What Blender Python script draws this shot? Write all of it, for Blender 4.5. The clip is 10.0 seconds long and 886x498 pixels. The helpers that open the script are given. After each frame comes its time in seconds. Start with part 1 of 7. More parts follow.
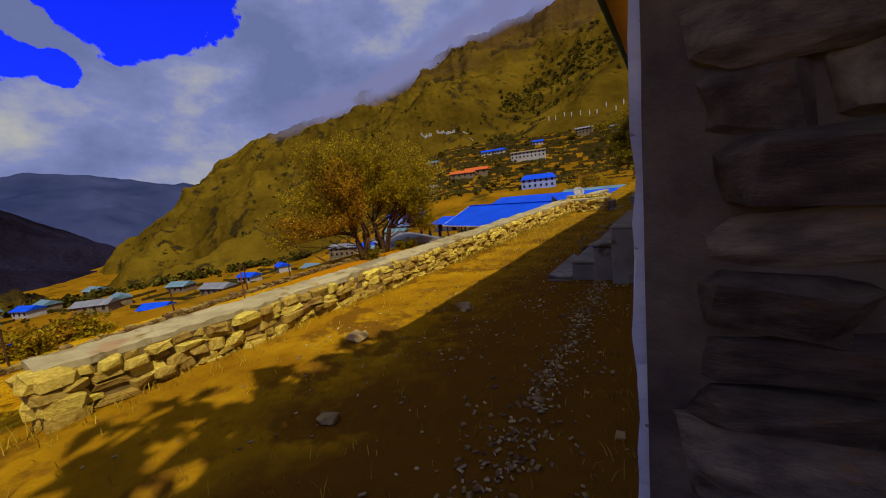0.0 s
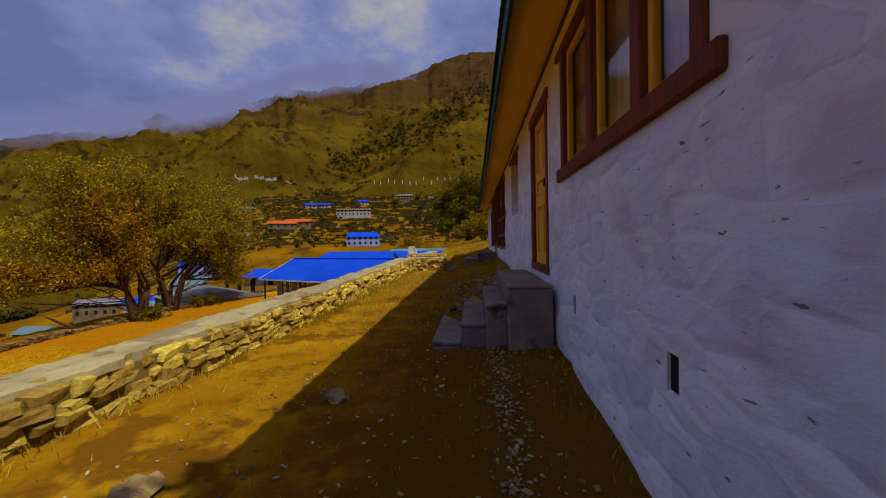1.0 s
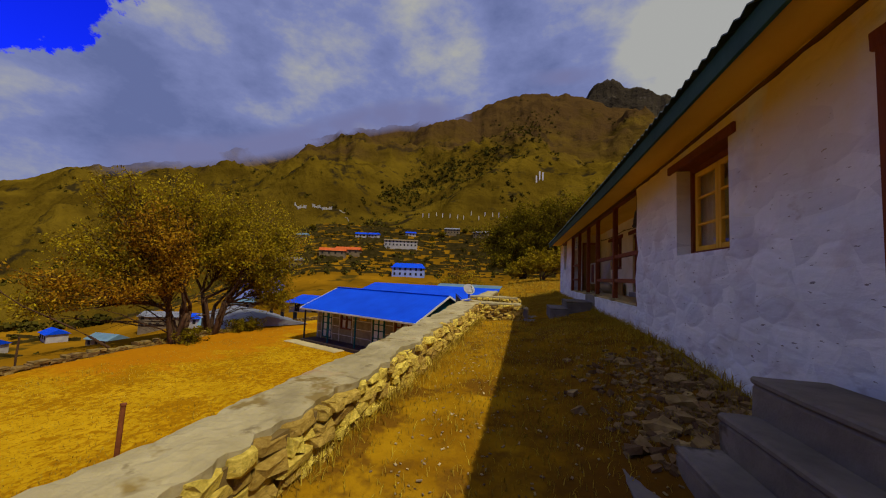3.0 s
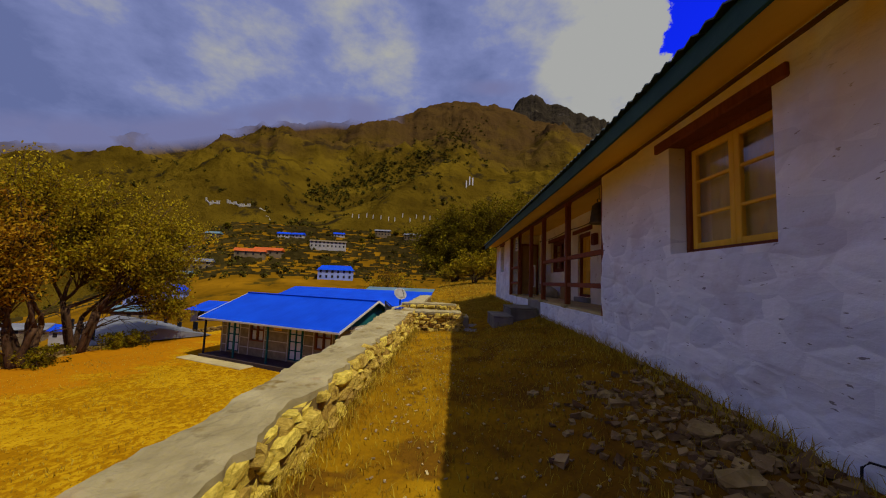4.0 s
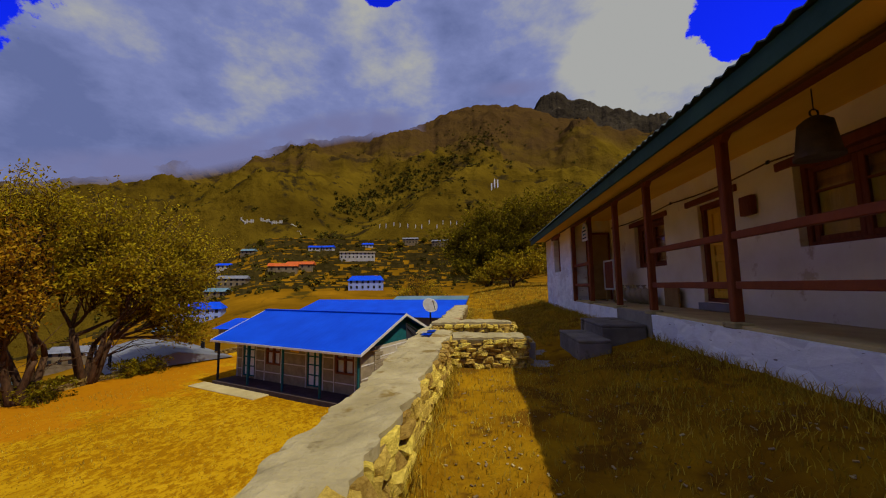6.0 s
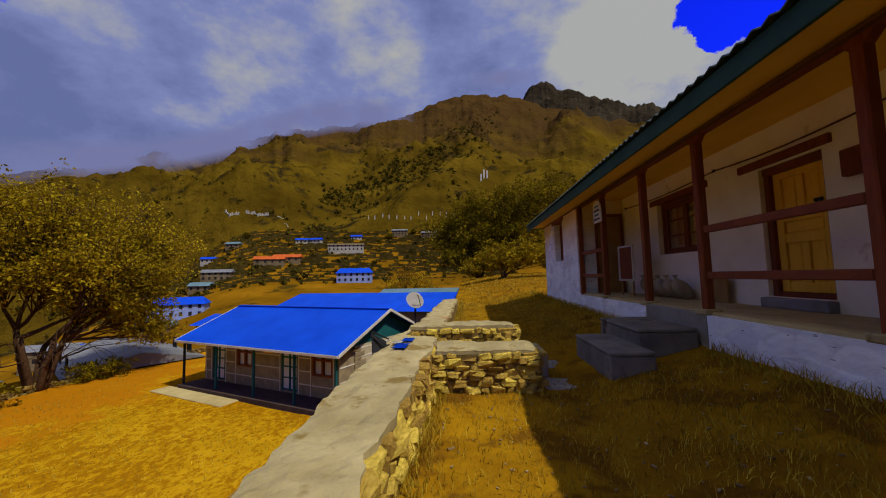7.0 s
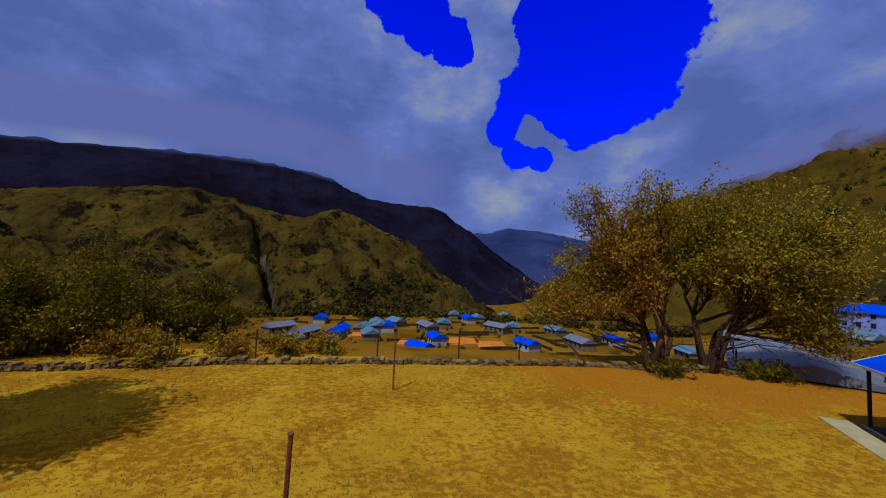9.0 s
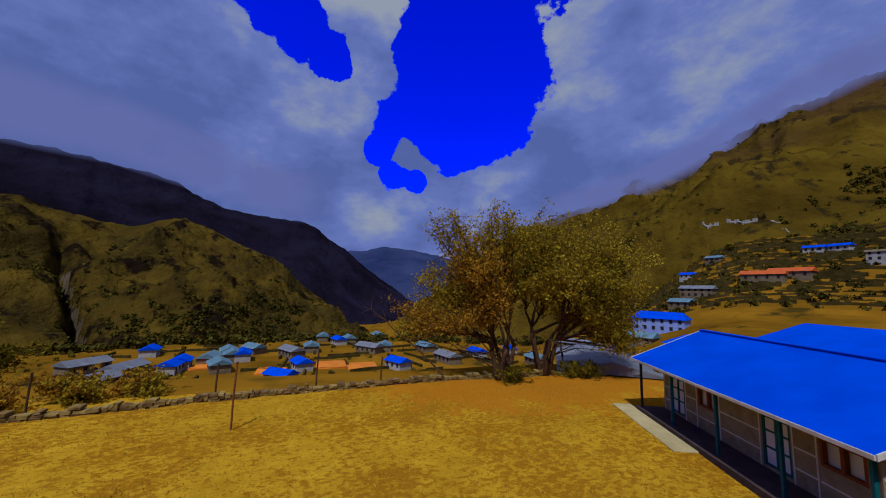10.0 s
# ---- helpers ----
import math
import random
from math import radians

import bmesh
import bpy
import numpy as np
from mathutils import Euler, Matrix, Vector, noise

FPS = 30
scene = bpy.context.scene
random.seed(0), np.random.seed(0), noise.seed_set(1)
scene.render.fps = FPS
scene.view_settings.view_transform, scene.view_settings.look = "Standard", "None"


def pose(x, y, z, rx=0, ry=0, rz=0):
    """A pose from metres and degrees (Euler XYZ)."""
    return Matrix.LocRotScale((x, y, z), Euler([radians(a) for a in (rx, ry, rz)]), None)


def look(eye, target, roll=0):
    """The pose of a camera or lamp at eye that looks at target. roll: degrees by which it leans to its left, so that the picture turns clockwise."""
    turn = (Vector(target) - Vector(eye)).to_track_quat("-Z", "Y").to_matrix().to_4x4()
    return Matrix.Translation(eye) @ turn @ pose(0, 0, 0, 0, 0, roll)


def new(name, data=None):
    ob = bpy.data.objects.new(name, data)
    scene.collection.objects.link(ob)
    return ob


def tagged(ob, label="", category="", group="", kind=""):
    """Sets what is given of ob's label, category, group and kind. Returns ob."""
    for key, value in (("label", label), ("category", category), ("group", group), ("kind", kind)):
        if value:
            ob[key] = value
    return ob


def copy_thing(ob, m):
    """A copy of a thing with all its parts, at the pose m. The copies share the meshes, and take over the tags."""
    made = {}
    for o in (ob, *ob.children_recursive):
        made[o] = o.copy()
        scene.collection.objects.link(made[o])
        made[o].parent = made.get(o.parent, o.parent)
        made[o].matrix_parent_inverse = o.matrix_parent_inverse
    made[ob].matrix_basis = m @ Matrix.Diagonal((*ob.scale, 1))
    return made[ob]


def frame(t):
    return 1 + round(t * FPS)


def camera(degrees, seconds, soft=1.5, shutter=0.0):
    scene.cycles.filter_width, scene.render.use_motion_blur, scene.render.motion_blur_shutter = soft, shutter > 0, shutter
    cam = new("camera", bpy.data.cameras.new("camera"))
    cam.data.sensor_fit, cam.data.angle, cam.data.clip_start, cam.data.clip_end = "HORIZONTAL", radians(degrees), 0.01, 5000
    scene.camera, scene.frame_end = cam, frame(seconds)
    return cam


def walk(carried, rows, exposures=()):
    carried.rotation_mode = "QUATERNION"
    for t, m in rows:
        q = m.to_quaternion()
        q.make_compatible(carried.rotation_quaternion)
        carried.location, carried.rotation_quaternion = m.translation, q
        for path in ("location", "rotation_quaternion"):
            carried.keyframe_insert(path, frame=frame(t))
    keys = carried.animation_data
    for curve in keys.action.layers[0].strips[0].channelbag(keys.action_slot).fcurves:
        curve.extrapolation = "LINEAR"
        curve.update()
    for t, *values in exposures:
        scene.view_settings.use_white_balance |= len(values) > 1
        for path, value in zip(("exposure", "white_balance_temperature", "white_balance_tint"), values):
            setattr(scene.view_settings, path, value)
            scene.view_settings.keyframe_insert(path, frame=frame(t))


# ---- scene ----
cam = camera(102.1, 10.0, soft=1.1)
PATH = [
    (0, (0.121, -0.432, 1.603), (-0.97, 1.218, 1.306), -6.1),
    (0.5, (-0.374, -0.178, 1.533), (-1.172, 1.645, 1.336), -3.1),
    (1, (-0.823, 0.252, 1.525), (-0.997, 2.244, 1.481), -1.2),
    (1.5, (-1.398, 0.755, 1.548), (-1.786, 2.715, 1.648), 1.2),
    (2, (-1.801, 1.352, 1.593), (-2.188, 3.303, 1.802), 1.2),
    (2.2, (-1.831, 1.652, 1.596), (-2.263, 3.595, 1.795), 2.9),
    (3.3, (-2.107, 3.43, 1.665), (-2.499, 5.386, 1.802), 1.6),
    (3.5, (-2.178, 3.72, 1.653), (-2.454, 5.694, 1.809), 2.0),
    (4, (-2.244, 4.465, 1.682), (-2.279, 6.457, 1.855), 2.1),
    (4.5, (-2.361, 5.168, 1.709), (-2.441, 7.161, 1.855), 0.4),
    (5, (-2.391, 5.984, 1.715), (-2.618, 7.965, 1.875), -1.2),
    (5.2, (-2.415, 6.323, 1.7), (-2.619, 8.3, 1.921), -0.3),
    (6.3, (-2.633, 7.86, 1.739), (-2.824, 9.84, 1.937), -0.9),
    (6.5, (-2.638, 8.154, 1.751), (-2.883, 10.121, 2.02), 0.2),
    (7, (-2.622, 9.011, 1.737), (-2.759, 11.0, 1.891), -1.4),
    (7.5, (-2.702, 9.749, 1.783), (-3.784, 11.428, 1.892), 1.9),
    (8, (-3.019, 10.464, 1.787), (-4.696, 11.532, 2.007), -1.9),
    (8.5, (-3.206, 10.843, 1.729), (-5.195, 10.977, 1.894), 0.0),
    (9, (-3.273, 11.076, 1.767), (-5.269, 11.018, 1.879), 2.3),
    (9.5, (-3.303, 11.348, 1.822), (-5.218, 11.909, 1.955), 1.2),
    (10, (-3.117, 11.686, 1.85), (-5.005, 12.301, 2.086), 1.6),
]
walk(cam, [(t, look(eye, target, roll)) for t, eye, target, roll in PATH],
     exposures=((0, 0.28, 7000, 8), (0.5, 0.36, 6800, 5), (1, 0.18, 6900, 8), (5, 0.13, 6900, 8), (7.5, 0.17, 6700, 9), (8, -0.12, 6300, 10), (8.5, -0.05, 6300, 10), (9, -0.2, 5200, 14), (9.5, -0.24, 5000, 15), (10, -0.17, 5400, 14)))

# ---------- light ----------
SUN_EL, SUN_X, SUN_Y = 57.6, 0.85, -0.53
sun = new("sun", bpy.data.lights.new("sun", "SUN"))
sun.data.energy, sun.data.angle, sun.data.color = 3.0, radians(0.55), (1.0, 0.93, 0.80)
k = math.cos(radians(SUN_EL))
sun.matrix_basis = look((k * SUN_X * 50, k * SUN_Y * 50, math.sin(radians(SUN_EL)) * 50), (0, 0, 0))

world = bpy.data.worlds.new("world")
scene.world = world
world.use_nodes = True
WN, WL = world.node_tree.nodes, world.node_tree.links
WN.clear()


def wmath(op, a, b=None, c=None, clamp=False):
    n = WN.new("ShaderNodeMath")
    n.operation, n.use_clamp = op, clamp
    for i, v in enumerate((a, b, c)):
        if v is None:
            continue
        if isinstance(v, (int, float)):
            n.inputs[i].default_value = v
        else:
            WL.new(v, n.inputs[i])
    return n.outputs[0]


def sky_dir(az, el):
    """Unit vector of a direction: az degrees from +y towards -x, el degrees up."""
    a, e = radians(az), radians(el)
    return Vector((-math.sin(a) * math.cos(e), math.cos(a) * math.cos(e), math.sin(e)))


tc = WN.new("ShaderNodeTexCoord")
sky = WN.new("ShaderNodeTexSky")
sky.sky_type, sky.sun_disc = "NISHITA", False
sky.sun_elevation, sky.sun_rotation = radians(SUN_EL), math.atan2(SUN_X, SUN_Y)
sky.altitude = 3800
tint = WN.new("ShaderNodeMix")
tint.data_type, tint.blend_type = "RGBA", "MULTIPLY"
tint.inputs[0].default_value = 1.0
WL.new(sky.outputs[0], tint.inputs[6])
tint.inputs[7].default_value = (0.02, 0.13, 3.1, 1)


def blob(az, el, r0, r1):
    """1 inside r0 degrees of a direction, fading to 0 at r1."""
    n = WN.new("ShaderNodeVectorMath")
    n.operation = "DOT_PRODUCT"
    WL.new(tc.outputs["Generated"], n.inputs[0])
    n.inputs[1].default_value = sky_dir(az, el)
    m = WN.new("ShaderNodeMapRange")
    m.interpolation_type = "SMOOTHSTEP"
    m.inputs[1].default_value, m.inputs[2].default_value = math.cos(radians(r1)), math.cos(radians(r0))
    WL.new(n.outputs["Value"], m.inputs[0])
    return m.outputs[0]


def wnoise(scale, detail, rough, flat=1.6):
    mp = WN.new("ShaderNodeMapping")
    mp.inputs["Scale"].default_value = (1, 1, flat)
    WL.new(tc.outputs["Generated"], mp.inputs[0])
    n = WN.new("ShaderNodeTexNoise")
    n.inputs["Scale"].default_value, n.inputs["Detail"].default_value, n.inputs["Roughness"].default_value = scale, detail, rough
    WL.new(mp.outputs[0], n.inputs["Vector"])
    return n


# gaps of blue between the clouds: wide soft fields, broken up by the noise
gap = None
for az, up, rad in ((63, 33, 6.6), (64, 27.5, 6.0), (70, 30, 7.5), (71, 24.5, 5.0), (76, 26.5, 6.0), (80, 24.5, 4.0), (82.6, 22, 2.4), (80, 18, 2.4), (77, 17.4, 1.8), (67, 41, 8.5), (75, 36, 5.6), (60, 47, 8),
                    (91.5, 33.5, 3.0), (95.5, 35.5, 3.4), (100, 38, 4), (-39, 33, 6), (-36, 29, 2.6), (-48, 37, 9), (15.5, 42.6, 3.0), (8, 45, 3.0), (200, 50, 22)):
    b = blob(az, up, rad * 0.3, rad * 1.55)
    gap = b if gap is None else wmath("MAXIMUM", gap, b)
for az, up, rad, amount in ((78.6, 21.4, 2.3, 0.6), (85.5, 34.5, 2.6, 0.8), (84, 38, 2.4, 0.7)):
    gap = wmath("SUBTRACT", gap, wmath("MULTIPLY", blob(az, up, rad * 0.4, rad * 1.4), amount))
n0 = wnoise(12.0, 10, 0.62, 1.1)
rim = wmath("MULTIPLY", wmath("MULTIPLY", gap, wmath("SUBTRACT", 1.0, gap)), 4.0, clamp=True)
gap = wmath("ADD", gap, wmath("MULTIPLY", rim, wmath("MULTIPLY", wmath("SUBTRACT", n0.outputs[0], 0.5), 2.6)))
gr = WN.new("ShaderNodeMapRange")
gr.interpolation_type = "SMOOTHSTEP"
gr.inputs[1].default_value, gr.inputs[2].default_value = 0.44, 0.60
WL.new(gap, gr.inputs[0])
gap = gr.outputs[0]
# light and shade of the clouds
n1 = wnoise(3.2, 7, 0.62, 1.8)
n2 = wnoise(1.3, 3, 0.5, 2.2)
lit = wmath("ADD", wmath("MULTIPLY", wmath("SUBTRACT", n1.outputs[0], 0.19), 1.75), wmath("MULTIPLY", n2.outputs[0], 0.6))
# the four patches above 55 degrees are unseen, added to fill the house front
for g, w in (((33, 34, 3, 10), 0.3), ((15, 36, 3, 9), 0.3), ((-14, 37, 6, 17), 0.22), ((-26, 29, 4, 12), 0.24), ((92, 29, 3, 9), 0.22),
             ((82, 13, 2, 8), 0.28), ((60, 16, 3, 10), 0.2), ((122, 26, 4, 12), 0.15), ((76, 32, 2, 5), 0.1), ((85, 68, 10, 34), 0.5), ((150, 62, 8, 30), 0.3), ((40, 78, 10, 46), 0.45), ((105, 56, 8, 26), 0.3)):
    lit = wmath("ADD", lit, wmath("MULTIPLY", blob(*g), w))
for g, w in (((118, 14, 4, 16), 0.24), ((100, 24, 4, 22), 0.10), ((128, 28, 4, 20), 0.04), ((60, 18, 3, 12), 0.12), ((45, 22, 4, 14), 0.06)):
    lit = wmath("SUBTRACT", lit, wmath("MULTIPLY", blob(*g), w))
ramp = WN.new("ShaderNodeValToRGB")
el = ramp.color_ramp.elements
el[0].position, el[0].color = 0.44, (0.108, 0.140, 0.32, 1)
el[1].position, el[1].color = 0.86, (0.345, 0.358, 0.372, 1)
e = el.new(0.64)
e.color = (0.166, 0.202, 0.425, 1)
half = wmath("MULTIPLY", lit, 0.72)
WL.new(half, ramp.inputs[0])
mixc = WN.new("ShaderNodeMix")
mixc.data_type = "RGBA"
WL.new(gap, mixc.inputs[0])
cl = WN.new("ShaderNodeVectorMath")
cl.operation = "SCALE"
cl.inputs["Scale"].default_value = 10.0
WL.new(ramp.outputs[0], cl.inputs[0])
WL.new(cl.outputs[0], mixc.inputs[6])
WL.new(tint.outputs[2], mixc.inputs[7])
bg = WN.new("ShaderNodeBackground")
bg.inputs[1].default_value = 0.1
WL.new(mixc.outputs[2], bg.inputs[0])
wo = WN.new("ShaderNodeOutputWorld")
WL.new(bg.outputs[0], wo.inputs[0])


# ---------- materials ----------
def mat(name, c1, c2, scale=3.0, rough=0.9, bump=0.3, big=0.4, bump_scale=None, metal=0.0, per="none", per_amount=0.35, c3=None, spot=8.0, spot_at=0.62, stretch=(1, 1, 1), spec=0.12):
    """A surface of two colours in grain, with a slow large-scale change, spots of a third colour and fine relief."""
    m = bpy.data.materials.new(name)
    m.use_nodes = True
    N, L = m.node_tree.nodes, m.node_tree.links
    p = N["Principled BSDF"]
    p.inputs["Roughness"].default_value, p.inputs["Metallic"].default_value = rough, metal
    p.inputs["Specular IOR Level"].default_value = spec
    co = N.new("ShaderNodeTexCoord")
    mp = N.new("ShaderNodeMapping")
    mp.inputs["Scale"].default_value = stretch
    L.new(co.outputs["Object"], mp.inputs[0])

    def nz(s, d=6, r=0.6):
        n = N.new("ShaderNodeTexNoise")
        n.inputs["Scale"].default_value, n.inputs["Detail"].default_value, n.inputs["Roughness"].default_value = s, d, r
        L.new(mp.outputs[0], n.inputs["Vector"])
        return n.outputs[0]

    def rmp(x, lo, hi):
        r = N.new("ShaderNodeMapRange")
        r.inputs[1].default_value, r.inputs[2].default_value = lo, hi
        L.new(x, r.inputs[0])
        return r.outputs[0]

    def mix(f, a, b, kind="MIX"):
        n = N.new("ShaderNodeMix")
        n.data_type, n.blend_type = "RGBA", kind
        for i, v in ((0, f), (6, a), (7, b)):
            if isinstance(v, float):
                n.inputs[i].default_value = v
            elif isinstance(v, tuple):
                n.inputs[i].default_value = (*v, 1)
            else:
                L.new(v, n.inputs[i])
        return n.outputs[2]

    col = mix(rmp(nz(scale), 0.32, 0.68), c1, c2)
    if c3:
        col = mix(rmp(nz(spot, 4, 0.65), spot_at, spot_at + 0.08), col, c3)
    col = mix(big, col, mix(rmp(nz(scale * 0.13, 3), 0.35, 0.65), (0.45, 0.45, 0.45), (1.0, 1.0, 1.0)), "MULTIPLY")
    if per != "none":
        src = N.new("ShaderNodeObjectInfo").outputs["Random"] if per == "object" else N.new("ShaderNodeNewGeometry").outputs["Random Per Island"]
        h = N.new("ShaderNodeHueSaturation")
        L.new(col, h.inputs["Color"])
        L.new(rmp_to(N, L, src, 1 - per_amount, 1 + per_amount), h.inputs["Value"])
        L.new(rmp_to(N, L, src, 0.485, 0.515), h.inputs["Hue"])
        col = h.outputs[0]
    L.new(col, p.inputs["Base Color"])
    if bump:
        b = N.new("ShaderNodeBump")
        b.inputs["Strength"].default_value, b.inputs["Distance"].default_value = bump, 0.02
        L.new(nz(bump_scale or scale * 6, 6, 0.65), b.inputs["Height"])
        L.new(b.outputs[0], p.inputs["Normal"])
    return m


def rmp_to(N, L, x, lo, hi):
    r = N.new("ShaderNodeMapRange")
    r.inputs[3].default_value, r.inputs[4].default_value = lo, hi
    L.new(x, r.inputs[0])
    return r.outputs[0]


M_plaster = mat("white_limewash", (0.74, 0.82, 0.88), (0.88, 0.92, 0.94), 2.4, 0.95, 0.5, 0.10, 9.0, c3=(0.54, 0.55, 0.58), spot=3.6, spot_at=0.66, stretch=(1, 0.7, 1.3))
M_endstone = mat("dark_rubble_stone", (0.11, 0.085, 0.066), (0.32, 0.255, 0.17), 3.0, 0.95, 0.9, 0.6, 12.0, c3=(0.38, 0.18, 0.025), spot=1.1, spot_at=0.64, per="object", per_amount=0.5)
M_stone = mat("ochre_field_stone", (0.44, 0.285, 0.036), (0.74, 0.53, 0.10), 7.0, 0.9, 0.9, 0.3, 24.0, per="object", per_amount=0.40, c3=(0.30, 0.195, 0.05), spot=6.0, spot_at=0.62)
M_stones = mat("ochre_field_stone_joined", (0.30, 0.19, 0.03), (0.50, 0.34, 0.075), 5.0, 0.9, 0.7, 0.3, 22.0, per="island", per_amount=0.35)
M_rubble = mat("grey_brown_rubble", (0.15, 0.088, 0.030), (0.32, 0.21, 0.09), 5.0, 0.9, 0.7, 0.3, 22.0, per="island", per_amount=0.5)
M_core = mat("brown_earth_mortar", (0.15, 0.10, 0.028), (0.27, 0.18, 0.055), 6.0, 1.0, 0.6)
M_cement = mat("grey_cement_coping", (0.33, 0.27, 0.12), (0.50, 0.425, 0.21), 2.6, 0.92, 0.8, 0.35, 16.0, c3=(0.25, 0.175, 0.05), spot=2.4, spot_at=0.57)
M_concrete = mat("grey_concrete", (0.22, 0.20, 0.16), (0.36, 0.33, 0.27), 2.5, 0.9, 0.5, 0.4, 20.0)
M_step = mat("dark_worn_step_stone", (0.15, 0.135, 0.115), (0.29, 0.26, 0.215), 2.2, 0.9, 0.6, 0.5, 14.0, c3=(0.09, 0.075, 0.05), spot=2.0, spot_at=0.58)
M_gfloor = mat("tan_earth_floor", (0.42, 0.32, 0.13), (0.56, 0.44, 0.20), 2.5, 0.9, 0.4, 0.3, 16.0)
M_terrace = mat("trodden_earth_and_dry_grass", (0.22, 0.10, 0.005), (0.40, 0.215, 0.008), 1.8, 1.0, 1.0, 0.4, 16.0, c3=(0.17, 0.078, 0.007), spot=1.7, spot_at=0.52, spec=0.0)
M_field = mat("dry_meadow", (0.42, 0.228, 0.006), (0.56, 0.325, 0.010), 1.4, 1.0, 0.9, 0.22, 9.0, spec=0.0)
M_fieldwall = mat("mossy_dark_field_stone", (0.04, 0.030, 0.006), (0.10, 0.075, 0.018), 0.4, 0.95, 0, 0.4, spec=0.0)
M_meadowwall = mat("brown_weathered_field_stone", (0.14, 0.085, 0.018), (0.32, 0.21, 0.06), 3.0, 0.95, 0.5, 0.4, 18.0, per="island", per_amount=0.45)
# the cream carries the ochre soffit's bounced light on the white gallery wall
M_gwall = mat("bounce_warmed_limewash", (0.82, 0.72, 0.46), (0.92, 0.84, 0.60), 2.2, 0.95, 0.4, 0.15, 9.0, c3=(0.66, 0.52, 0.28), spot=3.0, spot_at=0.62)
M_red = mat("dark_red_brown_painted_wood", (0.17, 0.042, 0.014), (0.24, 0.065, 0.022), 6.0, 0.6, 0.25, 0.3, stretch=(6, 6, 0.7))
M_redr = mat("red_brown_rail_paint", (0.19, 0.05, 0.02), (0.25, 0.07, 0.025), 6.0, 0.6, 0.2, 0.3)
M_ochre = mat("ochre_painted_wood", (0.84, 0.45, 0.032), (0.92, 0.54, 0.048), 4.0, 0.65, 0.2, 0.3, stretch=(5, 5, 0.6))
M_soffit = mat("ochre_soffit_board", (0.80, 0.46, 0.055), (0.90, 0.57, 0.085), 2.0, 0.8, 0.2, 0.15, stretch=(1, 0.4, 1))
M_purlin = mat("dark_wood_batten", (0.10, 0.045, 0.015), (0.16, 0.07, 0.02), 5.0, 0.8, 0.3)
M_fascia = mat("dark_green_sheet_metal", (0.012, 0.05, 0.04), (0.025, 0.08, 0.06), 2.5, 0.55, 0.15, 0.4)
M_roofmetal = mat("grey_green_corrugated_iron", (0.06, 0.10, 0.10), (0.10, 0.14, 0.13), 2.0, 0.5, 0.15, 0.4, metal=0.3)
M_curtain = mat("tan_curtain_cloth", (0.56, 0.40, 0.17), (0.70, 0.52, 0.25), 3.0, 0.95, 0.5, 0.3, stretch=(14, 14, 0.7))
M_browncurtain = mat("red_brown_curtain_cloth", (0.46, 0.22, 0.10), (0.60, 0.30, 0.15), 3.0, 0.95, 0.5, 0.3, stretch=(14, 14, 0.7))
M_dark = mat("dark_gap", (0.02, 0.018, 0.016), (0.03, 0.028, 0.025), 3.0, 0.9, 0.1)
M_blue = mat("blue_painted_roofing_sheet", (0.001, 0.056, 0.58), (0.002, 0.080, 0.70), 0.8, 0.55, 0.1, 0.25, spec=0.06, c3=(0.003, 0.05, 0.46), spot=0.9, spot_at=0.66)
M_teal = mat("teal_painted_wood", (0.008, 0.085, 0.085), (0.014, 0.12, 0.12), 4.0, 0.6, 0.15)
M_cream = mat("cream_painted_trim", (0.60, 0.56, 0.42), (0.72, 0.68, 0.54), 4.0, 0.7, 0.1)
M_hstone = mat("grey_brown_dressed_stone", (0.23, 0.18, 0.10), (0.36, 0.29, 0.17), 3.0, 0.92, 0.7, 0.35, 10.0)
M_hgable = mat("pale_grey_dressed_stone", (0.44, 0.38, 0.23), (0.54, 0.47, 0.30), 3.0, 0.92, 0.6, 0.3, 10.0)
M_point = mat("white_painted_joint", (0.66, 0.62, 0.50), (0.78, 0.74, 0.62), 5.0, 0.9, 0.2)
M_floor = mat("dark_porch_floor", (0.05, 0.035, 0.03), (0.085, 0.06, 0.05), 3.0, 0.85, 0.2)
M_apron = mat("pale_concrete_apron", (0.44, 0.36, 0.15), (0.55, 0.46, 0.21), 2.0, 0.9, 0.3, 0.3)
M_dish = mat("grey_white_dish_paint", (0.62, 0.60, 0.50), (0.70, 0.68, 0.58), 2.0, 0.6, 0.05)
M_rust = mat("rusty_steel", (0.16, 0.05, 0.015), (0.28, 0.09, 0.025), 9.0, 0.85, 0.3)
M_bark = mat("brown_bark", (0.05, 0.026, 0.012), (0.12, 0.064, 0.028), 4.0, 0.95, 0.9, 0.4, 14.0, stretch=(3, 3, 0.6))
M_leaf = mat("olive_green_leaves", (0.25, 0.175, 0.006), (0.50, 0.35, 0.014), 0.45, 0.75, 0, 0.35, per="island", per_amount=0.38, spec=0.05)
M_leafb = mat("rusty_brown_leaves", (0.29, 0.148, 0.008), (0.49, 0.26, 0.014), 0.5, 0.8, 0, 0.35, per="island", per_amount=0.33, spec=0.03)
M_leafd = mat("dark_olive_leaves", (0.10, 0.078, 0.003), (0.27, 0.195, 0.008), 0.4, 0.8, 0, 0.4, per="island", per_amount=0.5, spec=0.03)
M_grass = mat("dry_grass_blades", (0.30, 0.19, 0.014), (0.50, 0.35, 0.04), 1.2, 0.9, 0, 0.4, per="island", per_amount=0.4, spec=0.0)
M_litter = mat("pale_chips_and_leaves", (0.22, 0.15, 0.06), (0.46, 0.35, 0.17), 3.0, 0.9, 0.2, per="island", per_amount=0.5)
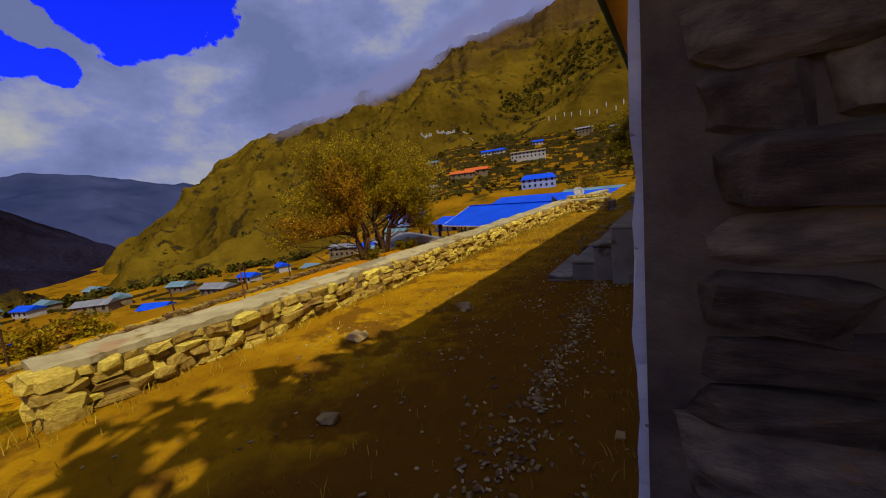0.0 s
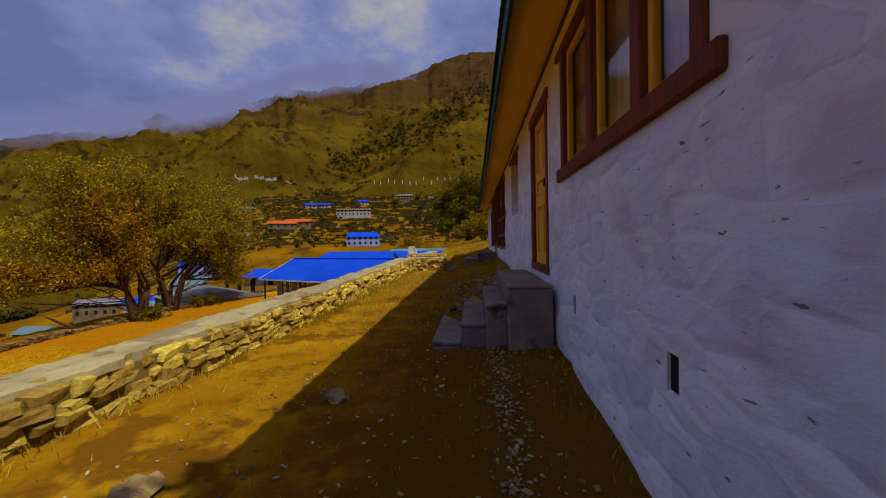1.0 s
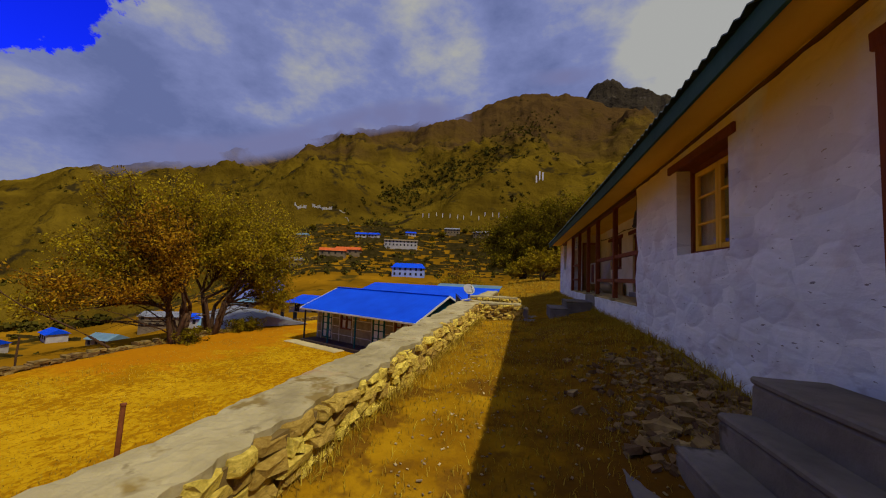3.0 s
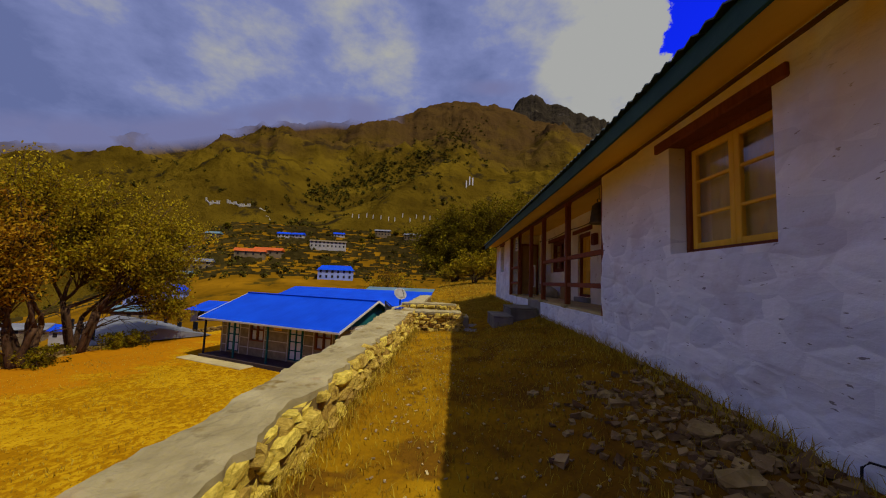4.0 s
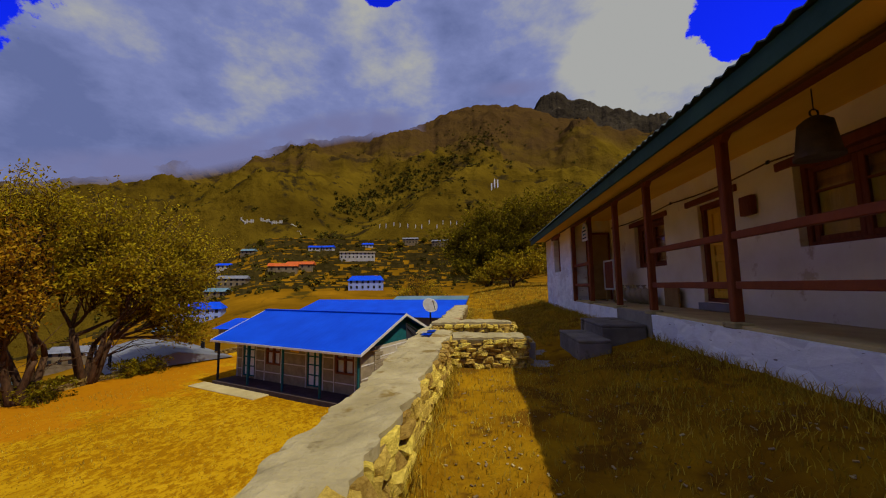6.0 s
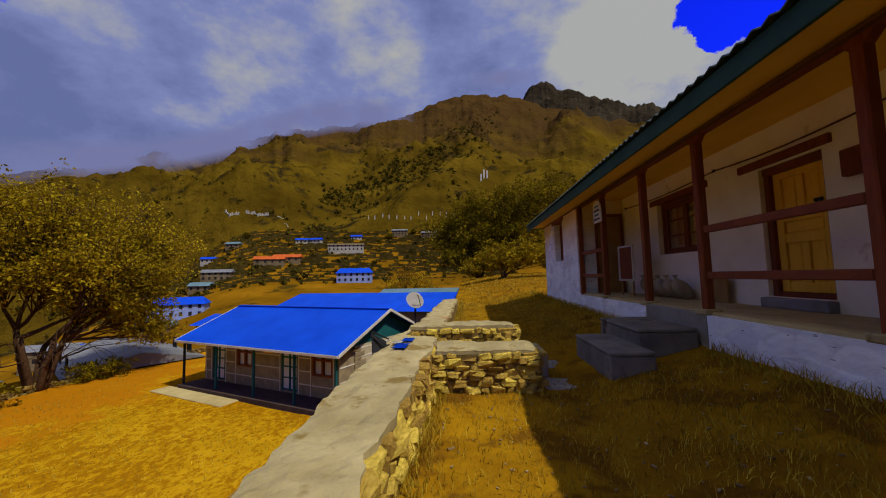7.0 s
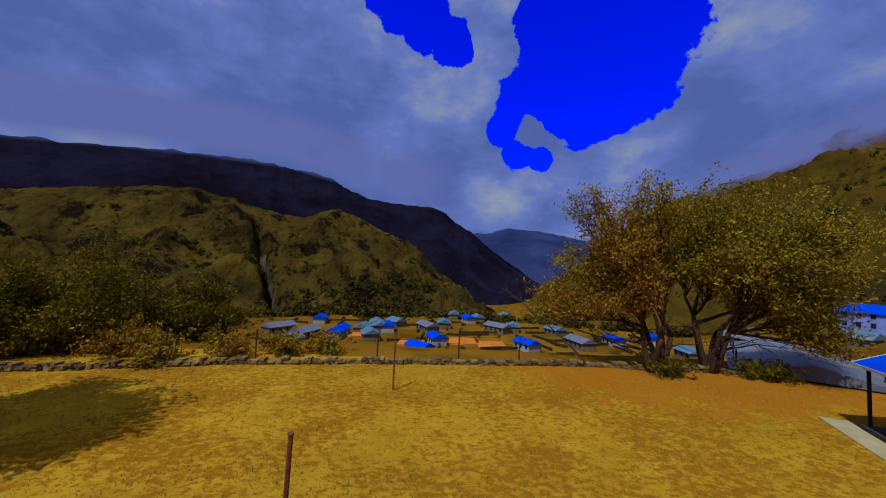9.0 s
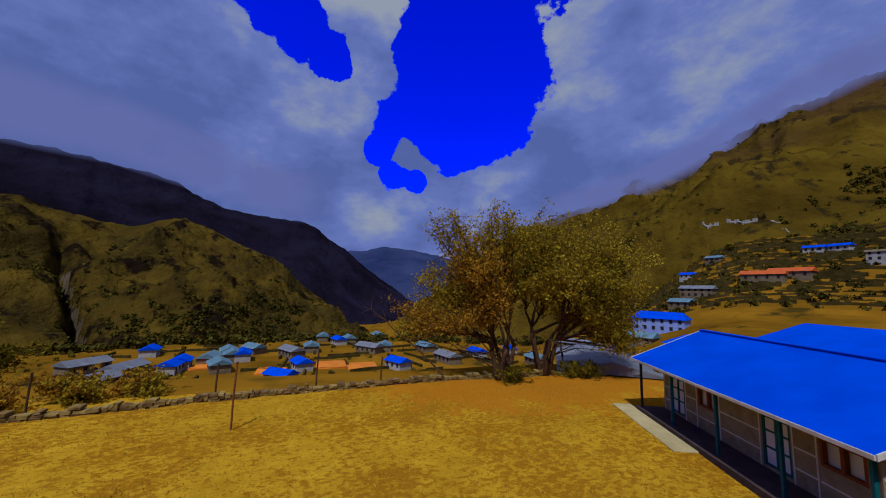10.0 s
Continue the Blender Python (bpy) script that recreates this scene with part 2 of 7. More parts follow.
M_hill = mat("grassy_mountainside", (0.065, 0.040, 0.004), (0.155, 0.10, 0.008), 0.016, 1.0, 0, 0.5, c3=(0.034, 0.024, 0.007), spot=0.03, spot_at=0.555, spec=0.0)
M_spur = mat("rocky_green_mountainside", (0.046, 0.033, 0.009), (0.185, 0.118, 0.012), 0.011, 1.0, 0, 0.65, c3=(0.022, 0.014, 0.007), spot=0.024, spot_at=0.525, stretch=(1, 1, 0.5), spec=0.0)
# this mountain's cloud shade and haze are put into its base colours
M_far = mat("haze_and_cloud_shade_far_mountain", (0.008, 0.006, 0.009), (0.019, 0.016, 0.031), 0.006, 1.0, 0, 0.4, spec=0.0)
# aerial haze painted into the farthest ridge as grey-blue
M_farther = mat("haze_tinted_far_ridge", (0.020, 0.031, 0.080), (0.046, 0.058, 0.125), 0.004, 1.0, 0, 0.4, spec=0.0)
M_rockpeak = mat("dark_grey_rock_face", (0.022, 0.017, 0.011), (0.065, 0.052, 0.030), 0.012, 1.0, 0, 0.5, c3=(0.13, 0.11, 0.07), spot=0.02, spot_at=0.63, stretch=(1, 1, 0.4), spec=0.0)
M_ground = mat("terraced_fields", (0.14, 0.070, 0.004), (0.31, 0.15, 0.007), 0.05, 1.0, 0, 0.4, c3=(0.075, 0.048, 0.006), spot=0.06, spot_at=0.58, spec=0.0)
M_slide = mat("pale_landslide_rubble", (0.05, 0.038, 0.020), (0.13, 0.10, 0.06), 0.05, 1.0, 0, 0.4, spec=0.0)
M_scrub = mat("dark_scrub", (0.04, 0.036, 0.006), (0.10, 0.08, 0.010), 0.2, 0.9, 0, 0.4, per="island", per_amount=0.45, spec=0.0)
M_fwhite = mat("whitewashed_far_wall", (0.34, 0.32, 0.26), (0.48, 0.46, 0.38), 0.6, 0.9, 0, 0.3)
M_fgrey = mat("grey_stone_far_wall", (0.14, 0.105, 0.05), (0.25, 0.19, 0.10), 0.6, 0.9, 0, 0.3)
M_fbluewall = mat("pale_blue_far_wall", (0.22, 0.30, 0.56), (0.32, 0.40, 0.68), 0.6, 0.9, 0, 0.3)
M_tealroof = mat("grey_teal_sheet_roof", (0.10, 0.19, 0.22), (0.17, 0.28, 0.31), 0.5, 0.6, 0, 0.35)
M_greyroof = mat("weathered_grey_roof", (0.15, 0.16, 0.17), (0.24, 0.25, 0.26), 0.5, 0.7, 0, 0.35)
M_redroof = mat("red_orange_sheet_roof", (0.50, 0.09, 0.015), (0.62, 0.13, 0.02), 0.5, 0.6, 0, 0.3)
M_orange = mat("bare_orange_soil", (0.60, 0.17, 0.012), (0.74, 0.24, 0.02), 0.3, 1.0, 0, 0.3)
M_bell = mat("dark_tarnished_iron", (0.09, 0.068, 0.045), (0.17, 0.13, 0.085), 5.0, 0.65, 0.3, 0.4, metal=0.5)
M_black = mat("black_paint", (0.02, 0.02, 0.022), (0.035, 0.035, 0.04), 3.0, 0.7, 0.1)
M_sack = mat("pale_sackcloth", (0.34, 0.27, 0.15), (0.46, 0.38, 0.24), 6.0, 0.95, 0.5)
M_card = mat("brown_board", (0.30, 0.17, 0.05), (0.40, 0.24, 0.08), 4.0, 0.9, 0.2)
M_white = mat("white_plastic", (0.66, 0.66, 0.66), (0.76, 0.76, 0.76), 3.0, 0.5, 0.05)

# leaves let some of the sun through
for m in (M_leaf, M_leafb, M_leafd):
    N, L = m.node_tree.nodes, m.node_tree.links
    p, out = N["Principled BSDF"], N["Material Output"]
    tl, mx = N.new("ShaderNodeBsdfTranslucent"), N.new("ShaderNodeMixShader")
    mx.inputs[0].default_value = 0.3
    L.new(p.inputs["Base Color"].links[0].from_socket, tl.inputs[0])
    L.new(p.outputs[0], mx.inputs[1])
    L.new(tl.outputs[0], mx.inputs[2])
    L.new(mx.outputs[0], out.inputs[0])

M_glass = bpy.data.materials.new("window_glass")
M_glass.use_nodes = True
GN, GL = M_glass.node_tree.nodes, M_glass.node_tree.links
GN.clear()
g_clear, g_gloss, g_mix, g_out, g_fres = GN.new("ShaderNodeBsdfTransparent"), GN.new("ShaderNodeBsdfGlossy"), GN.new("ShaderNodeMixShader"), GN.new("ShaderNodeOutputMaterial"), GN.new("ShaderNodeLayerWeight")
g_gloss.inputs["Roughness"].default_value = 0.03
g_fres.inputs["Blend"].default_value = 0.35
g_low = GN.new("ShaderNodeMapRange")
g_low.inputs[3].default_value, g_low.inputs[4].default_value = 0.04, 0.3
GL.new(g_fres.outputs["Facing"], g_low.inputs[0])
GL.new(g_low.outputs[0], g_mix.inputs[0])
GL.new(g_clear.outputs[0], g_mix.inputs[1])
GL.new(g_gloss.outputs[0], g_mix.inputs[2])
GL.new(g_mix.outputs[0], g_out.inputs[0])

# the meadow's brown tufts: small ragged clumps, dense in some stretches and sparse in others
FN, FL = M_field.node_tree.nodes, M_field.node_tree.links


def field_noise(scale, detail, rough, stretch):
    c, mp, n = FN.new("ShaderNodeTexCoord"), FN.new("ShaderNodeMapping"), FN.new("ShaderNodeTexNoise")
    mp.inputs["Scale"].default_value = stretch
    mp.inputs["Rotation"].default_value = (0, 0, 0.5)
    n.inputs["Scale"].default_value, n.inputs["Detail"].default_value, n.inputs["Roughness"].default_value = scale, detail, rough
    FL.new(c.outputs["Object"], mp.inputs[0])
    FL.new(mp.outputs[0], n.inputs["Vector"])
    return n.outputs[0]


def field_layer(col, fac, colour):
    n = FN.new("ShaderNodeMix")
    n.data_type = "RGBA"
    FL.new(fac, n.inputs[0])
    FL.new(col, n.inputs[6])
    n.inputs[7].default_value = (*colour, 1)
    return n.outputs[2]


def field_math(op, a, b):
    n = FN.new("ShaderNodeMath")
    n.operation = op
    for i, v in enumerate((a, b)):
        if isinstance(v, float):
            n.inputs[i].default_value = v
        else:
            FL.new(v, n.inputs[i])
    return n.outputs[0]


def field_range(x, lo, hi):
    r = FN.new("ShaderNodeMapRange")
    r.inputs[1].default_value, r.inputs[2].default_value = lo, hi
    FL.new(x, r.inputs[0])
    return r.outputs[0]


f_in = FN["Principled BSDF"].inputs["Base Color"]
f_col = f_in.links[0].from_socket
slow = field_noise(0.28, 3, 0.5, (1, 1, 1))
f_col = field_layer(f_col, field_range(slow, 0.52, 0.66), (0.44, 0.22, 0.005))
tuft = field_math("ADD", field_noise(4.6, 7, 0.66, (1.25, 0.9, 1)), field_math("MULTIPLY", field_math("SUBTRACT", slow, 0.5), 0.55))
f_col = field_layer(f_col, field_range(tuft, 0.46, 0.57), (0.30, 0.138, 0.004))
fine = field_noise(11.0, 5, 0.7, (1.2, 0.9, 1))
f_col = field_layer(f_col, field_range(fine, 0.57, 0.68), (0.16, 0.075, 0.004))
# bare orange earth along the far wall
w_map, w_len = FN.new("ShaderNodeMapping"), FN.new("ShaderNodeVectorMath")
w_map.inputs["Location"].default_value, w_map.inputs["Scale"].default_value = (21.6 / 4.2, -24 / 9.5, 0), (1 / 4.2, 1 / 9.5, 0)
w_len.operation = "LENGTH"
FL.new(FN.new("ShaderNodeTexCoord").outputs["Object"], w_map.inputs[0])
FL.new(w_map.outputs[0], w_len.inputs[0])
worn = field_math("SUBTRACT", field_math("ADD", 1.0, field_math("MULTIPLY", field_math("SUBTRACT", field_noise(0.7, 8, 0.65, (1, 1, 1)), 0.5), 2.2)), w_len.outputs["Value"])
f_col = field_layer(f_col, field_math("MULTIPLY", field_range(worn, -0.12, 0.25), 0.85), (0.40, 0.150, 0.005))
FL.new(f_col, f_in)

# higher up the grass gives way to brown scree and bare rock
AN, AL = M_hill.node_tree.nodes, M_hill.node_tree.links
a_in = AN["Principled BSDF"].inputs["Base Color"]
a_co, a_sep, a_nz, a_add, a_rng, a_mix = (AN.new("ShaderNode" + k) for k in ("TexCoord", "SeparateXYZ", "TexNoise", "Math", "MapRange", "Mix"))
AL.new(a_co.outputs["Object"], a_sep.inputs[0])
AL.new(a_co.outputs["Object"], a_nz.inputs["Vector"])
a_nz.inputs["Scale"].default_value, a_nz.inputs["Detail"].default_value = 0.012, 7
a_add.operation = "MULTIPLY_ADD"
a_add.inputs[1].default_value = 420.0
AL.new(a_nz.outputs[0], a_add.inputs[0])
AL.new(a_sep.outputs[2], a_add.inputs[2])
a_rng.inputs[1].default_value, a_rng.inputs[2].default_value = 385, 520
a_rng.inputs[4].default_value = 0.85
AL.new(a_add.outputs[0], a_rng.inputs[0])
a_mix.data_type = "RGBA"
AL.new(a_rng.outputs[0], a_mix.inputs[0])
AL.new(a_in.links[0].from_socket, a_mix.inputs[6])
a_mix.inputs[7].default_value = (0.068, 0.037, 0.012, 1)
AL.new(a_mix.outputs[2], a_in)

# crags, gullies and hummocks too fine for the mesh
for m, scale, deep in ((M_hill, 0.022, 16.0), (M_spur, 0.04, 30.0), (M_rockpeak, 0.04, 22.0), (M_far, 0.012, 40.0)):
    N, L = m.node_tree.nodes, m.node_tree.links
    c, n, b = N.new("ShaderNodeTexCoord"), N.new("ShaderNodeTexNoise"), N.new("ShaderNodeBump")
    n.inputs["Scale"].default_value, n.inputs["Detail"].default_value, n.inputs["Roughness"].default_value = scale, 10, 0.62
    b.inputs["Strength"].default_value, b.inputs["Distance"].default_value = 0.8, deep
    L.new(c.outputs["Object"], n.inputs["Vector"])
    L.new(n.outputs[0], b.inputs["Height"])
    L.new(b.outputs[0], N["Principled BSDF"].inputs["Normal"])

# the cement top: rusty and dark patches where it was mended
CN, CL = M_cement.node_tree.nodes, M_cement.node_tree.links
c_in = CN["Principled BSDF"].inputs["Base Color"]
for scale, lo, hi, colour in ((0.55, 0.60, 0.64, (0.34, 0.19, 0.08)), (0.9, 0.60, 0.66, (0.19, 0.155, 0.075)), (5.5, 0.62, 0.70, (0.16, 0.12, 0.05))):
    c, n, r, x = (CN.new("ShaderNode" + k) for k in ("TexCoord", "TexNoise", "MapRange", "Mix"))
    n.inputs["Scale"].default_value, n.inputs["Detail"].default_value, n.inputs["Roughness"].default_value = scale, 6, 0.6
    r.inputs[1].default_value, r.inputs[2].default_value, r.inputs[4].default_value = lo, hi, 0.7
    x.data_type = "RGBA"
    CL.new(c.outputs["Object"], n.inputs["Vector"])
    CL.new(n.outputs[0], r.inputs[0])
    CL.new(r.outputs[0], x.inputs[0])
    CL.new(c_in.links[0].from_socket, x.inputs[6])
    x.inputs[7].default_value = (*colour, 1)
    CL.new(x.outputs[2], c_in)

# darker soil colour with a ragged edge, stronger towards the house, weaker past y = 6
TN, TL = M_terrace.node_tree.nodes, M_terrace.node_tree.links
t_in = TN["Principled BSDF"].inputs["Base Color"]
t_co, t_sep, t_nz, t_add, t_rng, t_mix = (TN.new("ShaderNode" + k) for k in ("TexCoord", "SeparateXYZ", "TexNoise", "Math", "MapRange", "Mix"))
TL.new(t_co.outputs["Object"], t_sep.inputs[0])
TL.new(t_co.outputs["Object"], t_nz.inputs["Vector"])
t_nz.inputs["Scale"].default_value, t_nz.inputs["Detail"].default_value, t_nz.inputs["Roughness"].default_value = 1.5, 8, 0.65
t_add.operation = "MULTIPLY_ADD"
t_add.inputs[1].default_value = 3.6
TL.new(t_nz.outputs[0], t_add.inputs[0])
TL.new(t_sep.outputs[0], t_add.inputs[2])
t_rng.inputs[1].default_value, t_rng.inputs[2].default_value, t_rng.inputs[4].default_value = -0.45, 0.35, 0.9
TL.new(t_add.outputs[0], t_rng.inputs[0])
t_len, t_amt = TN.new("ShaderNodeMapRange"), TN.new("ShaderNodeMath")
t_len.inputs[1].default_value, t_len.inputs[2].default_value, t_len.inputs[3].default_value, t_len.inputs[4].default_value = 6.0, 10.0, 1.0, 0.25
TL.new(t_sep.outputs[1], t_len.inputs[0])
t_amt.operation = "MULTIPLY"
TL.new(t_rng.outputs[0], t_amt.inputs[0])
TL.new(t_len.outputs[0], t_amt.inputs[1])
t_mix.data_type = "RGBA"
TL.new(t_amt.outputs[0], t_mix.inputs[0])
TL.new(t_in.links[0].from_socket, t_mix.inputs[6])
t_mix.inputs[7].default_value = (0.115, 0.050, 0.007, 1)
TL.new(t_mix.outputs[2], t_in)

# the whitewash follows the stones beneath it: shallow joints between uneven blocks
PN, PL = M_plaster.node_tree.nodes, M_plaster.node_tree.links
p_bsdf = PN["Principled BSDF"]
old = p_bsdf.inputs["Normal"].links[0].from_socket
vor, vmap, vco = PN.new("ShaderNodeTexVoronoi"), PN.new("ShaderNodeMapping"), PN.new("ShaderNodeTexCoord")
vor.feature = "DISTANCE_TO_EDGE"
vor.inputs["Scale"].default_value = 3.6
vor.inputs["Randomness"].default_value = 0.8
vmap.inputs["Scale"].default_value = (0.2, 0.9, 1.7)
vwarp, vadd = PN.new("ShaderNodeTexNoise"), PN.new("ShaderNodeMixRGB")
vwarp.inputs["Scale"].default_value, vwarp.inputs["Detail"].default_value = 2.6, 4
vadd.blend_type = "ADD"
vadd.inputs[0].default_value = 0.10
PL.new(vco.outputs["Object"], vwarp.inputs["Vector"])
PL.new(vco.outputs["Object"], vadd.inputs[1])
PL.new(vwarp.outputs["Color"], vadd.inputs[2])
PL.new(vadd.outputs[0], vmap.inputs[0])
PL.new(vmap.outputs[0], vor.inputs["Vector"])
vr, vb = PN.new("ShaderNodeMapRange"), PN.new("ShaderNodeBump")
vr.inputs[2].default_value = 0.22
vr.interpolation_type = "SMOOTHSTEP"
PL.new(vor.outputs[0], vr.inputs[0])
PL.new(vr.outputs[0], vb.inputs["Height"])
vb.inputs["Strength"].default_value, vb.inputs["Distance"].default_value = 0.26, 0.02
PL.new(old, vb.inputs["Normal"])
PL.new(vb.outputs[0], p_bsdf.inputs["Normal"])


def plaster_noise(scale, detail, stretch):
    n, mp = PN.new("ShaderNodeTexNoise"), PN.new("ShaderNodeMapping")
    mp.inputs["Scale"].default_value = stretch
    n.inputs["Scale"].default_value, n.inputs["Detail"].default_value = scale, detail
    PL.new(vco.outputs["Object"], mp.inputs[0])
    PL.new(mp.outputs[0], n.inputs["Vector"])
    return n.outputs[0]


def plaster_range(x, a, b, lo=0.0, hi=1.0):
    r = PN.new("ShaderNodeMapRange")
    r.inputs[1].default_value, r.inputs[2].default_value, r.inputs[3].default_value, r.inputs[4].default_value = a, b, lo, hi
    PL.new(x, r.inputs[0])
    return r.outputs[0]


def plaster_layer(fac, colour):
    """Lays a stain, chipped spot or painted tint over the whitewash."""
    n = PN.new("ShaderNodeMix")
    n.data_type = "RGBA"
    PL.new(fac, n.inputs[0])
    PL.new(p_bsdf.inputs["Base Color"].links[0].from_socket, n.inputs[6])
    n.inputs[7].default_value = (*colour, 1)
    PL.new(n.outputs[2], p_bsdf.inputs["Base Color"])


# single blocks are washed thicker or thinner; small chips and cracks show the dark stone
cell = PN.new("ShaderNodeTexVoronoi")
cell.inputs["Scale"].default_value = 3.6
cell.inputs["Randomness"].default_value = 0.8
PL.new(vmap.outputs[0], cell.inputs["Vector"])
sep = PN.new("ShaderNodeSeparateColor")
PL.new(cell.outputs["Color"], sep.inputs[0])
plaster_layer(plaster_range(sep.outputs[0], 0.25, 1.0, 0.0, 0.42), (0.44, 0.48, 0.58))
plaster_layer(plaster_range(plaster_noise(13.0, 4, (1, 0.75, 2.4)), 0.675, 0.695, 0.0, 0.8), (0.10, 0.09, 0.09))
plaster_layer(plaster_range(plaster_noise(2.2, 8, (1, 1, 1.3)), 0.53, 0.66, 0.0, 0.55), (0.50, 0.49, 0.52))
# ochre under the eave: muddy rain stains plus the soffit's warm bounce painted in
high = PN.new("ShaderNodeSeparateXYZ")
PL.new(vco.outputs["Object"], high.inputs[0])
drip_and_bounce = PN.new("ShaderNodeMath")
drip_and_bounce.operation = "MULTIPLY"
PL.new(plaster_range(high.outputs[2], 1.7, 2.9), drip_and_bounce.inputs[0])
PL.new(plaster_range(plaster_noise(1.1, 6, (1, 1.3, 0.5)), 0.28, 0.50), drip_and_bounce.inputs[1])
plaster_layer(drip_and_bounce.outputs[0], (0.80, 0.60, 0.22))


# ---------- building blocks ----------
OFF = {}


def thing(name, base, label, category, group="", kind=""):
    ob = new(name)
    ob.empty_display_size = 0.2
    ob.matrix_basis = Matrix.Translation(base)
    OFF[ob.name] = Vector(base)
    return tagged(ob, label, category, group, kind)


def mesh_object(name, me, material):
    me.materials.append(material)
    return new(name, me)


def part(name, bm, material, parent=None, label="", smooth=False):
    """One mesh, given in the world's metres, under a thing or under a part of it."""
    me = bpy.data.meshes.new(name)
    base = OFF.get(parent.name, Vector()) if parent else Vector()
    if parent:
        bmesh.ops.translate(bm, verts=bm.verts, vec=-base)
    bm.to_mesh(me)
    bm.free()
    if smooth:
        me.polygons.foreach_set("use_smooth", [True] * len(me.polygons))
    ob = mesh_object(name, me, material)
    if parent:
        ob.parent = parent
        OFF[ob.name] = base
    if label:
        tagged(ob, label)
    return ob


def box(bm, x0, x1, y0, y1, z0, z1):
    v = [bm.verts.new(p) for p in ((x0, y0, z0), (x1, y0, z0), (x1, y1, z0), (x0, y1, z0), (x0, y0, z1), (x1, y0, z1), (x1, y1, z1), (x0, y1, z1))]
    for f in ((3, 2, 1, 0), (4, 5, 6, 7), (0, 1, 5, 4), (1, 2, 6, 5), (2, 3, 7, 6), (3, 0, 4, 7)):
        bm.faces.new([v[i] for i in f])
    return v


def bx(x0, x1, y0, y1, z0, z1, bevel=0.008, rough=0.0, cuts=0):
    """A bmesh with one block, its edges rounded and, if wanted, its faces uneven."""
    bm = bmesh.new()
    box(bm, min(x0, x1), max(x0, x1), min(y0, y1), max(y0, y1), min(z0, z1), max(z0, z1))
    if bevel:
        bmesh.ops.bevel(bm, geom=bm.edges[:], offset=bevel, segments=1, affect="EDGES")
    if cuts:
        bmesh.ops.subdivide_edges(bm, edges=[e for e in bm.edges if e.calc_length() > 0.12], cuts=cuts, use_grid_fill=True)
    if rough:
        for v in bm.verts:
            v.co += noise.noise_vector(v.co * 4.1) * rough
    return bm


def tube(bm, pts, radii, sides=6):
    """A tapered round bar along the points, closed at both ends."""
    rings = []
    for i, p in enumerate(pts):
        d = (Vector(pts[min(i + 1, len(pts) - 1)]) - Vector(pts[max(i - 1, 0)])).normalized()
        a = d.orthogonal().normalized()
        b = d.cross(a)
        rings.append([bm.verts.new(Vector(p) + (a * math.cos(2 * math.pi * j / sides) + b * math.sin(2 * math.pi * j / sides)) * radii[i]) for j in range(sides)])
    for r, s in zip(rings, rings[1:]):
        for j in range(sides):
            bm.faces.new((r[j], r[(j + 1) % sides], s[(j + 1) % sides], s[j]))
    bm.faces.new(rings[0][::-1])
    bm.faces.new(rings[-1])


def raw(name, verts, faces, material, parent=None, label="", smooth=False):
    me = bpy.data.meshes.new(name)
    me.from_pydata(verts, [], faces)
    if smooth:
        me.polygons.foreach_set("use_smooth", [True] * len(me.polygons))
    ob = mesh_object(name, me, material)
    if parent:
        ob.parent = parent
        OFF[ob.name] = OFF.get(parent.name, Vector())
    if label:
        tagged(ob, label)
    return ob


def smooth_step(a, b, x):
    t = np.clip((np.asarray(x, float) - a) / (b - a), 0, 1)
    return t * t * (3 - 2 * t)


def fbm(x, y, s, octaves=5, seed=0.0):
    return noise.fractal(Vector((x / s + seed, y / s - seed, seed * 1.7)), 1.0, 2.0, octaves)


def cloud_material():
    """Drifting mist: white-lavender, thinning out to nothing at its edges."""
    m = bpy.data.materials.new("drifting_cloud")
    m.use_nodes = True
    N, L = m.node_tree.nodes, m.node_tree.links
    N.clear()
    at = N.new("ShaderNodeAttribute")
    at.attribute_name = "thick"
    co = N.new("ShaderNodeTexCoord")
    nz = N.new("ShaderNodeTexNoise")
    nz.inputs["Scale"].default_value, nz.inputs["Detail"].default_value = 0.011, 6
    L.new(co.outputs["Object"], nz.inputs["Vector"])
    mul = N.new("ShaderNodeMath")
    mul.operation = "MULTIPLY"
    r = N.new("ShaderNodeMapRange")
    r.inputs[1].default_value, r.inputs[2].default_value = 0.22, 0.46
    L.new(nz.outputs[0], r.inputs[0])
    L.new(r.outputs[0], mul.inputs[0])
    L.new(at.outputs["Fac"], mul.inputs[1])
    em = N.new("ShaderNodeEmission")
    em.inputs[0].default_value, em.inputs[1].default_value = (0.15, 0.165, 0.34, 1), 1.0
    tr = N.new("ShaderNodeBsdfTransparent")
    mx = N.new("ShaderNodeMixShader")
    L.new(mul.outputs[0], mx.inputs[0])
    L.new(tr.outputs[0], mx.inputs[1])
    L.new(em.outputs[0], mx.inputs[2])
    out = N.new("ShaderNodeOutputMaterial")
    L.new(mx.outputs[0], out.inputs[0])
    return m


M_cloud = cloud_material()


# ---------- ground, terrace and mountains ----------
CX, CY = -3.0, 11.0


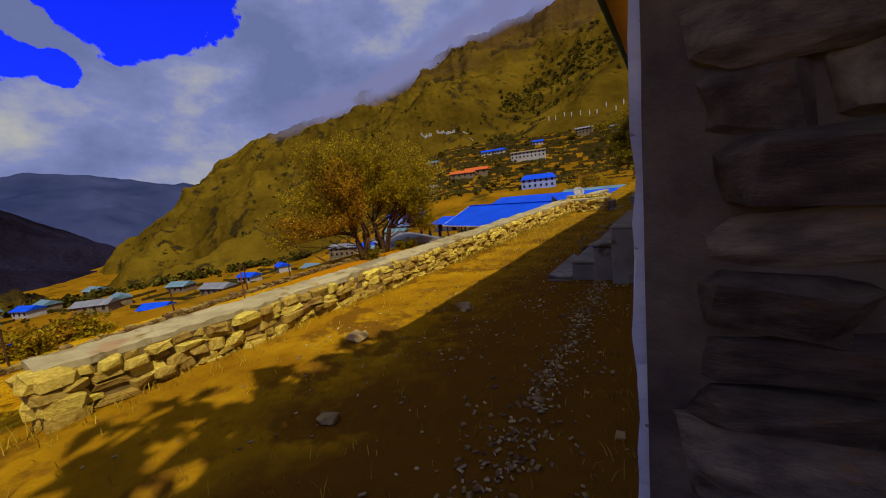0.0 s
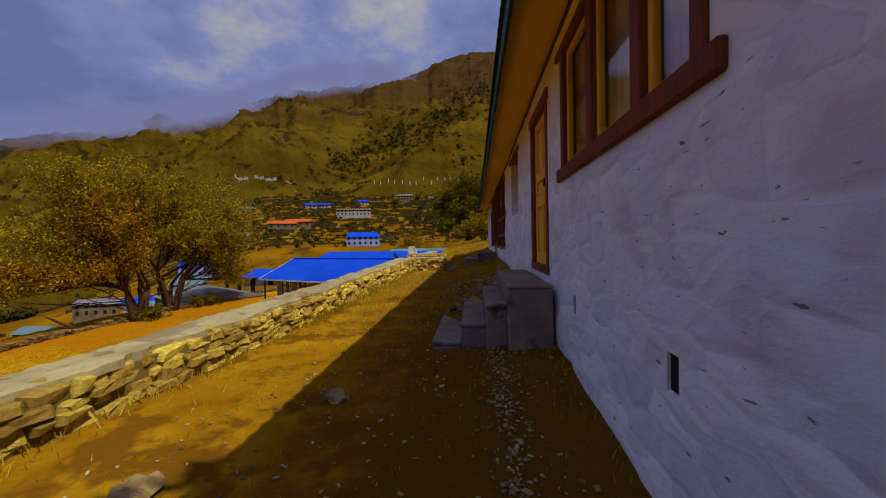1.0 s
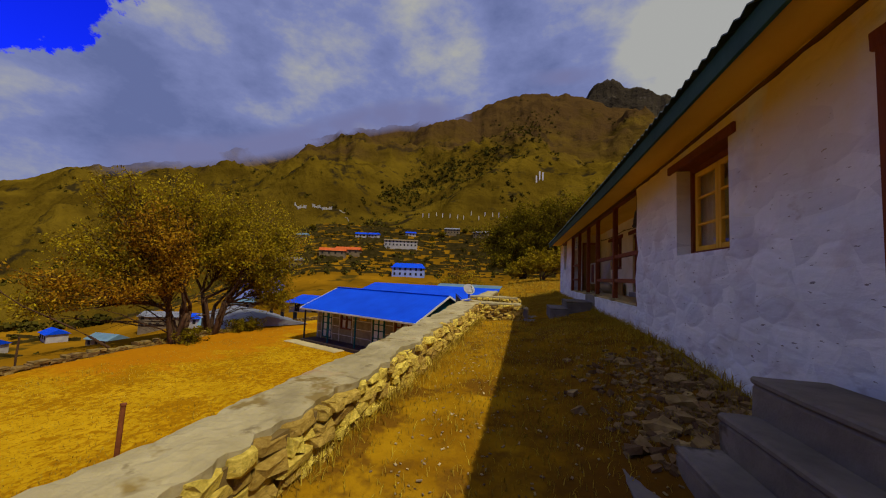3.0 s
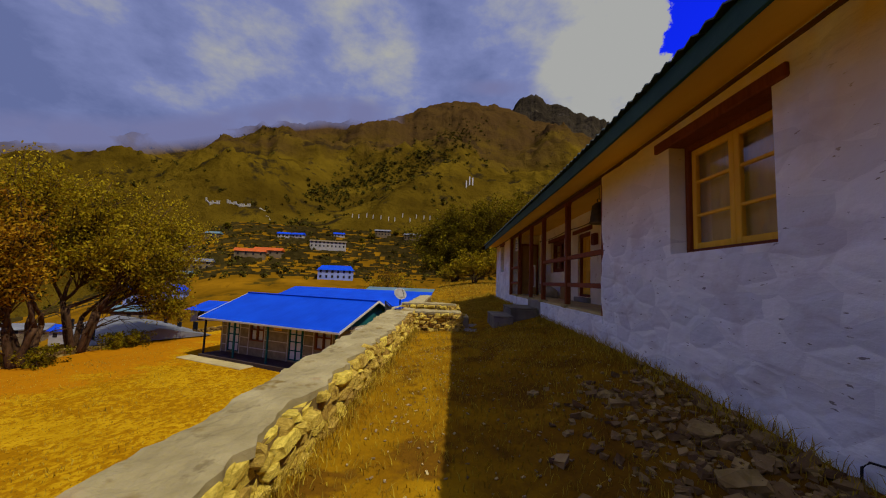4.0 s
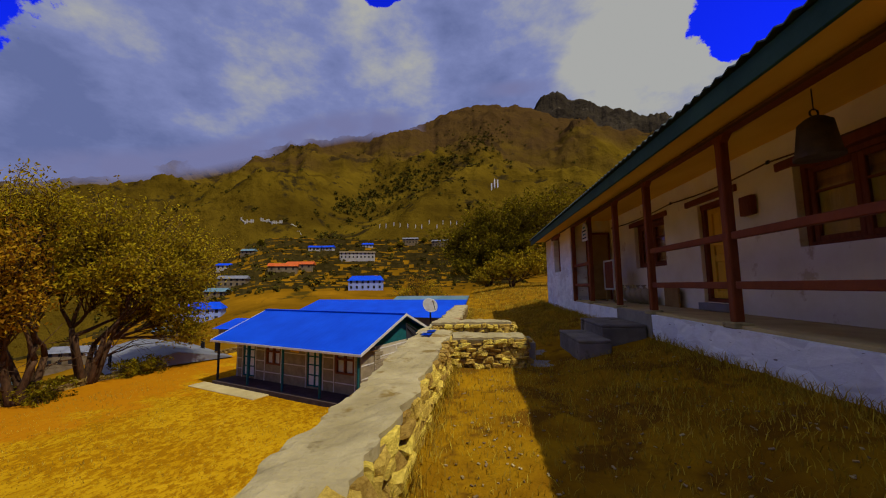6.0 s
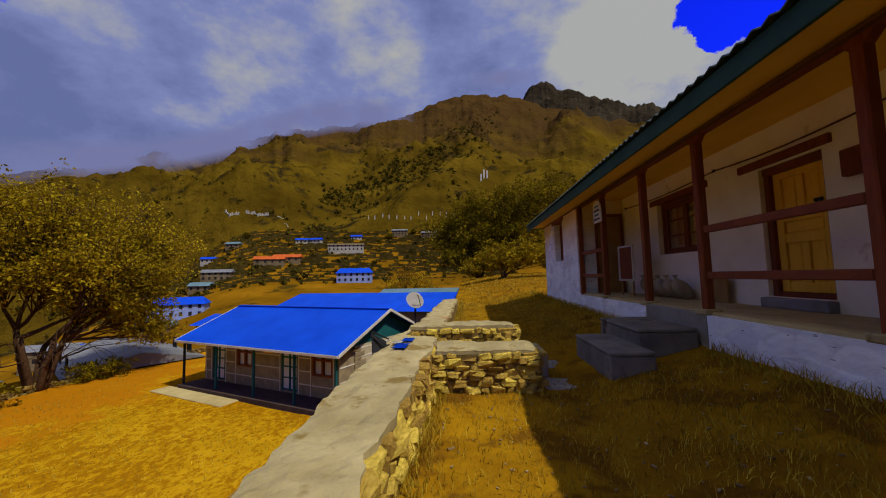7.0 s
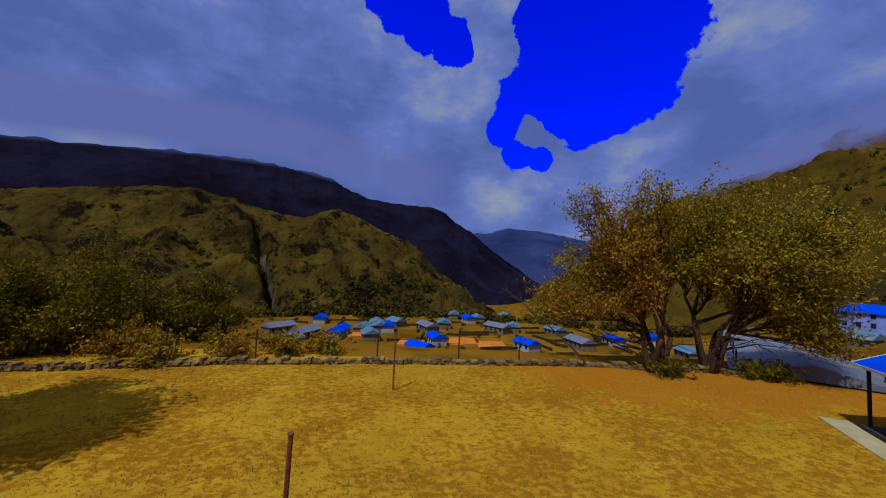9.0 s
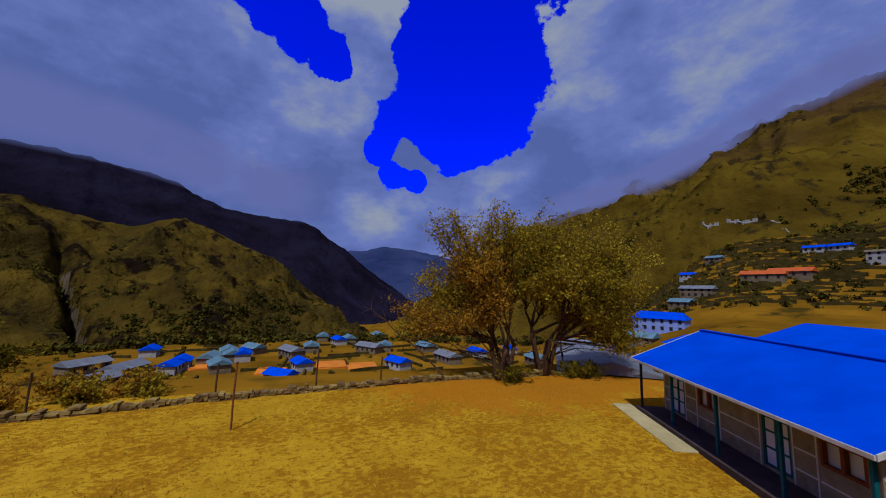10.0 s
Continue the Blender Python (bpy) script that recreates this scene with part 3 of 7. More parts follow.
def far_height(az, r):
    """Height of the land round the meadow: az degrees from +y towards -x, r metres from the middle."""
    hill = np.interp(r, [0, 60, 110, 135, 150, 175, 280, 300, 345, 400], [-4, -5, -5, -3, 0.2, 5, 38, 38, 10, -60])
    step = 1.35
    q = hill / step
    fr = q - np.floor(q)
    hill = np.where((r > 140) & (r < 285), step * (np.floor(q) + smooth_step(0.72, 1.0, fr)), hill)
    plain = np.interp(r, [0, 50, 60, 185, 235, 300, 2600], [-5, -20, -22, -22.5, -55, -75, -75])
    back = np.interp(r, [0, 40, 300, 2600], [-4, -4, 10, 60])
    w = smooth_step(30, 60, az)
    z = hill * (1 - w) + plain * w
    s = np.maximum(smooth_step(165, 190, az), smooth_step(-70, -100, az) if np.ndim(az) == 0 else smooth_step(70, 100, -az))
    return z * (1 - s) + back * s


def land(x, y):
    dx, dy = x - CX, y - CY
    r = np.hypot(dx, dy)
    az = np.degrees(np.arctan2(-dx, dy))
    out = np.maximum(smooth_step(26.5, 46, -x), smooth_step(40, 62, y))
    out = np.maximum(out, smooth_step(24, 60, x))
    out = np.maximum(out, smooth_step(45, 90, -y))
    z = -3.4 * (1 - out) + far_height(az, r) * out
    return z


def polar_grid(azs, rs, height):
    A, R = np.meshgrid(np.radians(azs), rs, indexing="ij")
    X, Y = CX - np.sin(A) * R, CY + np.cos(A) * R
    Z = height(X, Y, np.degrees(A), R)
    na, nr = len(azs), len(rs)
    idx = np.arange(na * nr).reshape(na, nr)
    f = np.stack([idx[:-1, :-1], idx[:-1, 1:], idx[1:, 1:], idx[1:, :-1]], -1).reshape(-1, 4)
    return np.stack([X, Y, Z], -1).reshape(-1, 3), f


def ground_height(X, Y, A, R):
    Z = land(X, Y)
    bump = np.array([noise.noise(Vector((x * 0.13, y * 0.13, 1.0))) for x, y in zip(X.ravel(), Y.ravel())]).reshape(X.shape)
    wob = np.where(R < 60, 0.10, np.where(R < 140, 0.5, 0.35))
    inside = (X > -23.0) & (X < -3.6) & (Y > -15) & (Y < 39)
    return Z + bump * wob - np.where(inside, 0.35, 0.0)


azs = np.concatenate([np.arange(-180, -60, 6), np.arange(-60, 165, 0.6), np.arange(165, 181, 5)])
azs[-1] = 180
rs = np.concatenate([[0.01], np.arange(2, 60, 2.0), np.arange(60, 140, 5), np.arange(140, 286, 0.9), np.arange(288, 340, 8), [400, 600, 900, 1400, 2600]])
v, f = polar_grid(azs, rs, ground_height)
ground = raw("ground", v.tolist(), f[:, ::-1].tolist(), M_ground, smooth=False)
tagged(ground, "dry yellow meadows and stepped fields falling to the valley", "ground", kind="structure")


# the dry meadow in front of the retaining wall
def meadow():
    xs, ys = np.arange(-23.6, -3.2, 0.3), np.arange(-16, 40.1, 0.3)
    X, Y = np.meshgrid(xs, ys, indexing="ij")
    Z = np.array([-3.33 + 0.05 * fbm(x, y, 3.0, 4) + 0.02 * fbm(x, y, 0.7, 3) for x, y in zip(X.ravel(), Y.ravel())]).reshape(X.shape)
    # banked up a little along the foot of the retaining wall
    Z += 0.55 * smooth_step(-6.5, -3.6, X) * smooth_step(26, 14, Y) + 0.3 * smooth_step(-8, -4, X) * 0
    idx = np.arange(X.size).reshape(X.shape)
    ff = np.stack([idx[:-1, :-1], idx[1:, :-1], idx[1:, 1:], idx[:-1, 1:]], -1).reshape(-1, 4)
    ob = raw("meadow", np.stack([X, Y, Z], -1).reshape(-1, 3).tolist(), ff.tolist(), M_field, smooth=True)
    tagged(ob, "sunlit meadow of short dry yellow grass", "meadow", kind="structure")


meadow()


def wall_in(y):
    """The retaining wall's inner face: it draws away from the house towards its near end."""
    return np.interp(y, [-1, 2, 3.3, 6, 8, 10.5, 13, 22], [-3.62, -3.49, -3.44, -3.29, -3.21, -3.12, -3.04, -3.03])


def wall_top(y):
    """Height of the retaining wall's cement top."""
    return np.interp(y, [-1, 2, 3.3, 6, 8, 10, 13, 22], [0.70, 0.69, 0.70, 0.76, 0.82, 0.86, 0.93, 0.93])


def terrace_z(x, y):
    """Height of the earth strip between the long house and the retaining wall."""
    at_house = np.interp(y, [-14, 0, 2, 4, 6.2, 8, 10, 22, 30, 45], [0.0, 0.22, 0.3, 0.46, 0.66, 0.82, 0.86, 0.97, 1.2, 1.8])
    at_wall = np.interp(y, [-14, 0, 4, 8, 13, 22, 30, 45], [0.1, 0.30, 0.34, 0.40, 0.48, 0.55, 0.8, 1.2])
    mid = np.interp(y, [-14, 0, 4, 8, 13, 22, 30, 45], [0.0, 0.22, 0.27, 0.42, 0.50, 0.62, 1.0, 1.5])
    t = 1 - np.asarray(x) / (wall_in(y) - 0.07)
    a = np.where(t < 0.5, at_wall + (mid - at_wall) * np.clip(t, 0, 1) * 2, mid + (at_house - mid) * (np.clip(t, 0, 1) - 0.5) * 2)
    return a + np.maximum(np.asarray(x), 0) * 0.02


def terrace_point(x, y):
    return float(terrace_z(x, y)) + 0.03 * fbm(x, y, 0.9, 4) + 0.012 * fbm(x, y, 0.2, 3)


def terrace():
    xs = np.concatenate([np.arange(-3.35, 0.6, 0.075), np.arange(0.6, 14, 0.9)])
    ys = np.concatenate([np.arange(-14, -1.5, 0.5), np.arange(-1.5, 24, 0.085), np.arange(24, 62, 0.6)])
    X, Y = np.meshgrid(xs, ys, indexing="ij")
    X = X + (wall_in(Y) + 3.03) * smooth_step(-2.0, -3.1, X)
    Z = np.array([terrace_point(x, y) for x, y in zip(X.ravel(), Y.ravel())]).reshape(X.shape)
    Z[0, :] -= 4.2
    Z[-1, :] -= 4.2
    Z[:, 0] -= 4.2
    Z[:, -1] -= 4.2
    idx = np.arange(X.size).reshape(X.shape)
    ff = np.stack([idx[:-1, :-1], idx[1:, :-1], idx[1:, 1:], idx[:-1, 1:]], -1).reshape(-1, 4)
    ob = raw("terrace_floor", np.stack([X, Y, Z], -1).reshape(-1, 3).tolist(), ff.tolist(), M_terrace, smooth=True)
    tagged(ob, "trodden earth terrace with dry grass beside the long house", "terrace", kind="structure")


terrace()


def mountain(name, label, table, r0, r1, z0, material, rough=0.1, power=1.0, seed=0.0, grain=130.0, da=0.3, rows=70, jag=0.006, gully=None):
    """A mountainside from its foot at r0 up to a crest at r1, whose angle of height follows the table (az, el)."""
    ta, te = [p[0] for p in table], [p[1] for p in table]
    az_list = np.arange(ta[0], ta[-1] + 0.01, da)
    vs = np.linspace(0, 1, rows)
    P = []
    for a in az_list:
        e = np.interp(a, ta, te)
        cx, sx = math.cos(radians(a)), math.sin(radians(a))
        e += 57.3 * jag * noise.fractal(Vector((a * 0.35, seed, 2.0)), 0.8, 2.0, 6)
        top = math.tan(radians(e)) * r1 + 1.7
        foot = float(far_height(a, 279.0)) - 3 if z0 is None else z0
        for w in vs:
            r = r0 + (r1 - r0) * w
            x, y = CX - sx * r, CY + cx * r
            h = foot + (top - foot) * w ** power
            n = noise.hetero_terrain(Vector((x / grain + seed, y / grain, seed)), 0.9, 2.1, 7, 0.6)
            ridge = noise.ridged_multi_fractal(Vector((x / (grain * 2.2) + seed, y / (grain * 2.2), 3.0 + seed)), 1.0, 2.0, 5, 1.0, 2.0)
            h += (n * 0.45 + ridge * 0.5 - 0.95) * rough * (r1 - r0) * math.sin(math.pi * min(w, 1)) ** 0.7 * 0.5
            if gully:
                off = a - np.interp(w, gully[0], gully[1]) - 0.5 * noise.noise(Vector((w * 14, seed, 0)))
                h -= gully[2] * math.exp(-(off / 0.75) ** 2) * math.sin(math.pi * min(1, w * 1.25)) ** 0.5
            P.append((x, y, h))
        P.append((CX - sx * (r1 + 260), CY + cx * (r1 + 260), top - 190))
    m = rows + 1
    idx = np.arange(len(az_list) * m).reshape(len(az_list), m)
    ff = np.stack([idx[:-1, :-1], idx[1:, :-1], idx[1:, 1:], idx[:-1, 1:]], -1).reshape(-1, 4)
    ob = raw(name, P, ff.tolist(), material, smooth=True)
    if gully:
        # pale rubble on one lip of the gully
        ob.data.materials.append(M_slide)
        for i in range(len(az_list) - 1):
            for j in range(rows - 1):
                w = vs[j]
                off = az_list[i] - np.interp(w, gully[0], gully[1]) - 0.5 * noise.noise(Vector((w * 14, seed, 0)))
                lip = -0.55 + 0.3 * noise.noise(Vector((w * 31, 4.0, 0)))
                if w < 0.62 and abs(off - lip) < 0.22 * (0.45 + noise.noise(Vector((w * 19, 9.0, 1))) + 0.8 * (0.62 - w)):
                    ob.data.polygons[i * rows + j].material_index = 1
    return tagged(ob, label, "mountain", kind="structure")


mountain("mountain_hillside", "steep grassy mountainside above the terraced village", [(-75, 14), (-45, 17), (-30, 19), (-20, 22.3), (-13, 24.8), (-9, 26.4), (-4.7, 27.1), (0.8, 27.6), (4.5, 26.8), (9.1, 24.8), (14.6, 22.9), (18.2, 22.6), (25.2, 22.0), (28.4, 20.9), (29.2, 21.4), (30.2, 20.4), (33.2, 19.2), (38.1, 16.8), (45.5, 14.7), (52.4, 12.4), (59.5, 10.2), (64.7, 6.8), (66.7, 4.4), (70, 1.8), (76, -2.2), (79, -6)],
         282, 1000, None, M_hill, rough=0.20, power=1.1, seed=3.1, grain=130, da=0.25, rows=130, jag=0.010)
mountain("mountain_rock_peak", "dark bare rock peak behind the grassy mountain", [(-45, 16), (-32, 19.5), (-27.3, 22.0), (-25.5, 21.8), (-23.8, 22.8), (-20, 25.0), (-18.5, 25.5), (-16, 27.0), (-13.4, 27.9), (-10.8, 27.4), (-9.4, 26.2), (-6, 23)],
         900, 1250, 300, M_rockpeak, rough=0.34, seed=7.7, grain=80, da=0.12, rows=60, jag=0.012)
mountain("mountain_spur", "rocky green mountain flank across the valley", [(80, -9), (84, -7), (87.2, -4.6), (91.9, -0.3), (97.5, 4.0), (103.8, 6.7), (108.2, 8.8), (110.5, 7.8), (113, 6.9), (118.4, 7.4), (122.7, 8.7), (127.8, 9.4), (134.8, 8.2), (143, 6.2), (170, 5)],
         420, 800, -72, M_spur, rough=0.24, power=1.0, seed=11.3, grain=75, da=0.22, rows=120, gully=((0, 0.25, 0.6, 1.0), (115.4, 116.9, 118.9, 118.6), 40))
mountain("mountain_shaded", "mountain across the valley, cloud shade and haze in its dark blue", [(66, -7), (70, -5), (75, -3), (76.8, -1.6), (80.7, 1.2), (83.5, 3.0), (86.5, 5.4), (89, 7.0), (91.2, 8.8), (94.5, 9.9), (98.8, 9.9), (103.9, 10.5), (110.5, 13.3), (117, 13.9), (121, 14.2), (130, 13.5), (137, 12.5), (143.5, 11.5), (170, 9)],
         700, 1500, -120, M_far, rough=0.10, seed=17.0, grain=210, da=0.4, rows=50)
mountain("mountain_far_ridge", "ridge closing the valley, its haze painted grey-blue", [(50, 5), (60, 5.0), (66, 4.6), (72, 5.4), (76, 6.4), (81, 6.7), (84, 6.2), (88, 5.6), (95, 5), (110, 4)],
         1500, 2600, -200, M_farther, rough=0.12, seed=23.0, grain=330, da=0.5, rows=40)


def cloud_bank(label, table, r, half, dense=1.0):
    """A bank of mist hanging before the mountains: its middle follows the table (az, el), half degrees thick to each side."""
    ta, te = [p[0] for p in table], [p[1] for p in table]
    P, T = [], []
    azl = np.arange(ta[0], ta[-1] + 0.01, 1.0)
    rows = 13
    for a in azl:
        e = float(np.interp(a, ta, te))
        ends = min(1.0, (a - ta[0]) / 6, (ta[-1] - a) / 6)
        for k in range(rows):
            u = k / (rows - 1) * 2 - 1
            h = math.tan(radians(e + u * half)) * r + 1.7
            P.append((CX - math.sin(radians(a)) * r, CY + math.cos(radians(a)) * r, h))
            T.append(max(0.0, ends) * min(1.0, dense * max(0.0, 1 - abs(u)) ** 0.9))
    idx = np.arange(len(P)).reshape(len(azl), rows)
    ff = np.stack([idx[:-1, :-1], idx[1:, :-1], idx[1:, 1:], idx[:-1, 1:]], -1).reshape(-1, 4)
    ob = raw("cloud_bank", P, ff.tolist(), M_cloud, smooth=True)
    ob.data.attributes.new("thick", "FLOAT", "POINT").data.foreach_set("value", T)
    ob.visible_shadow = False
    tagged(ob, label, "cloud", kind="structure")


cloud_bank("low cloud lying along the shaded mountain's crest", [(90, 13.4), (98, 14.0), (108, 16.4), (116, 17.8), (127, 17.6), (136, 16.6), (146, 15), (156, 14)], 760, 4.2, 1.9)
cloud_bank("thin mist drifting along the grassy crest", [(8, 24.8), (14, 24.8), (20, 24.6), (26, 23.0), (34, 19.5), (42, 16.3), (50, 14), (58, 12)], 790, 2.6, 1.5)
cloud_bank("wisp of mist on the summit", [(-14, 29.2), (-8, 29.3), (0, 29.6)], 860, 1.3, 1.4)


# ---------- the long whitewashed house ----------
WALL_Y0, WALL_Y1, GAL0, GAL1, EAVE = 0.92, 21.3, 9.75, 17.75, 3.45
DEEP, WT = 6.2, 0.42
house = thing("long_house", (3.0, 11.0, 0.4), "long low whitewashed stone house with a green-edged iron roof", "house")


def pierced_wall(name, along, lo, hi, z0, z1, at, thick, holes, material, wobble=0.012, label="", grid=0.14, zfoot=None):
    """A wall with thickness and openings that go through it. along: 'y' or 'x'; at: its outer plane; thick: towards its inner side; holes: (a0, a1, z0, z1)."""
    def lines(a, b, extra):
        cuts = sorted({a, b, *[e for e in extra if a < e < b]})
        out = []
        for p, q in zip(cuts, cuts[1:]):
            n = max(1, round((q - p) / grid))
            out += [p + (q - p) * i / n for i in range(n)]
        return out + [b]
    us = lines(lo, hi, [h for o in holes for h in o[:2]])
    zs = lines(z0, z1, [h for o in holes for h in o[2:]])
    bm = bmesh.new()
    front, back = {}, {}

    def vert(store, i, j, inner):
        if (i, j) not in store:
            u, z = us[i], zs[j]
            d = at + (thick if inner else 0)
            if not inner:
                near = min([max(h[0] - u, u - h[1], h[2] - z, z - h[3], 0.0) for h in holes] or [1.0])
                d += wobble * min(1.0, max(0.0, near - 0.13) / 0.3) * (noise.noise(Vector((u * 2.2, z * 3.4, at))) + 0.6 * noise.noise(Vector((u * 6.5, z * 8.0, at + 4)))) * (1 if thick > 0 else -1)
            store[i, j] = bm.verts.new((d, u, z) if along == "y" else (u, d, z))
        return store[i, j]

    def solid(i, j):
        if not (0 <= i < len(us) - 1 and 0 <= j < len(zs) - 1):
            return False
        u, z = (us[i] + us[i + 1]) / 2, (zs[j] + zs[j + 1]) / 2
        return not any(h[0] < u < h[1] and h[2] < z < h[3] for h in holes)
    for i in range(len(us) - 1):
        for j in range(len(zs) - 1):
            if not solid(i, j):
                continue
            q = [(i, j), (i + 1, j), (i + 1, j + 1), (i, j + 1)]
            bm.faces.new([vert(front, *p, False) for p in q])
            bm.faces.new([vert(back, *p, True) for p in q][::-1])
            for n, (di, dj) in enumerate(((0, -1), (1, 0), (0, 1), (-1, 0))):
                if not solid(i + di, j + dj):
                    a, b = q[n], q[(n + 1) % 4]
                    bm.faces.new((vert(front, *b, False), vert(front, *a, False), vert(back, *a, True), vert(back, *b, True)))
    bmesh.ops.recalc_face_normals(bm, faces=bm.faces[:])
    for e in bm.edges:
        if len(e.link_faces) == 2 and e.calc_face_angle() > 0.7:
            e.smooth = False
    return part(name, bm, material, house, label, smooth=True)


W1 = (1.6, 3.62, 2.17, 3.19)
W2 = (6.93, 8.12, 2.025, 3.14)
DOOR = (4.33, 5.38, 1.15, 3.14)
W3 = (19.05, 19.95, 2.1, 3.2)
VENT1, VENT2 = (1.78, 1.87, 0.86, 1.03), (3.27, 3.34, 0.89, 1.05)
pierced_wall("front_wall", "y", WALL_Y0, GAL0, -0.2, 3.56, 0.0, WT, [W1, W2, DOOR, VENT1, VENT2], M_plaster, 0.030, "uneven whitewashed stone wall with stains")
pierced_wall("front_wall", "y", GAL1, WALL_Y1, 0.3, 3.46, 0.0, WT, [W3], M_plaster, 0.018)
G_DOOR1, G_W1, G_W2 = (12.92, 13.74, 1.4, 2.98), (14.83, 16.19, 2.05, 3.02), (10.7, 11.9, 2.1, 3.05)
BACK = 1.08
pierced_wall("gallery_wall", "y", GAL0 - 0.3, GAL1 + 0.3, 0.4, 3.46, BACK, 0.4, [G_DOOR1, G_W1, G_W2], M_gwall, 0.01, grid=0.2)
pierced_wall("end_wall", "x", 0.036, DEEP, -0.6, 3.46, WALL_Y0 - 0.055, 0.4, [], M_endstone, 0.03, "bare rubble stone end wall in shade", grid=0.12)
pierced_wall("end_wall", "x", 0.004, DEEP, 0.3, 3.46, WALL_Y1, -0.4, [], M_plaster, 0.015, grid=0.3)
pierced_wall("rear_wall", "y", WALL_Y0, WALL_Y1, -0.2, 3.46, DEEP, -0.4, [], M_plaster, 0.01, grid=0.6)
pierced_wall("gallery_side_wall", "x", WT, BACK, 0.5, 3.46, GAL0 - 0.004, -0.3, [], M_plaster, 0.008, grid=0.3)
pierced_wall("gallery_side_wall", "x", WT, BACK, 0.5, 3.46, GAL1 + 0.004, 0.3, [], M_plaster, 0.008, grid=0.3)
pierced_wall("gallery_plinth", "y", GAL0, 13.22, 0.3, 1.235, 0.0, 0.3, [], M_plaster, 0.015, "low whitewashed gallery plinth")
pierced_wall("gallery_plinth", "y", 14.6, GAL1, 0.3, 1.235, 0.0, 0.3, [], M_plaster, 0.015)
part("gallery_floor", bx(0.06, BACK, GAL0 + 0.01, GAL1 - 0.01, 1.0, 1.27, 0.01, 0.004, 2), M_gfloor, house, "worn tan gallery floor")
part("inner_floor", bx(WT, DEEP - 0.4, WALL_Y0 + 0.42, WALL_Y1 - 0.4, 0.9, 1.1, 0), M_concrete, house)
part("inner_ceiling", bx(-0.02, DEEP - 0.1, WALL_Y0 + 0.1, WALL_Y1 - 0.1, 3.462, 3.50, 0), M_soffit, house)
# dark plates close the putlog holes near the face, standing in for their shade
for vnt in (VENT1, VENT2):
    part("vent_back", bx(0.014, 0.05, vnt[0] + 0.003, vnt[1] - 0.003, vnt[2] + 0.003, vnt[3] - 0.003, 0), M_dark, house)


def sag(y):
    """The roof stands higher at its near end and sags towards the gallery."""
    return float(np.interp(y, [0, 3, 5.5, 8.5, 10, 22], [0.03, 0.04, 0.01, -0.07, -0.09, -0.09]))


def settle(bm):
    for v in bm.verts:
        v.co.z += sag(v.co.y)
    return bm


def long_bar(x0, x1, y0, y1, z0, z1, bevel=0.006):
    bm = bx(x0, x1, y0, y1, z0, z1, bevel)
    bmesh.ops.subdivide_edges(bm, edges=[e for e in bm.edges if e.calc_length() > 10], cuts=30)
    return settle(bm)


def roof():
    y0, y1 = WALL_Y0 - 0.45, WALL_Y1 + 0.35
    ridge_x, ridge_z = DEEP / 2, EAVE + 1.35
    for sgn in (-1, 1):
        bm = bmesh.new()
        n = int((y1 - y0) / 0.0375)
        for k in range(n + 1):
            y = y0 + (y1 - y0) * k / n
            d = 0.017 * math.cos(math.pi * k / 1.0 * 0.5 * 1.0)
            ex = -0.56 if sgn < 0 else DEEP + 0.56
            up = bm.verts.new((ridge_x, y, ridge_z + d)), bm.verts.new((ex, y, EAVE + 0.06 + d))
            lo = bm.verts.new((ridge_x, y, ridge_z + d - 0.012)), bm.verts.new((ex, y, EAVE + 0.048 + d))
            if k:
                bm.faces.new((pu[0], up[0], up[1], pu[1]))
                bm.faces.new((pl[1], lo[1], lo[0], pl[0]))
                bm.faces.new((pu[1], up[1], lo[1], pl[1]))
            pu, pl = up, lo
        bmesh.ops.recalc_face_normals(bm, faces=bm.faces[:])
        part("roof_sheet", settle(bm), M_roofmetal, house, "corrugated iron roof sheets")
    part("fascia", long_bar(-0.52, -0.485, y0, y1, EAVE - 0.145, EAVE + 0.035), M_fascia, house, "dark green fascia board")
    part("fascia", bx(DEEP + 0.485, DEEP + 0.52, y0, y1, EAVE - 0.10, EAVE + 0.035, 0.006), M_fascia, house)
    bm = bmesh.new()
    box(bm, -0.484, 0.30, y0 + 0.02, y1 - 0.02, EAVE - 0.045, EAVE - 0.02)
    for v in bm.verts:
        if v.co.x > 0:
            v.co.z += 0.05
    bmesh.ops.subdivide_edges(bm, edges=[e for e in bm.edges if e.calc_length() > 10], cuts=30)
    part("soffit", settle(bm), M_soffit, house, "ochre boarded soffit")
    part("wall_plate", long_bar(-0.03, 0.03, y0 + 0.1, y1 - 0.1, EAVE - 0.07, EAVE - 0.04), M_purlin, house, "dark wood wall plate")
    for y in (y0 + 0.05, y1 - 0.05):
        bm = bmesh.new()
        vs = [bm.verts.new((x, y + o, z)) for o in (-0.02, 0.02) for x, z in ((-0.5, EAVE), (ridge_x, ridge_z - 0.03), (DEEP + 0.5, EAVE), (DEEP + 0.5, EAVE - 0.1), (-0.5, EAVE - 0.1))]
        bm.faces.new(vs[:5])
        bm.faces.new(vs[5:][::-1])
        for i in range(5):
            bm.faces.new((vs[i], vs[5 + i], vs[5 + (i + 1) % 5], vs[(i + 1) % 5]))
        bmesh.ops.recalc_face_normals(bm, faces=bm.faces[:])
        part("gable_board", bm, M_fascia, house)


roof()


def pane(parent, x, y0, y1, z0, z1):
    p = part("pane", bx(x, x + 0.006, y0, y1, z0, z1, 0), M_glass, parent)
    p.visible_shadow = False
    return p


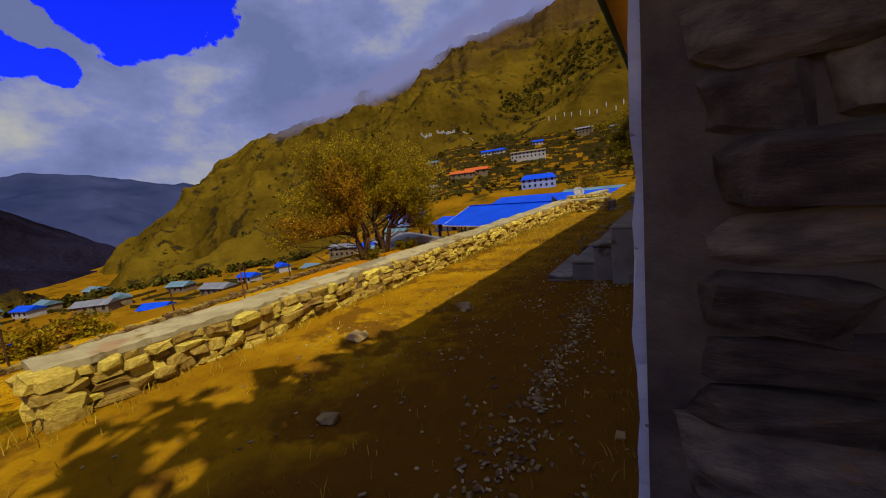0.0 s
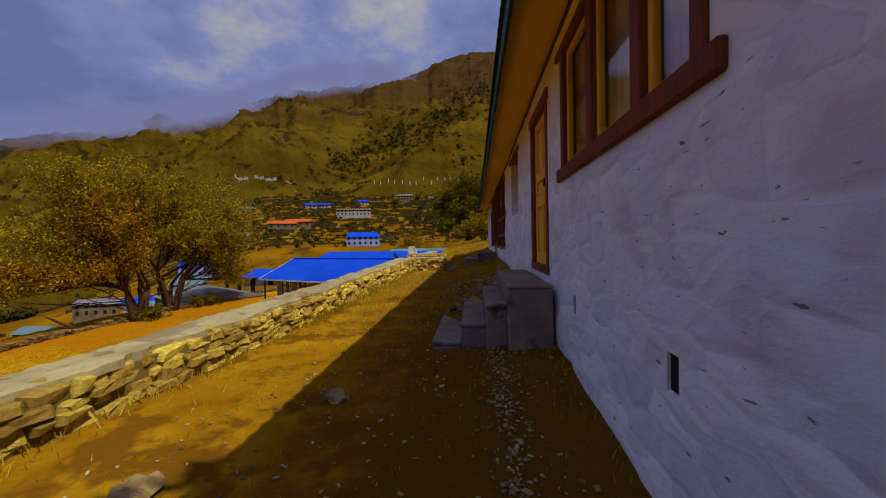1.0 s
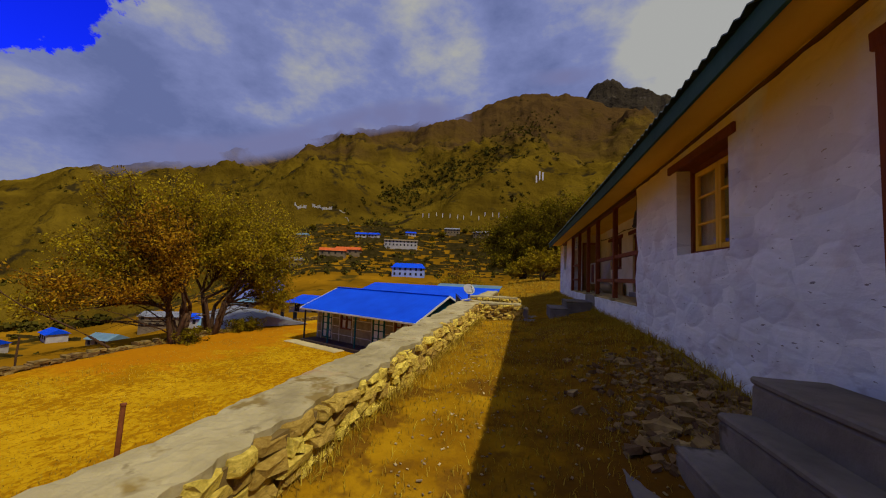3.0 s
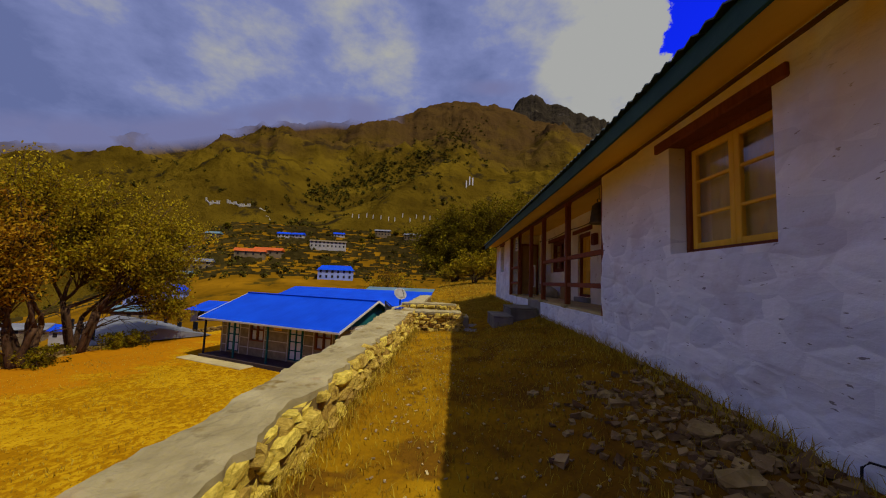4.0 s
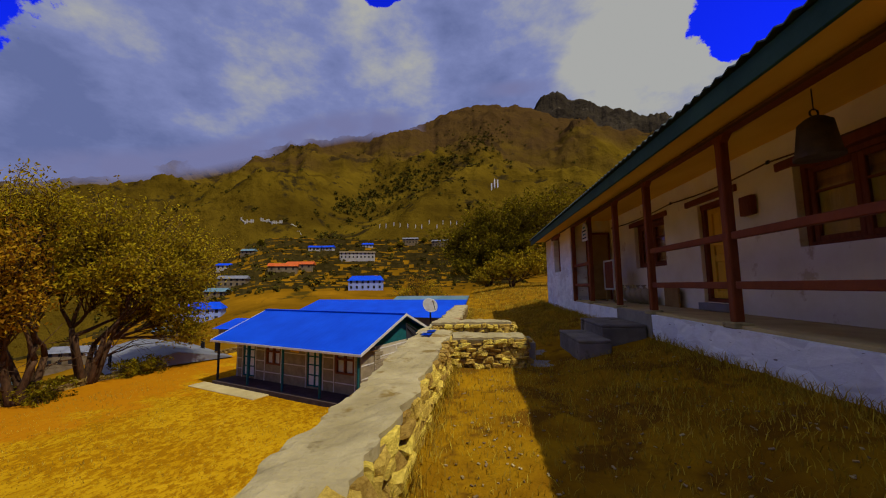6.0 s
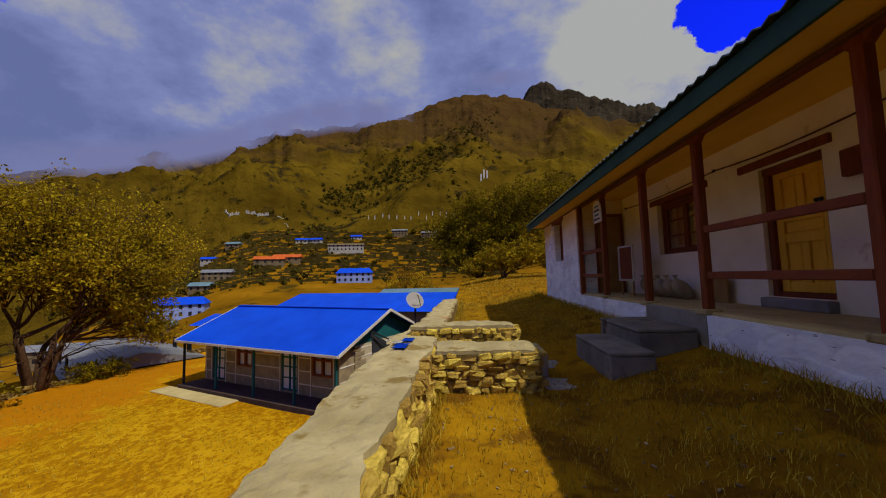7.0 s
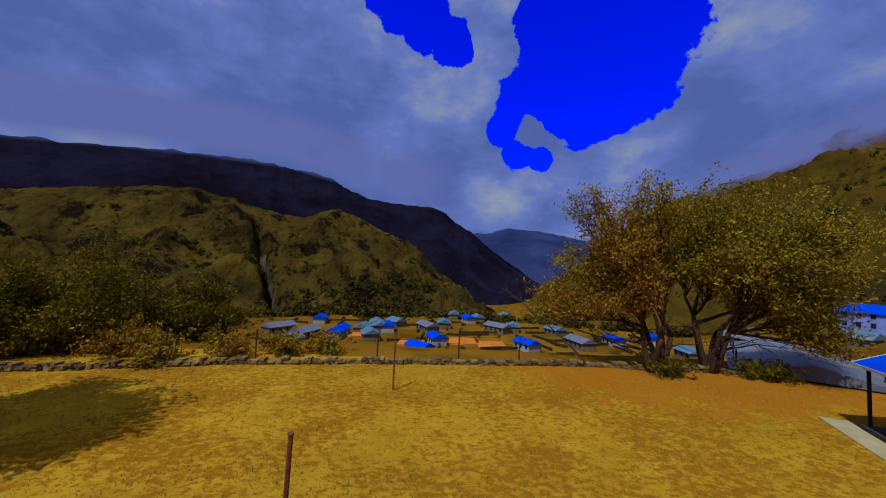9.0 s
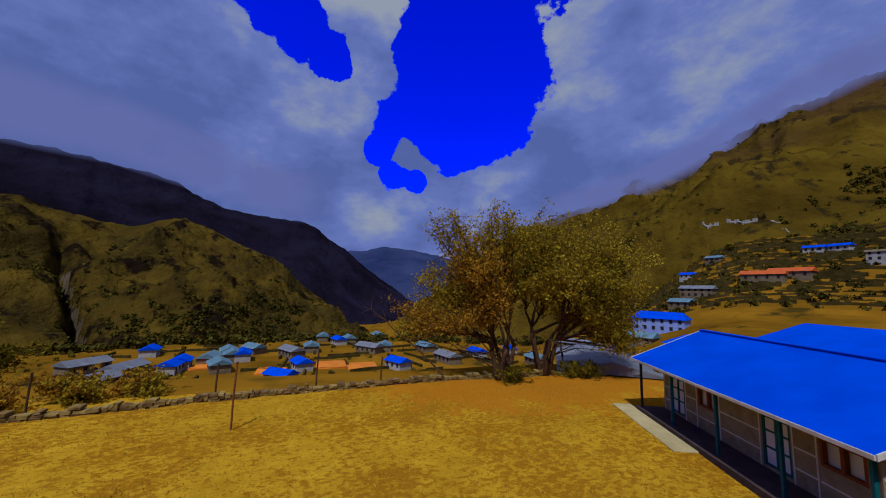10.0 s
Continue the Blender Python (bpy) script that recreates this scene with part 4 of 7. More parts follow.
def casement(parent, x, y0, y1, z0, z1, material, bars=0, w=0.055, cross=0):
    """A sash: four rails, glazing bars and its pane."""
    s = part("sash", bx(x, x + 0.045, y0, y0 + w, z0, z1, 0.006), material, parent)
    part("sash_rail", bx(x, x + 0.045, y1 - w, y1, z0, z1, 0.006), material, s)
    part("sash_rail", bx(x, x + 0.045, y0 + w, y1 - w, z0, z0 + w, 0.006), material, s)
    part("sash_rail", bx(x, x + 0.045, y0 + w, y1 - w, z1 - w, z1, 0.006), material, s)
    for b in range(bars):
        z = z0 + (z1 - z0) * (b + 1) / (bars + 1)
        part("glazing_bar", bx(x + 0.005, x + 0.04, y0 + w, y1 - w, z - 0.014, z + 0.014, 0.004), material, s)
    for b in range(cross):
        y = y0 + (y1 - y0) * (b + 1) / (cross + 1)
        part("glazing_bar", bx(x + 0.005, x + 0.04, y - 0.014, y + 0.014, z0 + w, z1 - w, 0.004), material, s)
    pane(s, x + 0.02, y0 + w, y1 - w, z0 + w, z1 - w)


def big_window():
    y0, y1, z0, z1 = W1
    w = part("window", bx(-0.02, 0.10, y0 - 0.02, y0 + 0.07, z0, z1, 0.008), M_red, house, "red-brown framed window with three lights")
    part("window_frame", bx(-0.02, 0.10, y1 - 0.07, y1 + 0.02, z0, z1, 0.008), M_red, w)
    for y in (2.12, 2.835):
        part("mullion", bx(-0.02, 0.10, y - 0.055, y + 0.055, z0, z1, 0.008), M_red, w)
    part("lintel", bx(-0.032, 0.14, y0 - 0.12, y1 + 0.16, z1 - 0.012, z1 + 0.055, 0.01, 0.004, 2), M_red, w, "weathered red lintel")
    part("window_sill", bx(-0.034, 0.16, y0 - 0.11, y1 + 0.15, z0 - 0.115, z0 + 0.005, 0.012, 0.005, 2), M_red, w, "projecting red-brown sill")
    for a, b in ((1.67, 2.065), (2.175, 2.78), (2.89, 3.55)):
        casement(w, 0.02, a, b, z0 + 0.005, z1 - 0.015, M_ochre, 0, 0.042)
    part("curtain", wavy(0.12, 1.64, 2.4, z0, z1), M_browncurtain, w, "red-brown curtain")
    part("curtain", wavy(0.13, 2.2, 2.84, z0, z1), M_curtain, w, "pale net curtain")
    part("curtain", wavy(0.12, 2.86, 3.6, z0, z1), M_browncurtain, w)


def wavy(x, y0, y1, z0, z1, amp=0.018, step=0.05):
    bm = bmesh.new()
    n = max(2, int((y1 - y0) / step) * 3)
    rows = []
    for i in range(n + 1):
        y = y0 + (y1 - y0) * i / n
        d = amp * math.sin(y * 2 * math.pi / 0.15) + 0.3 * amp * noise.noise(Vector((y * 9, 0, 0)))
        rows.append([bm.verts.new((x + d + o, y, z)) for z in (z0, z1) for o in (0, 0.004)])
    for a, b in zip(rows, rows[1:]):
        bm.faces.new((a[0], b[0], b[2], a[2]))
        bm.faces.new((b[1], a[1], a[3], b[3]))
    return bm


def panel_door(y0, y1, z0, z1, x, material, name="door", label=""):
    """A framed door: stiles, four rails and two pairs of sunk panels, with a hasp."""
    a, b, lo, hi = y0 + 0.07, y1 - 0.07, z0 + 0.06, z1 - 0.08
    h, st = hi - lo, 0.095
    d = part(name, bx(x + 0.018, x + 0.036, a, b, lo, hi, 0.003), material, house, label)
    for u0, u1 in ((a, a + st), (b - st, b)):
        part("stile", bx(x - 0.012, x + 0.017, u0, u1, lo, hi, 0.004), material, d)
    for v0, v1 in ((0.0, 0.075), (0.40, 0.475), (0.575, 0.645), (0.94, 1.0)):
        part("rail", bx(x - 0.010, x + 0.017, a + st + 0.002, b - st - 0.002, lo + h * v0, lo + h * v1, 0.004), material, d)
    mid = (a + b) / 2
    for v0, v1 in ((0.075, 0.40), (0.645, 0.94)):
        part("muntin", bx(x - 0.010, x + 0.017, mid - 0.045, mid + 0.045, lo + h * v0 + 0.002, lo + h * v1 - 0.002, 0.004), material, d)
        for u0, u1 in ((a + st, mid - 0.045), (mid + 0.045, b - st)):
            part("panel", bx(x + 0.004, x + 0.0175, u0 + 0.022, u1 - 0.022, lo + h * v0 + 0.022, lo + h * v1 - 0.022, 0.007), material, d)
    part("panel", bx(x + 0.004, x + 0.0175, a + st + 0.022, b - st - 0.022, lo + h * 0.475 + 0.015, lo + h * 0.575 - 0.015, 0.006), material, d)
    part("door_frame", bx(x - 0.064, x + 0.10, y0 - 0.04, y0 + 0.07, z0, z1, 0.008), M_red, d, "dark red frame")
    part("door_frame", bx(x - 0.064, x + 0.10, y1 - 0.07, y1 + 0.04, z0, z1, 0.008), M_red, d)
    part("door_frame", bx(x - 0.078, x + 0.10, y0 - 0.09, y1 + 0.06, z1 - 0.09, z1 + 0.03, 0.01, 0.004, 2), M_red, d)
    part("threshold", bx(x - 0.07, x + 0.12, y0 - 0.05, y1 + 0.04, z0 - 0.03, z0 + 0.055, 0.01), M_red, d)
    hx = y0 + 0.12
    part("hasp", bx(x - 0.05, x - 0.03, hx, hx + 0.10, z0 + 1.05, z0 + 1.09, 0.005), M_black, d, "dark iron hasp")
    bm = bmesh.new()
    tube(bm, [(x - 0.06, hx + 0.02 + 0.035 * math.cos(a), z0 + 1.02 + 0.045 * math.sin(a)) for a in np.linspace(0, math.pi * 2, 9)], [0.007] * 9, 5)
    part("padlock_ring", bm, M_black, d)
    return d


def deep_window(holes, x, lights, bars, material, red_lintel=True, curtain=True, face=0.0):
    y0, y1, z0, z1 = holes
    w = part("window", bx(x - 0.04, x + 0.06, y0, y0 + 0.06, z0, z1, 0.006), M_red, house, "recessed window with ochre sashes" if not face else "dark framed gallery window")
    part("window_frame", bx(x - 0.04, x + 0.06, y1 - 0.06, y1, z0, z1, 0.006), M_red, w)
    part("window_frame", bx(x - 0.04, x + 0.06, y0 + 0.06, y1 - 0.06, z0, z0 + 0.05, 0.006), M_red, w)
    part("window_frame", bx(x - 0.04, x + 0.06, y0 + 0.06, y1 - 0.06, z1 - 0.06, z1, 0.006), M_red, w)
    if red_lintel:
        part("lintel", bx(face - 0.03, face + 0.3, y0 - 0.14, y1 + 0.22, z1 - 0.005, z1 + 0.10, 0.01, 0.004, 2), M_red, w, "dark red lintel beam")
    s = (y1 - y0 - 0.12) / lights
    for i in range(lights):
        casement(w, x - 0.01, y0 + 0.06 + i * s, y0 + 0.06 + (i + 1) * s, z0 + 0.05, z1 - 0.06, material, bars, 0.06)
    if curtain:
        part("curtain", wavy(x + 0.08, y0, y1, z0, z1, 0.01), M_browncurtain if face else M_curtain, w, "red-brown curtain" if face else "pale tan curtain")


big_window()
deep_window(W2, 0.20, 2, 2, M_ochre)
deep_window(W3, 0.20, 1, 1, M_red)
deep_window(G_W1, BACK + 0.12, 2, 2, M_red, face=BACK)
deep_window(G_W2, BACK + 0.12, 2, 2, M_red, face=BACK)
panel_door(*DOOR, 0.05, M_ochre, label="ochre panelled door with a dark red frame, shut")
panel_door(*G_DOOR1, BACK + 0.12, M_ochre, label="ochre panelled door at the back of the gallery")
far_door = part("door", bx(0.46, 1.0, GAL1 - 0.035, GAL1 - 0.008, 1.28, 3.06, 0.006), M_card, house, "brown door in the end wall of the gallery, shut")
for z in (1.6, 2.2, 2.8):
    part("batten", bx(0.5, 0.96, GAL1 - 0.055, GAL1 - 0.036, z - 0.04, z + 0.04, 0.004), M_card, far_door)
for q in (bx(0.42, 0.46, GAL1 - 0.07, GAL1 - 0.005, 1.272, 3.12, 0.005), bx(1.0, 1.04, GAL1 - 0.07, GAL1 - 0.005, 1.272, 3.12, 0.005), bx(0.46, 1.0, GAL1 - 0.07, GAL1 - 0.005, 3.06, 3.12, 0.005)):
    part("door_frame", q, M_red, far_door)
for dd in (G_DOOR1,):
    part("lintel", bx(BACK - 0.04, BACK + 0.2, dd[0] - 0.12, dd[1] + 0.3, dd[3] + 0.02, dd[3] + 0.12, 0.01), M_red, house)
    part("door_step", bx(BACK - 0.10, BACK + 0.1, dd[0] - 0.02, dd[1] + 0.02, 1.272, 1.39, 0.01, 0.004, 2), M_concrete, house)
# gallery posts, rails, beam
for y in (11.53, 13.32, 14.65, 16.3):
    p = part("gallery_post", bx(0.04, 0.14, y - 0.045, y + 0.045, 1.27, 3.32, 0.012, 0.003, 3), M_red, house, "dark red wooden post")
    part("post_base", bx(-0.01, 0.19, y - 0.10, y + 0.10, 1.236, 1.30, 0.012, 0.006, 1), M_cement, p, "rough stone post base")
    for s in (-1, 1):
        bm = bmesh.new()
        vs = [(0.05, y + s * 0.045, 3.30), (0.13, y + s * 0.045, 3.30), (0.13, y + s * 0.13, 3.30), (0.05, y + s * 0.13, 3.30), (0.05, y + s * 0.045, 3.22), (0.13, y + s * 0.045, 3.22)]
        vv = [bm.verts.new(q) for q in vs]
        for f in ((0, 1, 2, 3), (0, 4, 5, 1), (4, 3, 2, 5), (0, 3, 4), (1, 5, 2)):
            bm.faces.new([vv[i] for i in f])
        bmesh.ops.recalc_face_normals(bm, faces=bm.faces[:])
        part("bracket", bm, M_red, p)
for y in (GAL0 + 0.04, GAL1 - 0.05):
    part("gallery_post", bx(0.02, 0.12, y - 0.04, y + 0.04, 1.24, 3.32, 0.01), M_red, house)
part("gallery_beam", bx(0.02, 0.16, GAL0, GAL1, 3.30, 3.40, 0.01, 0.003, 4), M_red, house, "dark red beam over the gallery posts")
for y0, y1 in ((GAL0 + 0.08, 11.47), (11.59, 13.26), (16.36, GAL1 - 0.09)):
    for z in (1.68, 2.2):
        part("gallery_rail", bx(0.06, 0.12, y0, y1, z - 0.04, z + 0.04, 0.008), M_redr, house, "red-brown gallery rail")


# ---------- steps ----------
def steps(name, treads, y0, y1, label, foot, slide=0.0):
    t = thing(name, ((treads[0][0] + treads[-1][1]) / 2, (y0 + y1) / 2, foot), label, "steps")
    for i, (a, b, z, o) in enumerate(treads):
        d = slide * i
        part("step", bx(a, b, y0 + o + d, y1 - o * 0.5 + d, foot, z, 0.015, 0.012, 3), M_step, t)
        part("tread", bx(a - 0.008, b - 0.006, y0 + o - 0.006 + d, y1 - o * 0.5 + d, z + 0.001, z + 0.05, 0.014, 0.01, 3), M_step, t, "worn grey stone slab")
    return t


steps("door_steps", [(-1.30, -0.98, 0.37, 0.14), (-0.98, -0.70, 0.57, 0.14), (-0.71, -0.48, 0.79, 0.06), (-0.49, -0.04, 1.02, -0.08)], 4.0, 5.72, "grey stone steps up to the ochre door", 0.05)
steps("gallery_steps", [(-1.16, -0.68, 0.85, 0.0), (-0.69, -0.03, 1.03, 0.0)], 12.98, 14.18, "grey stone steps up to the gallery", 0.35, slide=0.36)
part("gallery_sill", bx(0.0, 0.07, 13.225, 14.595, 0.6, 1.262, 0.01), M_concrete, house)


# ---------- things on and in the gallery ----------
def sack(y, x, lean):
    t = thing("grain_sack", (x, y, 1.27), "pale woven sack leaning by the gallery wall", "sack", "sacks in the gallery")
    bm = bmesh.new()
    bmesh.ops.create_icosphere(bm, subdivisions=3, radius=1)
    for v in bm.verts:
        p = v.co.copy()
        w = 0.13 * (1 - 0.35 * max(p.z, 0) ** 2)
        v.co = Vector((x + p.x * w - lean * p.z * 0.5, y + p.y * w * 1.1, 1.27 + 0.17 + p.z * 0.175)) + noise.noise_vector(p * 2 + Vector((y, 0, 0))) * 0.015
        v.co.z = max(v.co.z, 1.271)
    part("sack_body", bm, M_sack, t, smooth=True)
    bm = bmesh.new()
    tube(bm, [(x - lean * 0.5, y, 1.59), (x - lean * 0.6, y, 1.63), (x - lean * 0.62, y, 1.67)], [0.035, 0.022, 0.05], 7)
    part("tied_neck", bm, M_sack, t)


for y in (15.2, 15.47, 15.75, 16.02, 16.3):
    sack(y, 0.88, 0.16)
t = thing("notice_frame", (0.62, 16.5, 1.27), "brown board in a pale frame on legs in the gallery", "board")
part("board", bx(0.58, 0.60, 16.24, 16.82, 1.60, 2.24, 0.003), M_redr, t)
for a in (bx(0.56, 0.605, 16.20, 16.24, 1.56, 2.28, 0.004), bx(0.56, 0.605, 16.82, 16.86, 1.56, 2.28, 0.004), bx(0.56, 0.605, 16.24, 16.82, 2.24, 2.28, 0.004), bx(0.56, 0.605, 16.24, 16.82, 1.56, 1.60, 0.004)):
    part("border", a, M_cream, t, "pale wooden border")
for y in (16.26, 16.78):
    part("leg", bx(0.57, 0.60, y - 0.015, y + 0.015, 1.271, 1.56, 0.004), M_card, t)
t = thing("leaning_plank", (0.97, 14.5, 1.27), "brown square board leaning in the gallery", "board")
part("plank", bx(0.95, 0.99, 14.28, 14.76, 1.271, 1.64, 0.006), M_card, t)
t = thing("hanging_sign", (0.0, 16.4, 2.85), "small arched pale board with dark and teal marks under the eave", "sign")
bm = bmesh.new()
rim = [(16.12, 2.74), (16.52, 2.74)] + [(16.32 + 0.2 * math.cos(a), 2.98 + 0.2 * math.sin(a)) for a in np.linspace(0, math.pi, 15)]
fr, bk = [bm.verts.new((-0.02, y, z)) for y, z in rim], [bm.verts.new((0.005, y, z)) for y, z in rim]
bm.faces.new(fr)
bm.faces.new(bk[::-1])
for k in range(len(rim)):
    bm.faces.new((fr[k], bk[k], bk[(k + 1) % len(rim)], fr[(k + 1) % len(rim)]))
bmesh.ops.recalc_face_normals(bm, faces=bm.faces[:])
part("board", bm, M_cream, t)
for i in range(4):
    part("marking", bx(-0.026, -0.0215, 16.17 + 0.03 * (i % 2), 16.47 - 0.05 * (i % 2), 2.79 + i * 0.085, 2.825 + i * 0.085, 0), M_teal if i % 2 else M_black, t)
t = thing("hanging_bell", (0.40, 10.8, 2.8), "dark iron bell hanging from the gallery ceiling on a wire", "bell")
bm = bmesh.new()
tube(bm, [(0.40, 10.8, 2.80), (0.40, 10.8, 2.83), (0.40, 10.8, 2.98), (0.40, 10.8, 3.10), (0.40, 10.8, 3.14), (0.40, 10.8, 3.17)], [0.165, 0.155, 0.135, 0.12, 0.075, 0.02], 18)
part("bell_body", bm, M_bell, t, smooth=True)
bm = bmesh.new()
tube(bm, [(0.40, 10.8, 2.785), (0.40, 10.8, 2.815)], [0.17, 0.168], 18)
part("rim", bm, M_bell, t)
bm = bmesh.new()
tube(bm, [(0.40 + 0.035 * math.cos(a), 10.8, 3.195 + 0.035 * math.sin(a)) for a in np.linspace(0, math.pi * 2, 11)], [0.008] * 11, 5)
part("eye", bm, M_black, t)
bm = bmesh.new()
tube(bm, [(0.40, 10.8, 3.22), (0.40, 10.8, 3.462)], [0.005, 0.005], 5)
part("wire", bm, M_black, t)
t = thing("narrow_board", (0.75, 9.79, 1.9), "dark brown board fixed upright on the gallery end wall", "board")
part("board", bx(0.56, 0.80, 9.752, 9.785, 1.95, 2.95, 0.005), M_card, t)
for z in (2.05, 2.85):
    part("cleat", bx(0.54, 0.82, 9.786, 9.80, z - 0.025, z + 0.025, 0.003), M_card, t)
t = thing("wall_cable", (BACK - 0.02, 13.5, 3.15), "thin dark cable sagging along the gallery wall", "cable")
for a, b_ in ((9.9, 12.2), (12.2, 14.5), (14.5, 17.5)):
    bm = bmesh.new()
    tube(bm, [(BACK - 0.022, a + (b_ - a) * k / 6, 3.20 - 0.05 * math.sin(math.pi * k / 6)) for k in range(7)], [0.011] * 7, 5)
    part("cable", bm, M_purlin, t)
    part("clip", bx(BACK - 0.035, BACK - 0.012, b_ - 0.02, b_ + 0.02, 3.18, 3.225, 0.003), M_black, t)
t = thing("meter_box", (BACK, 12.56, 2.6), "small brown meter box on the gallery wall", "box")
part("case", bx(BACK - 0.09, BACK - 0.012, 12.45, 12.67, 2.60, 2.86, 0.01), M_red, t)
part("lid", bx(BACK - 0.10, BACK - 0.091, 12.47, 12.65, 2.63, 2.83, 0.004), M_red, t)
t = thing("wall_pipe", (-0.05, 6.47, 0.7), "bent thin black pipe by the wall", "pipe")
bm = bmesh.new()
tube(bm, [(0.03, 6.31, 0.82), (-0.03, 6.35, 0.835), (-0.05, 6.42, 0.83), (-0.055, 6.455, 0.79), (-0.05, 6.47, 0.62)], [0.007] * 5, 6)
part("pipe", bm, M_black, t)


# ---------- stone walls ----------
def stone_mesh(seed, material=None):
    """One rough wall stone, a unit wide, high and deep, with chipped corners."""
    rnd = random.Random(seed)
    bm = bmesh.new()
    box(bm, -0.5, 0.5, -0.5, 0.5, -0.5, 0.5)
    bmesh.ops.bevel(bm, geom=bm.edges[:], offset=0.17, segments=1, affect="EDGES")
    for v in bm.verts:
        v.co += Vector((rnd.uniform(-1, 1) * 0.11, rnd.uniform(-1, 1) * 0.10, rnd.uniform(-1, 1) * 0.15))
    me = bpy.data.meshes.new("stone")
    bm.to_mesh(me)
    bm.free()
    me.materials.append(material or M_stone)
    return me


STONES = [stone_mesh(i) for i in range(14)]
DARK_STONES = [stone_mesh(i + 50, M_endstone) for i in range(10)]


def lay(parent, start, along, face, length, z_at, top, size, rnd, kinds=None):
    """Courses of stones along a wall's face. along: unit direction; face: unit direction outwards; z_at(s): foot of the wall at s metres."""
    a, fdir = Vector(along), Vector(face)
    rot = Matrix((a, -fdir, (0, 0, 1))).transposed().to_4x4()
    z = top
    row = 0
    while z > -0.2:
        h = size[1] * rnd.uniform(0.75, 1.3)
        s = -rnd.uniform(0, 0.1)
        any_laid = False
        while s < length:
            w = size[0] * rnd.uniform(0.5, 1.6)
            if s + w > length:
                w = max(0.08, length - s)
            mid = s + w / 2
            if z > z_at(mid) - 0.03:
                any_laid = True
                hh = h * rnd.uniform(0.75, 1.35)
                ob = new("stone", rnd.choice(kinds or STONES))
                ob.parent = parent
                loc = Vector(start) + a * mid + fdir * rnd.uniform(-0.045, 0.03)
                loc.z = z - h / 2 + rnd.uniform(-0.012, 0.012)
                tilt = pose(0, 0, 0, rnd.uniform(-7, 7), rnd.uniform(-8, 8), rnd.uniform(-8, 8))
                ob.matrix_basis = Matrix.Translation(loc - OFF[parent.name]) @ rot @ tilt @ Matrix.Diagonal((w * 1.06, 0.22, hh * 1.13, 1))
            s += w + 0.006
        z -= h
        row += 1
        if not any_laid:
            break


def coping(parent, xa, xb, y0, y1, top, name="coping", amp=0.05, n=0.055, label="", thick=0.10, bulge=None):
    """An uneven cement top: a slab whose edges wander."""
    bm = bmesh.new()
    ny = max(2, int((y1 - y0) / n))
    nx = max(3, int((xb - xa) / 0.055))
    top_v, bot_v = [], []
    for i in range(ny + 1):
        y = y0 + (y1 - y0) * i / ny
        b = bulge(y) if bulge else 0
        l = xa - b + amp * noise.noise(Vector((y * 2.3, 1.3, top))) + 0.4 * amp * noise.noise(Vector((y * 9.0, 1.3, top)))
        r = xb + amp * noise.noise(Vector((y * 2.1, 7.7, top))) + 0.8 * amp * noise.noise(Vector((y * 7.0, 3.7, top)))
        tr, br = [], []
        for j in range(nx + 1):
            x = l + (r - l) * j / nx
            edge = 0.006 if j in (0, nx) else 0
            z = top + 0.022 * noise.noise(Vector((x * 2.5, y * 1.9, 0))) + 0.016 * noise.noise(Vector((x * 9, y * 8, 2))) + 0.008 * noise.noise(Vector((x * 21, y * 19, 5))) - edge
            tr.append(bm.verts.new((x, y, z)))
            br.append(bm.verts.new((x, y, top - thick)))
        top_v.append(tr)
        bot_v.append(br)
    for i in range(ny):
        for j in range(nx):
            bm.faces.new((top_v[i][j], top_v[i][j + 1], top_v[i + 1][j + 1], top_v[i + 1][j]))
            bm.faces.new((bot_v[i][j + 1], bot_v[i][j], bot_v[i + 1][j], bot_v[i + 1][j + 1]))
        bm.faces.new((top_v[i][0], top_v[i + 1][0], bot_v[i + 1][0], bot_v[i][0]))
        bm.faces.new((top_v[i + 1][nx], top_v[i][nx], bot_v[i][nx], bot_v[i + 1][nx]))
    for i in (0, ny):
        q = [top_v[i][j] for j in range(nx + 1)] + [bot_v[i][j] for j in range(nx, -1, -1)]
        bm.faces.new(q)
    bmesh.ops.recalc_face_normals(bm, faces=bm.faces[:])
    return part(name, bm, M_cement, parent, label, smooth=False)


rnd = random.Random(5)
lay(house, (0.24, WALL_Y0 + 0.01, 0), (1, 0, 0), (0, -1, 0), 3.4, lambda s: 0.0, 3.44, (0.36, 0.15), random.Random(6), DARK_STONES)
# no stone of the end wall stands out past the whitewashed front
for ob in house.children:
    if ob.name.startswith("stone"):
        least = min((ob.matrix_basis @ v.co).x for v in ob.data.vertices) + OFF[house.name].x
        if least < 0.02:
            ob.matrix_basis = Matrix.Translation((0.02 - least, 0, 0)) @ ob.matrix_basis
WALL_TOP, WS, WE = 0.93, -0.08, 22.0
rw = thing("retaining_wall", (-3.25, 8.0, -3.3), "dry-laid ochre stone retaining wall with a cement top", "stone wall", kind="structure")
def follow(y):
    """From the straight line of the wall to where it runs."""
    return Vector((float(wall_in(y)) + 3.03, 0, float(wall_top(y)) - WALL_TOP))


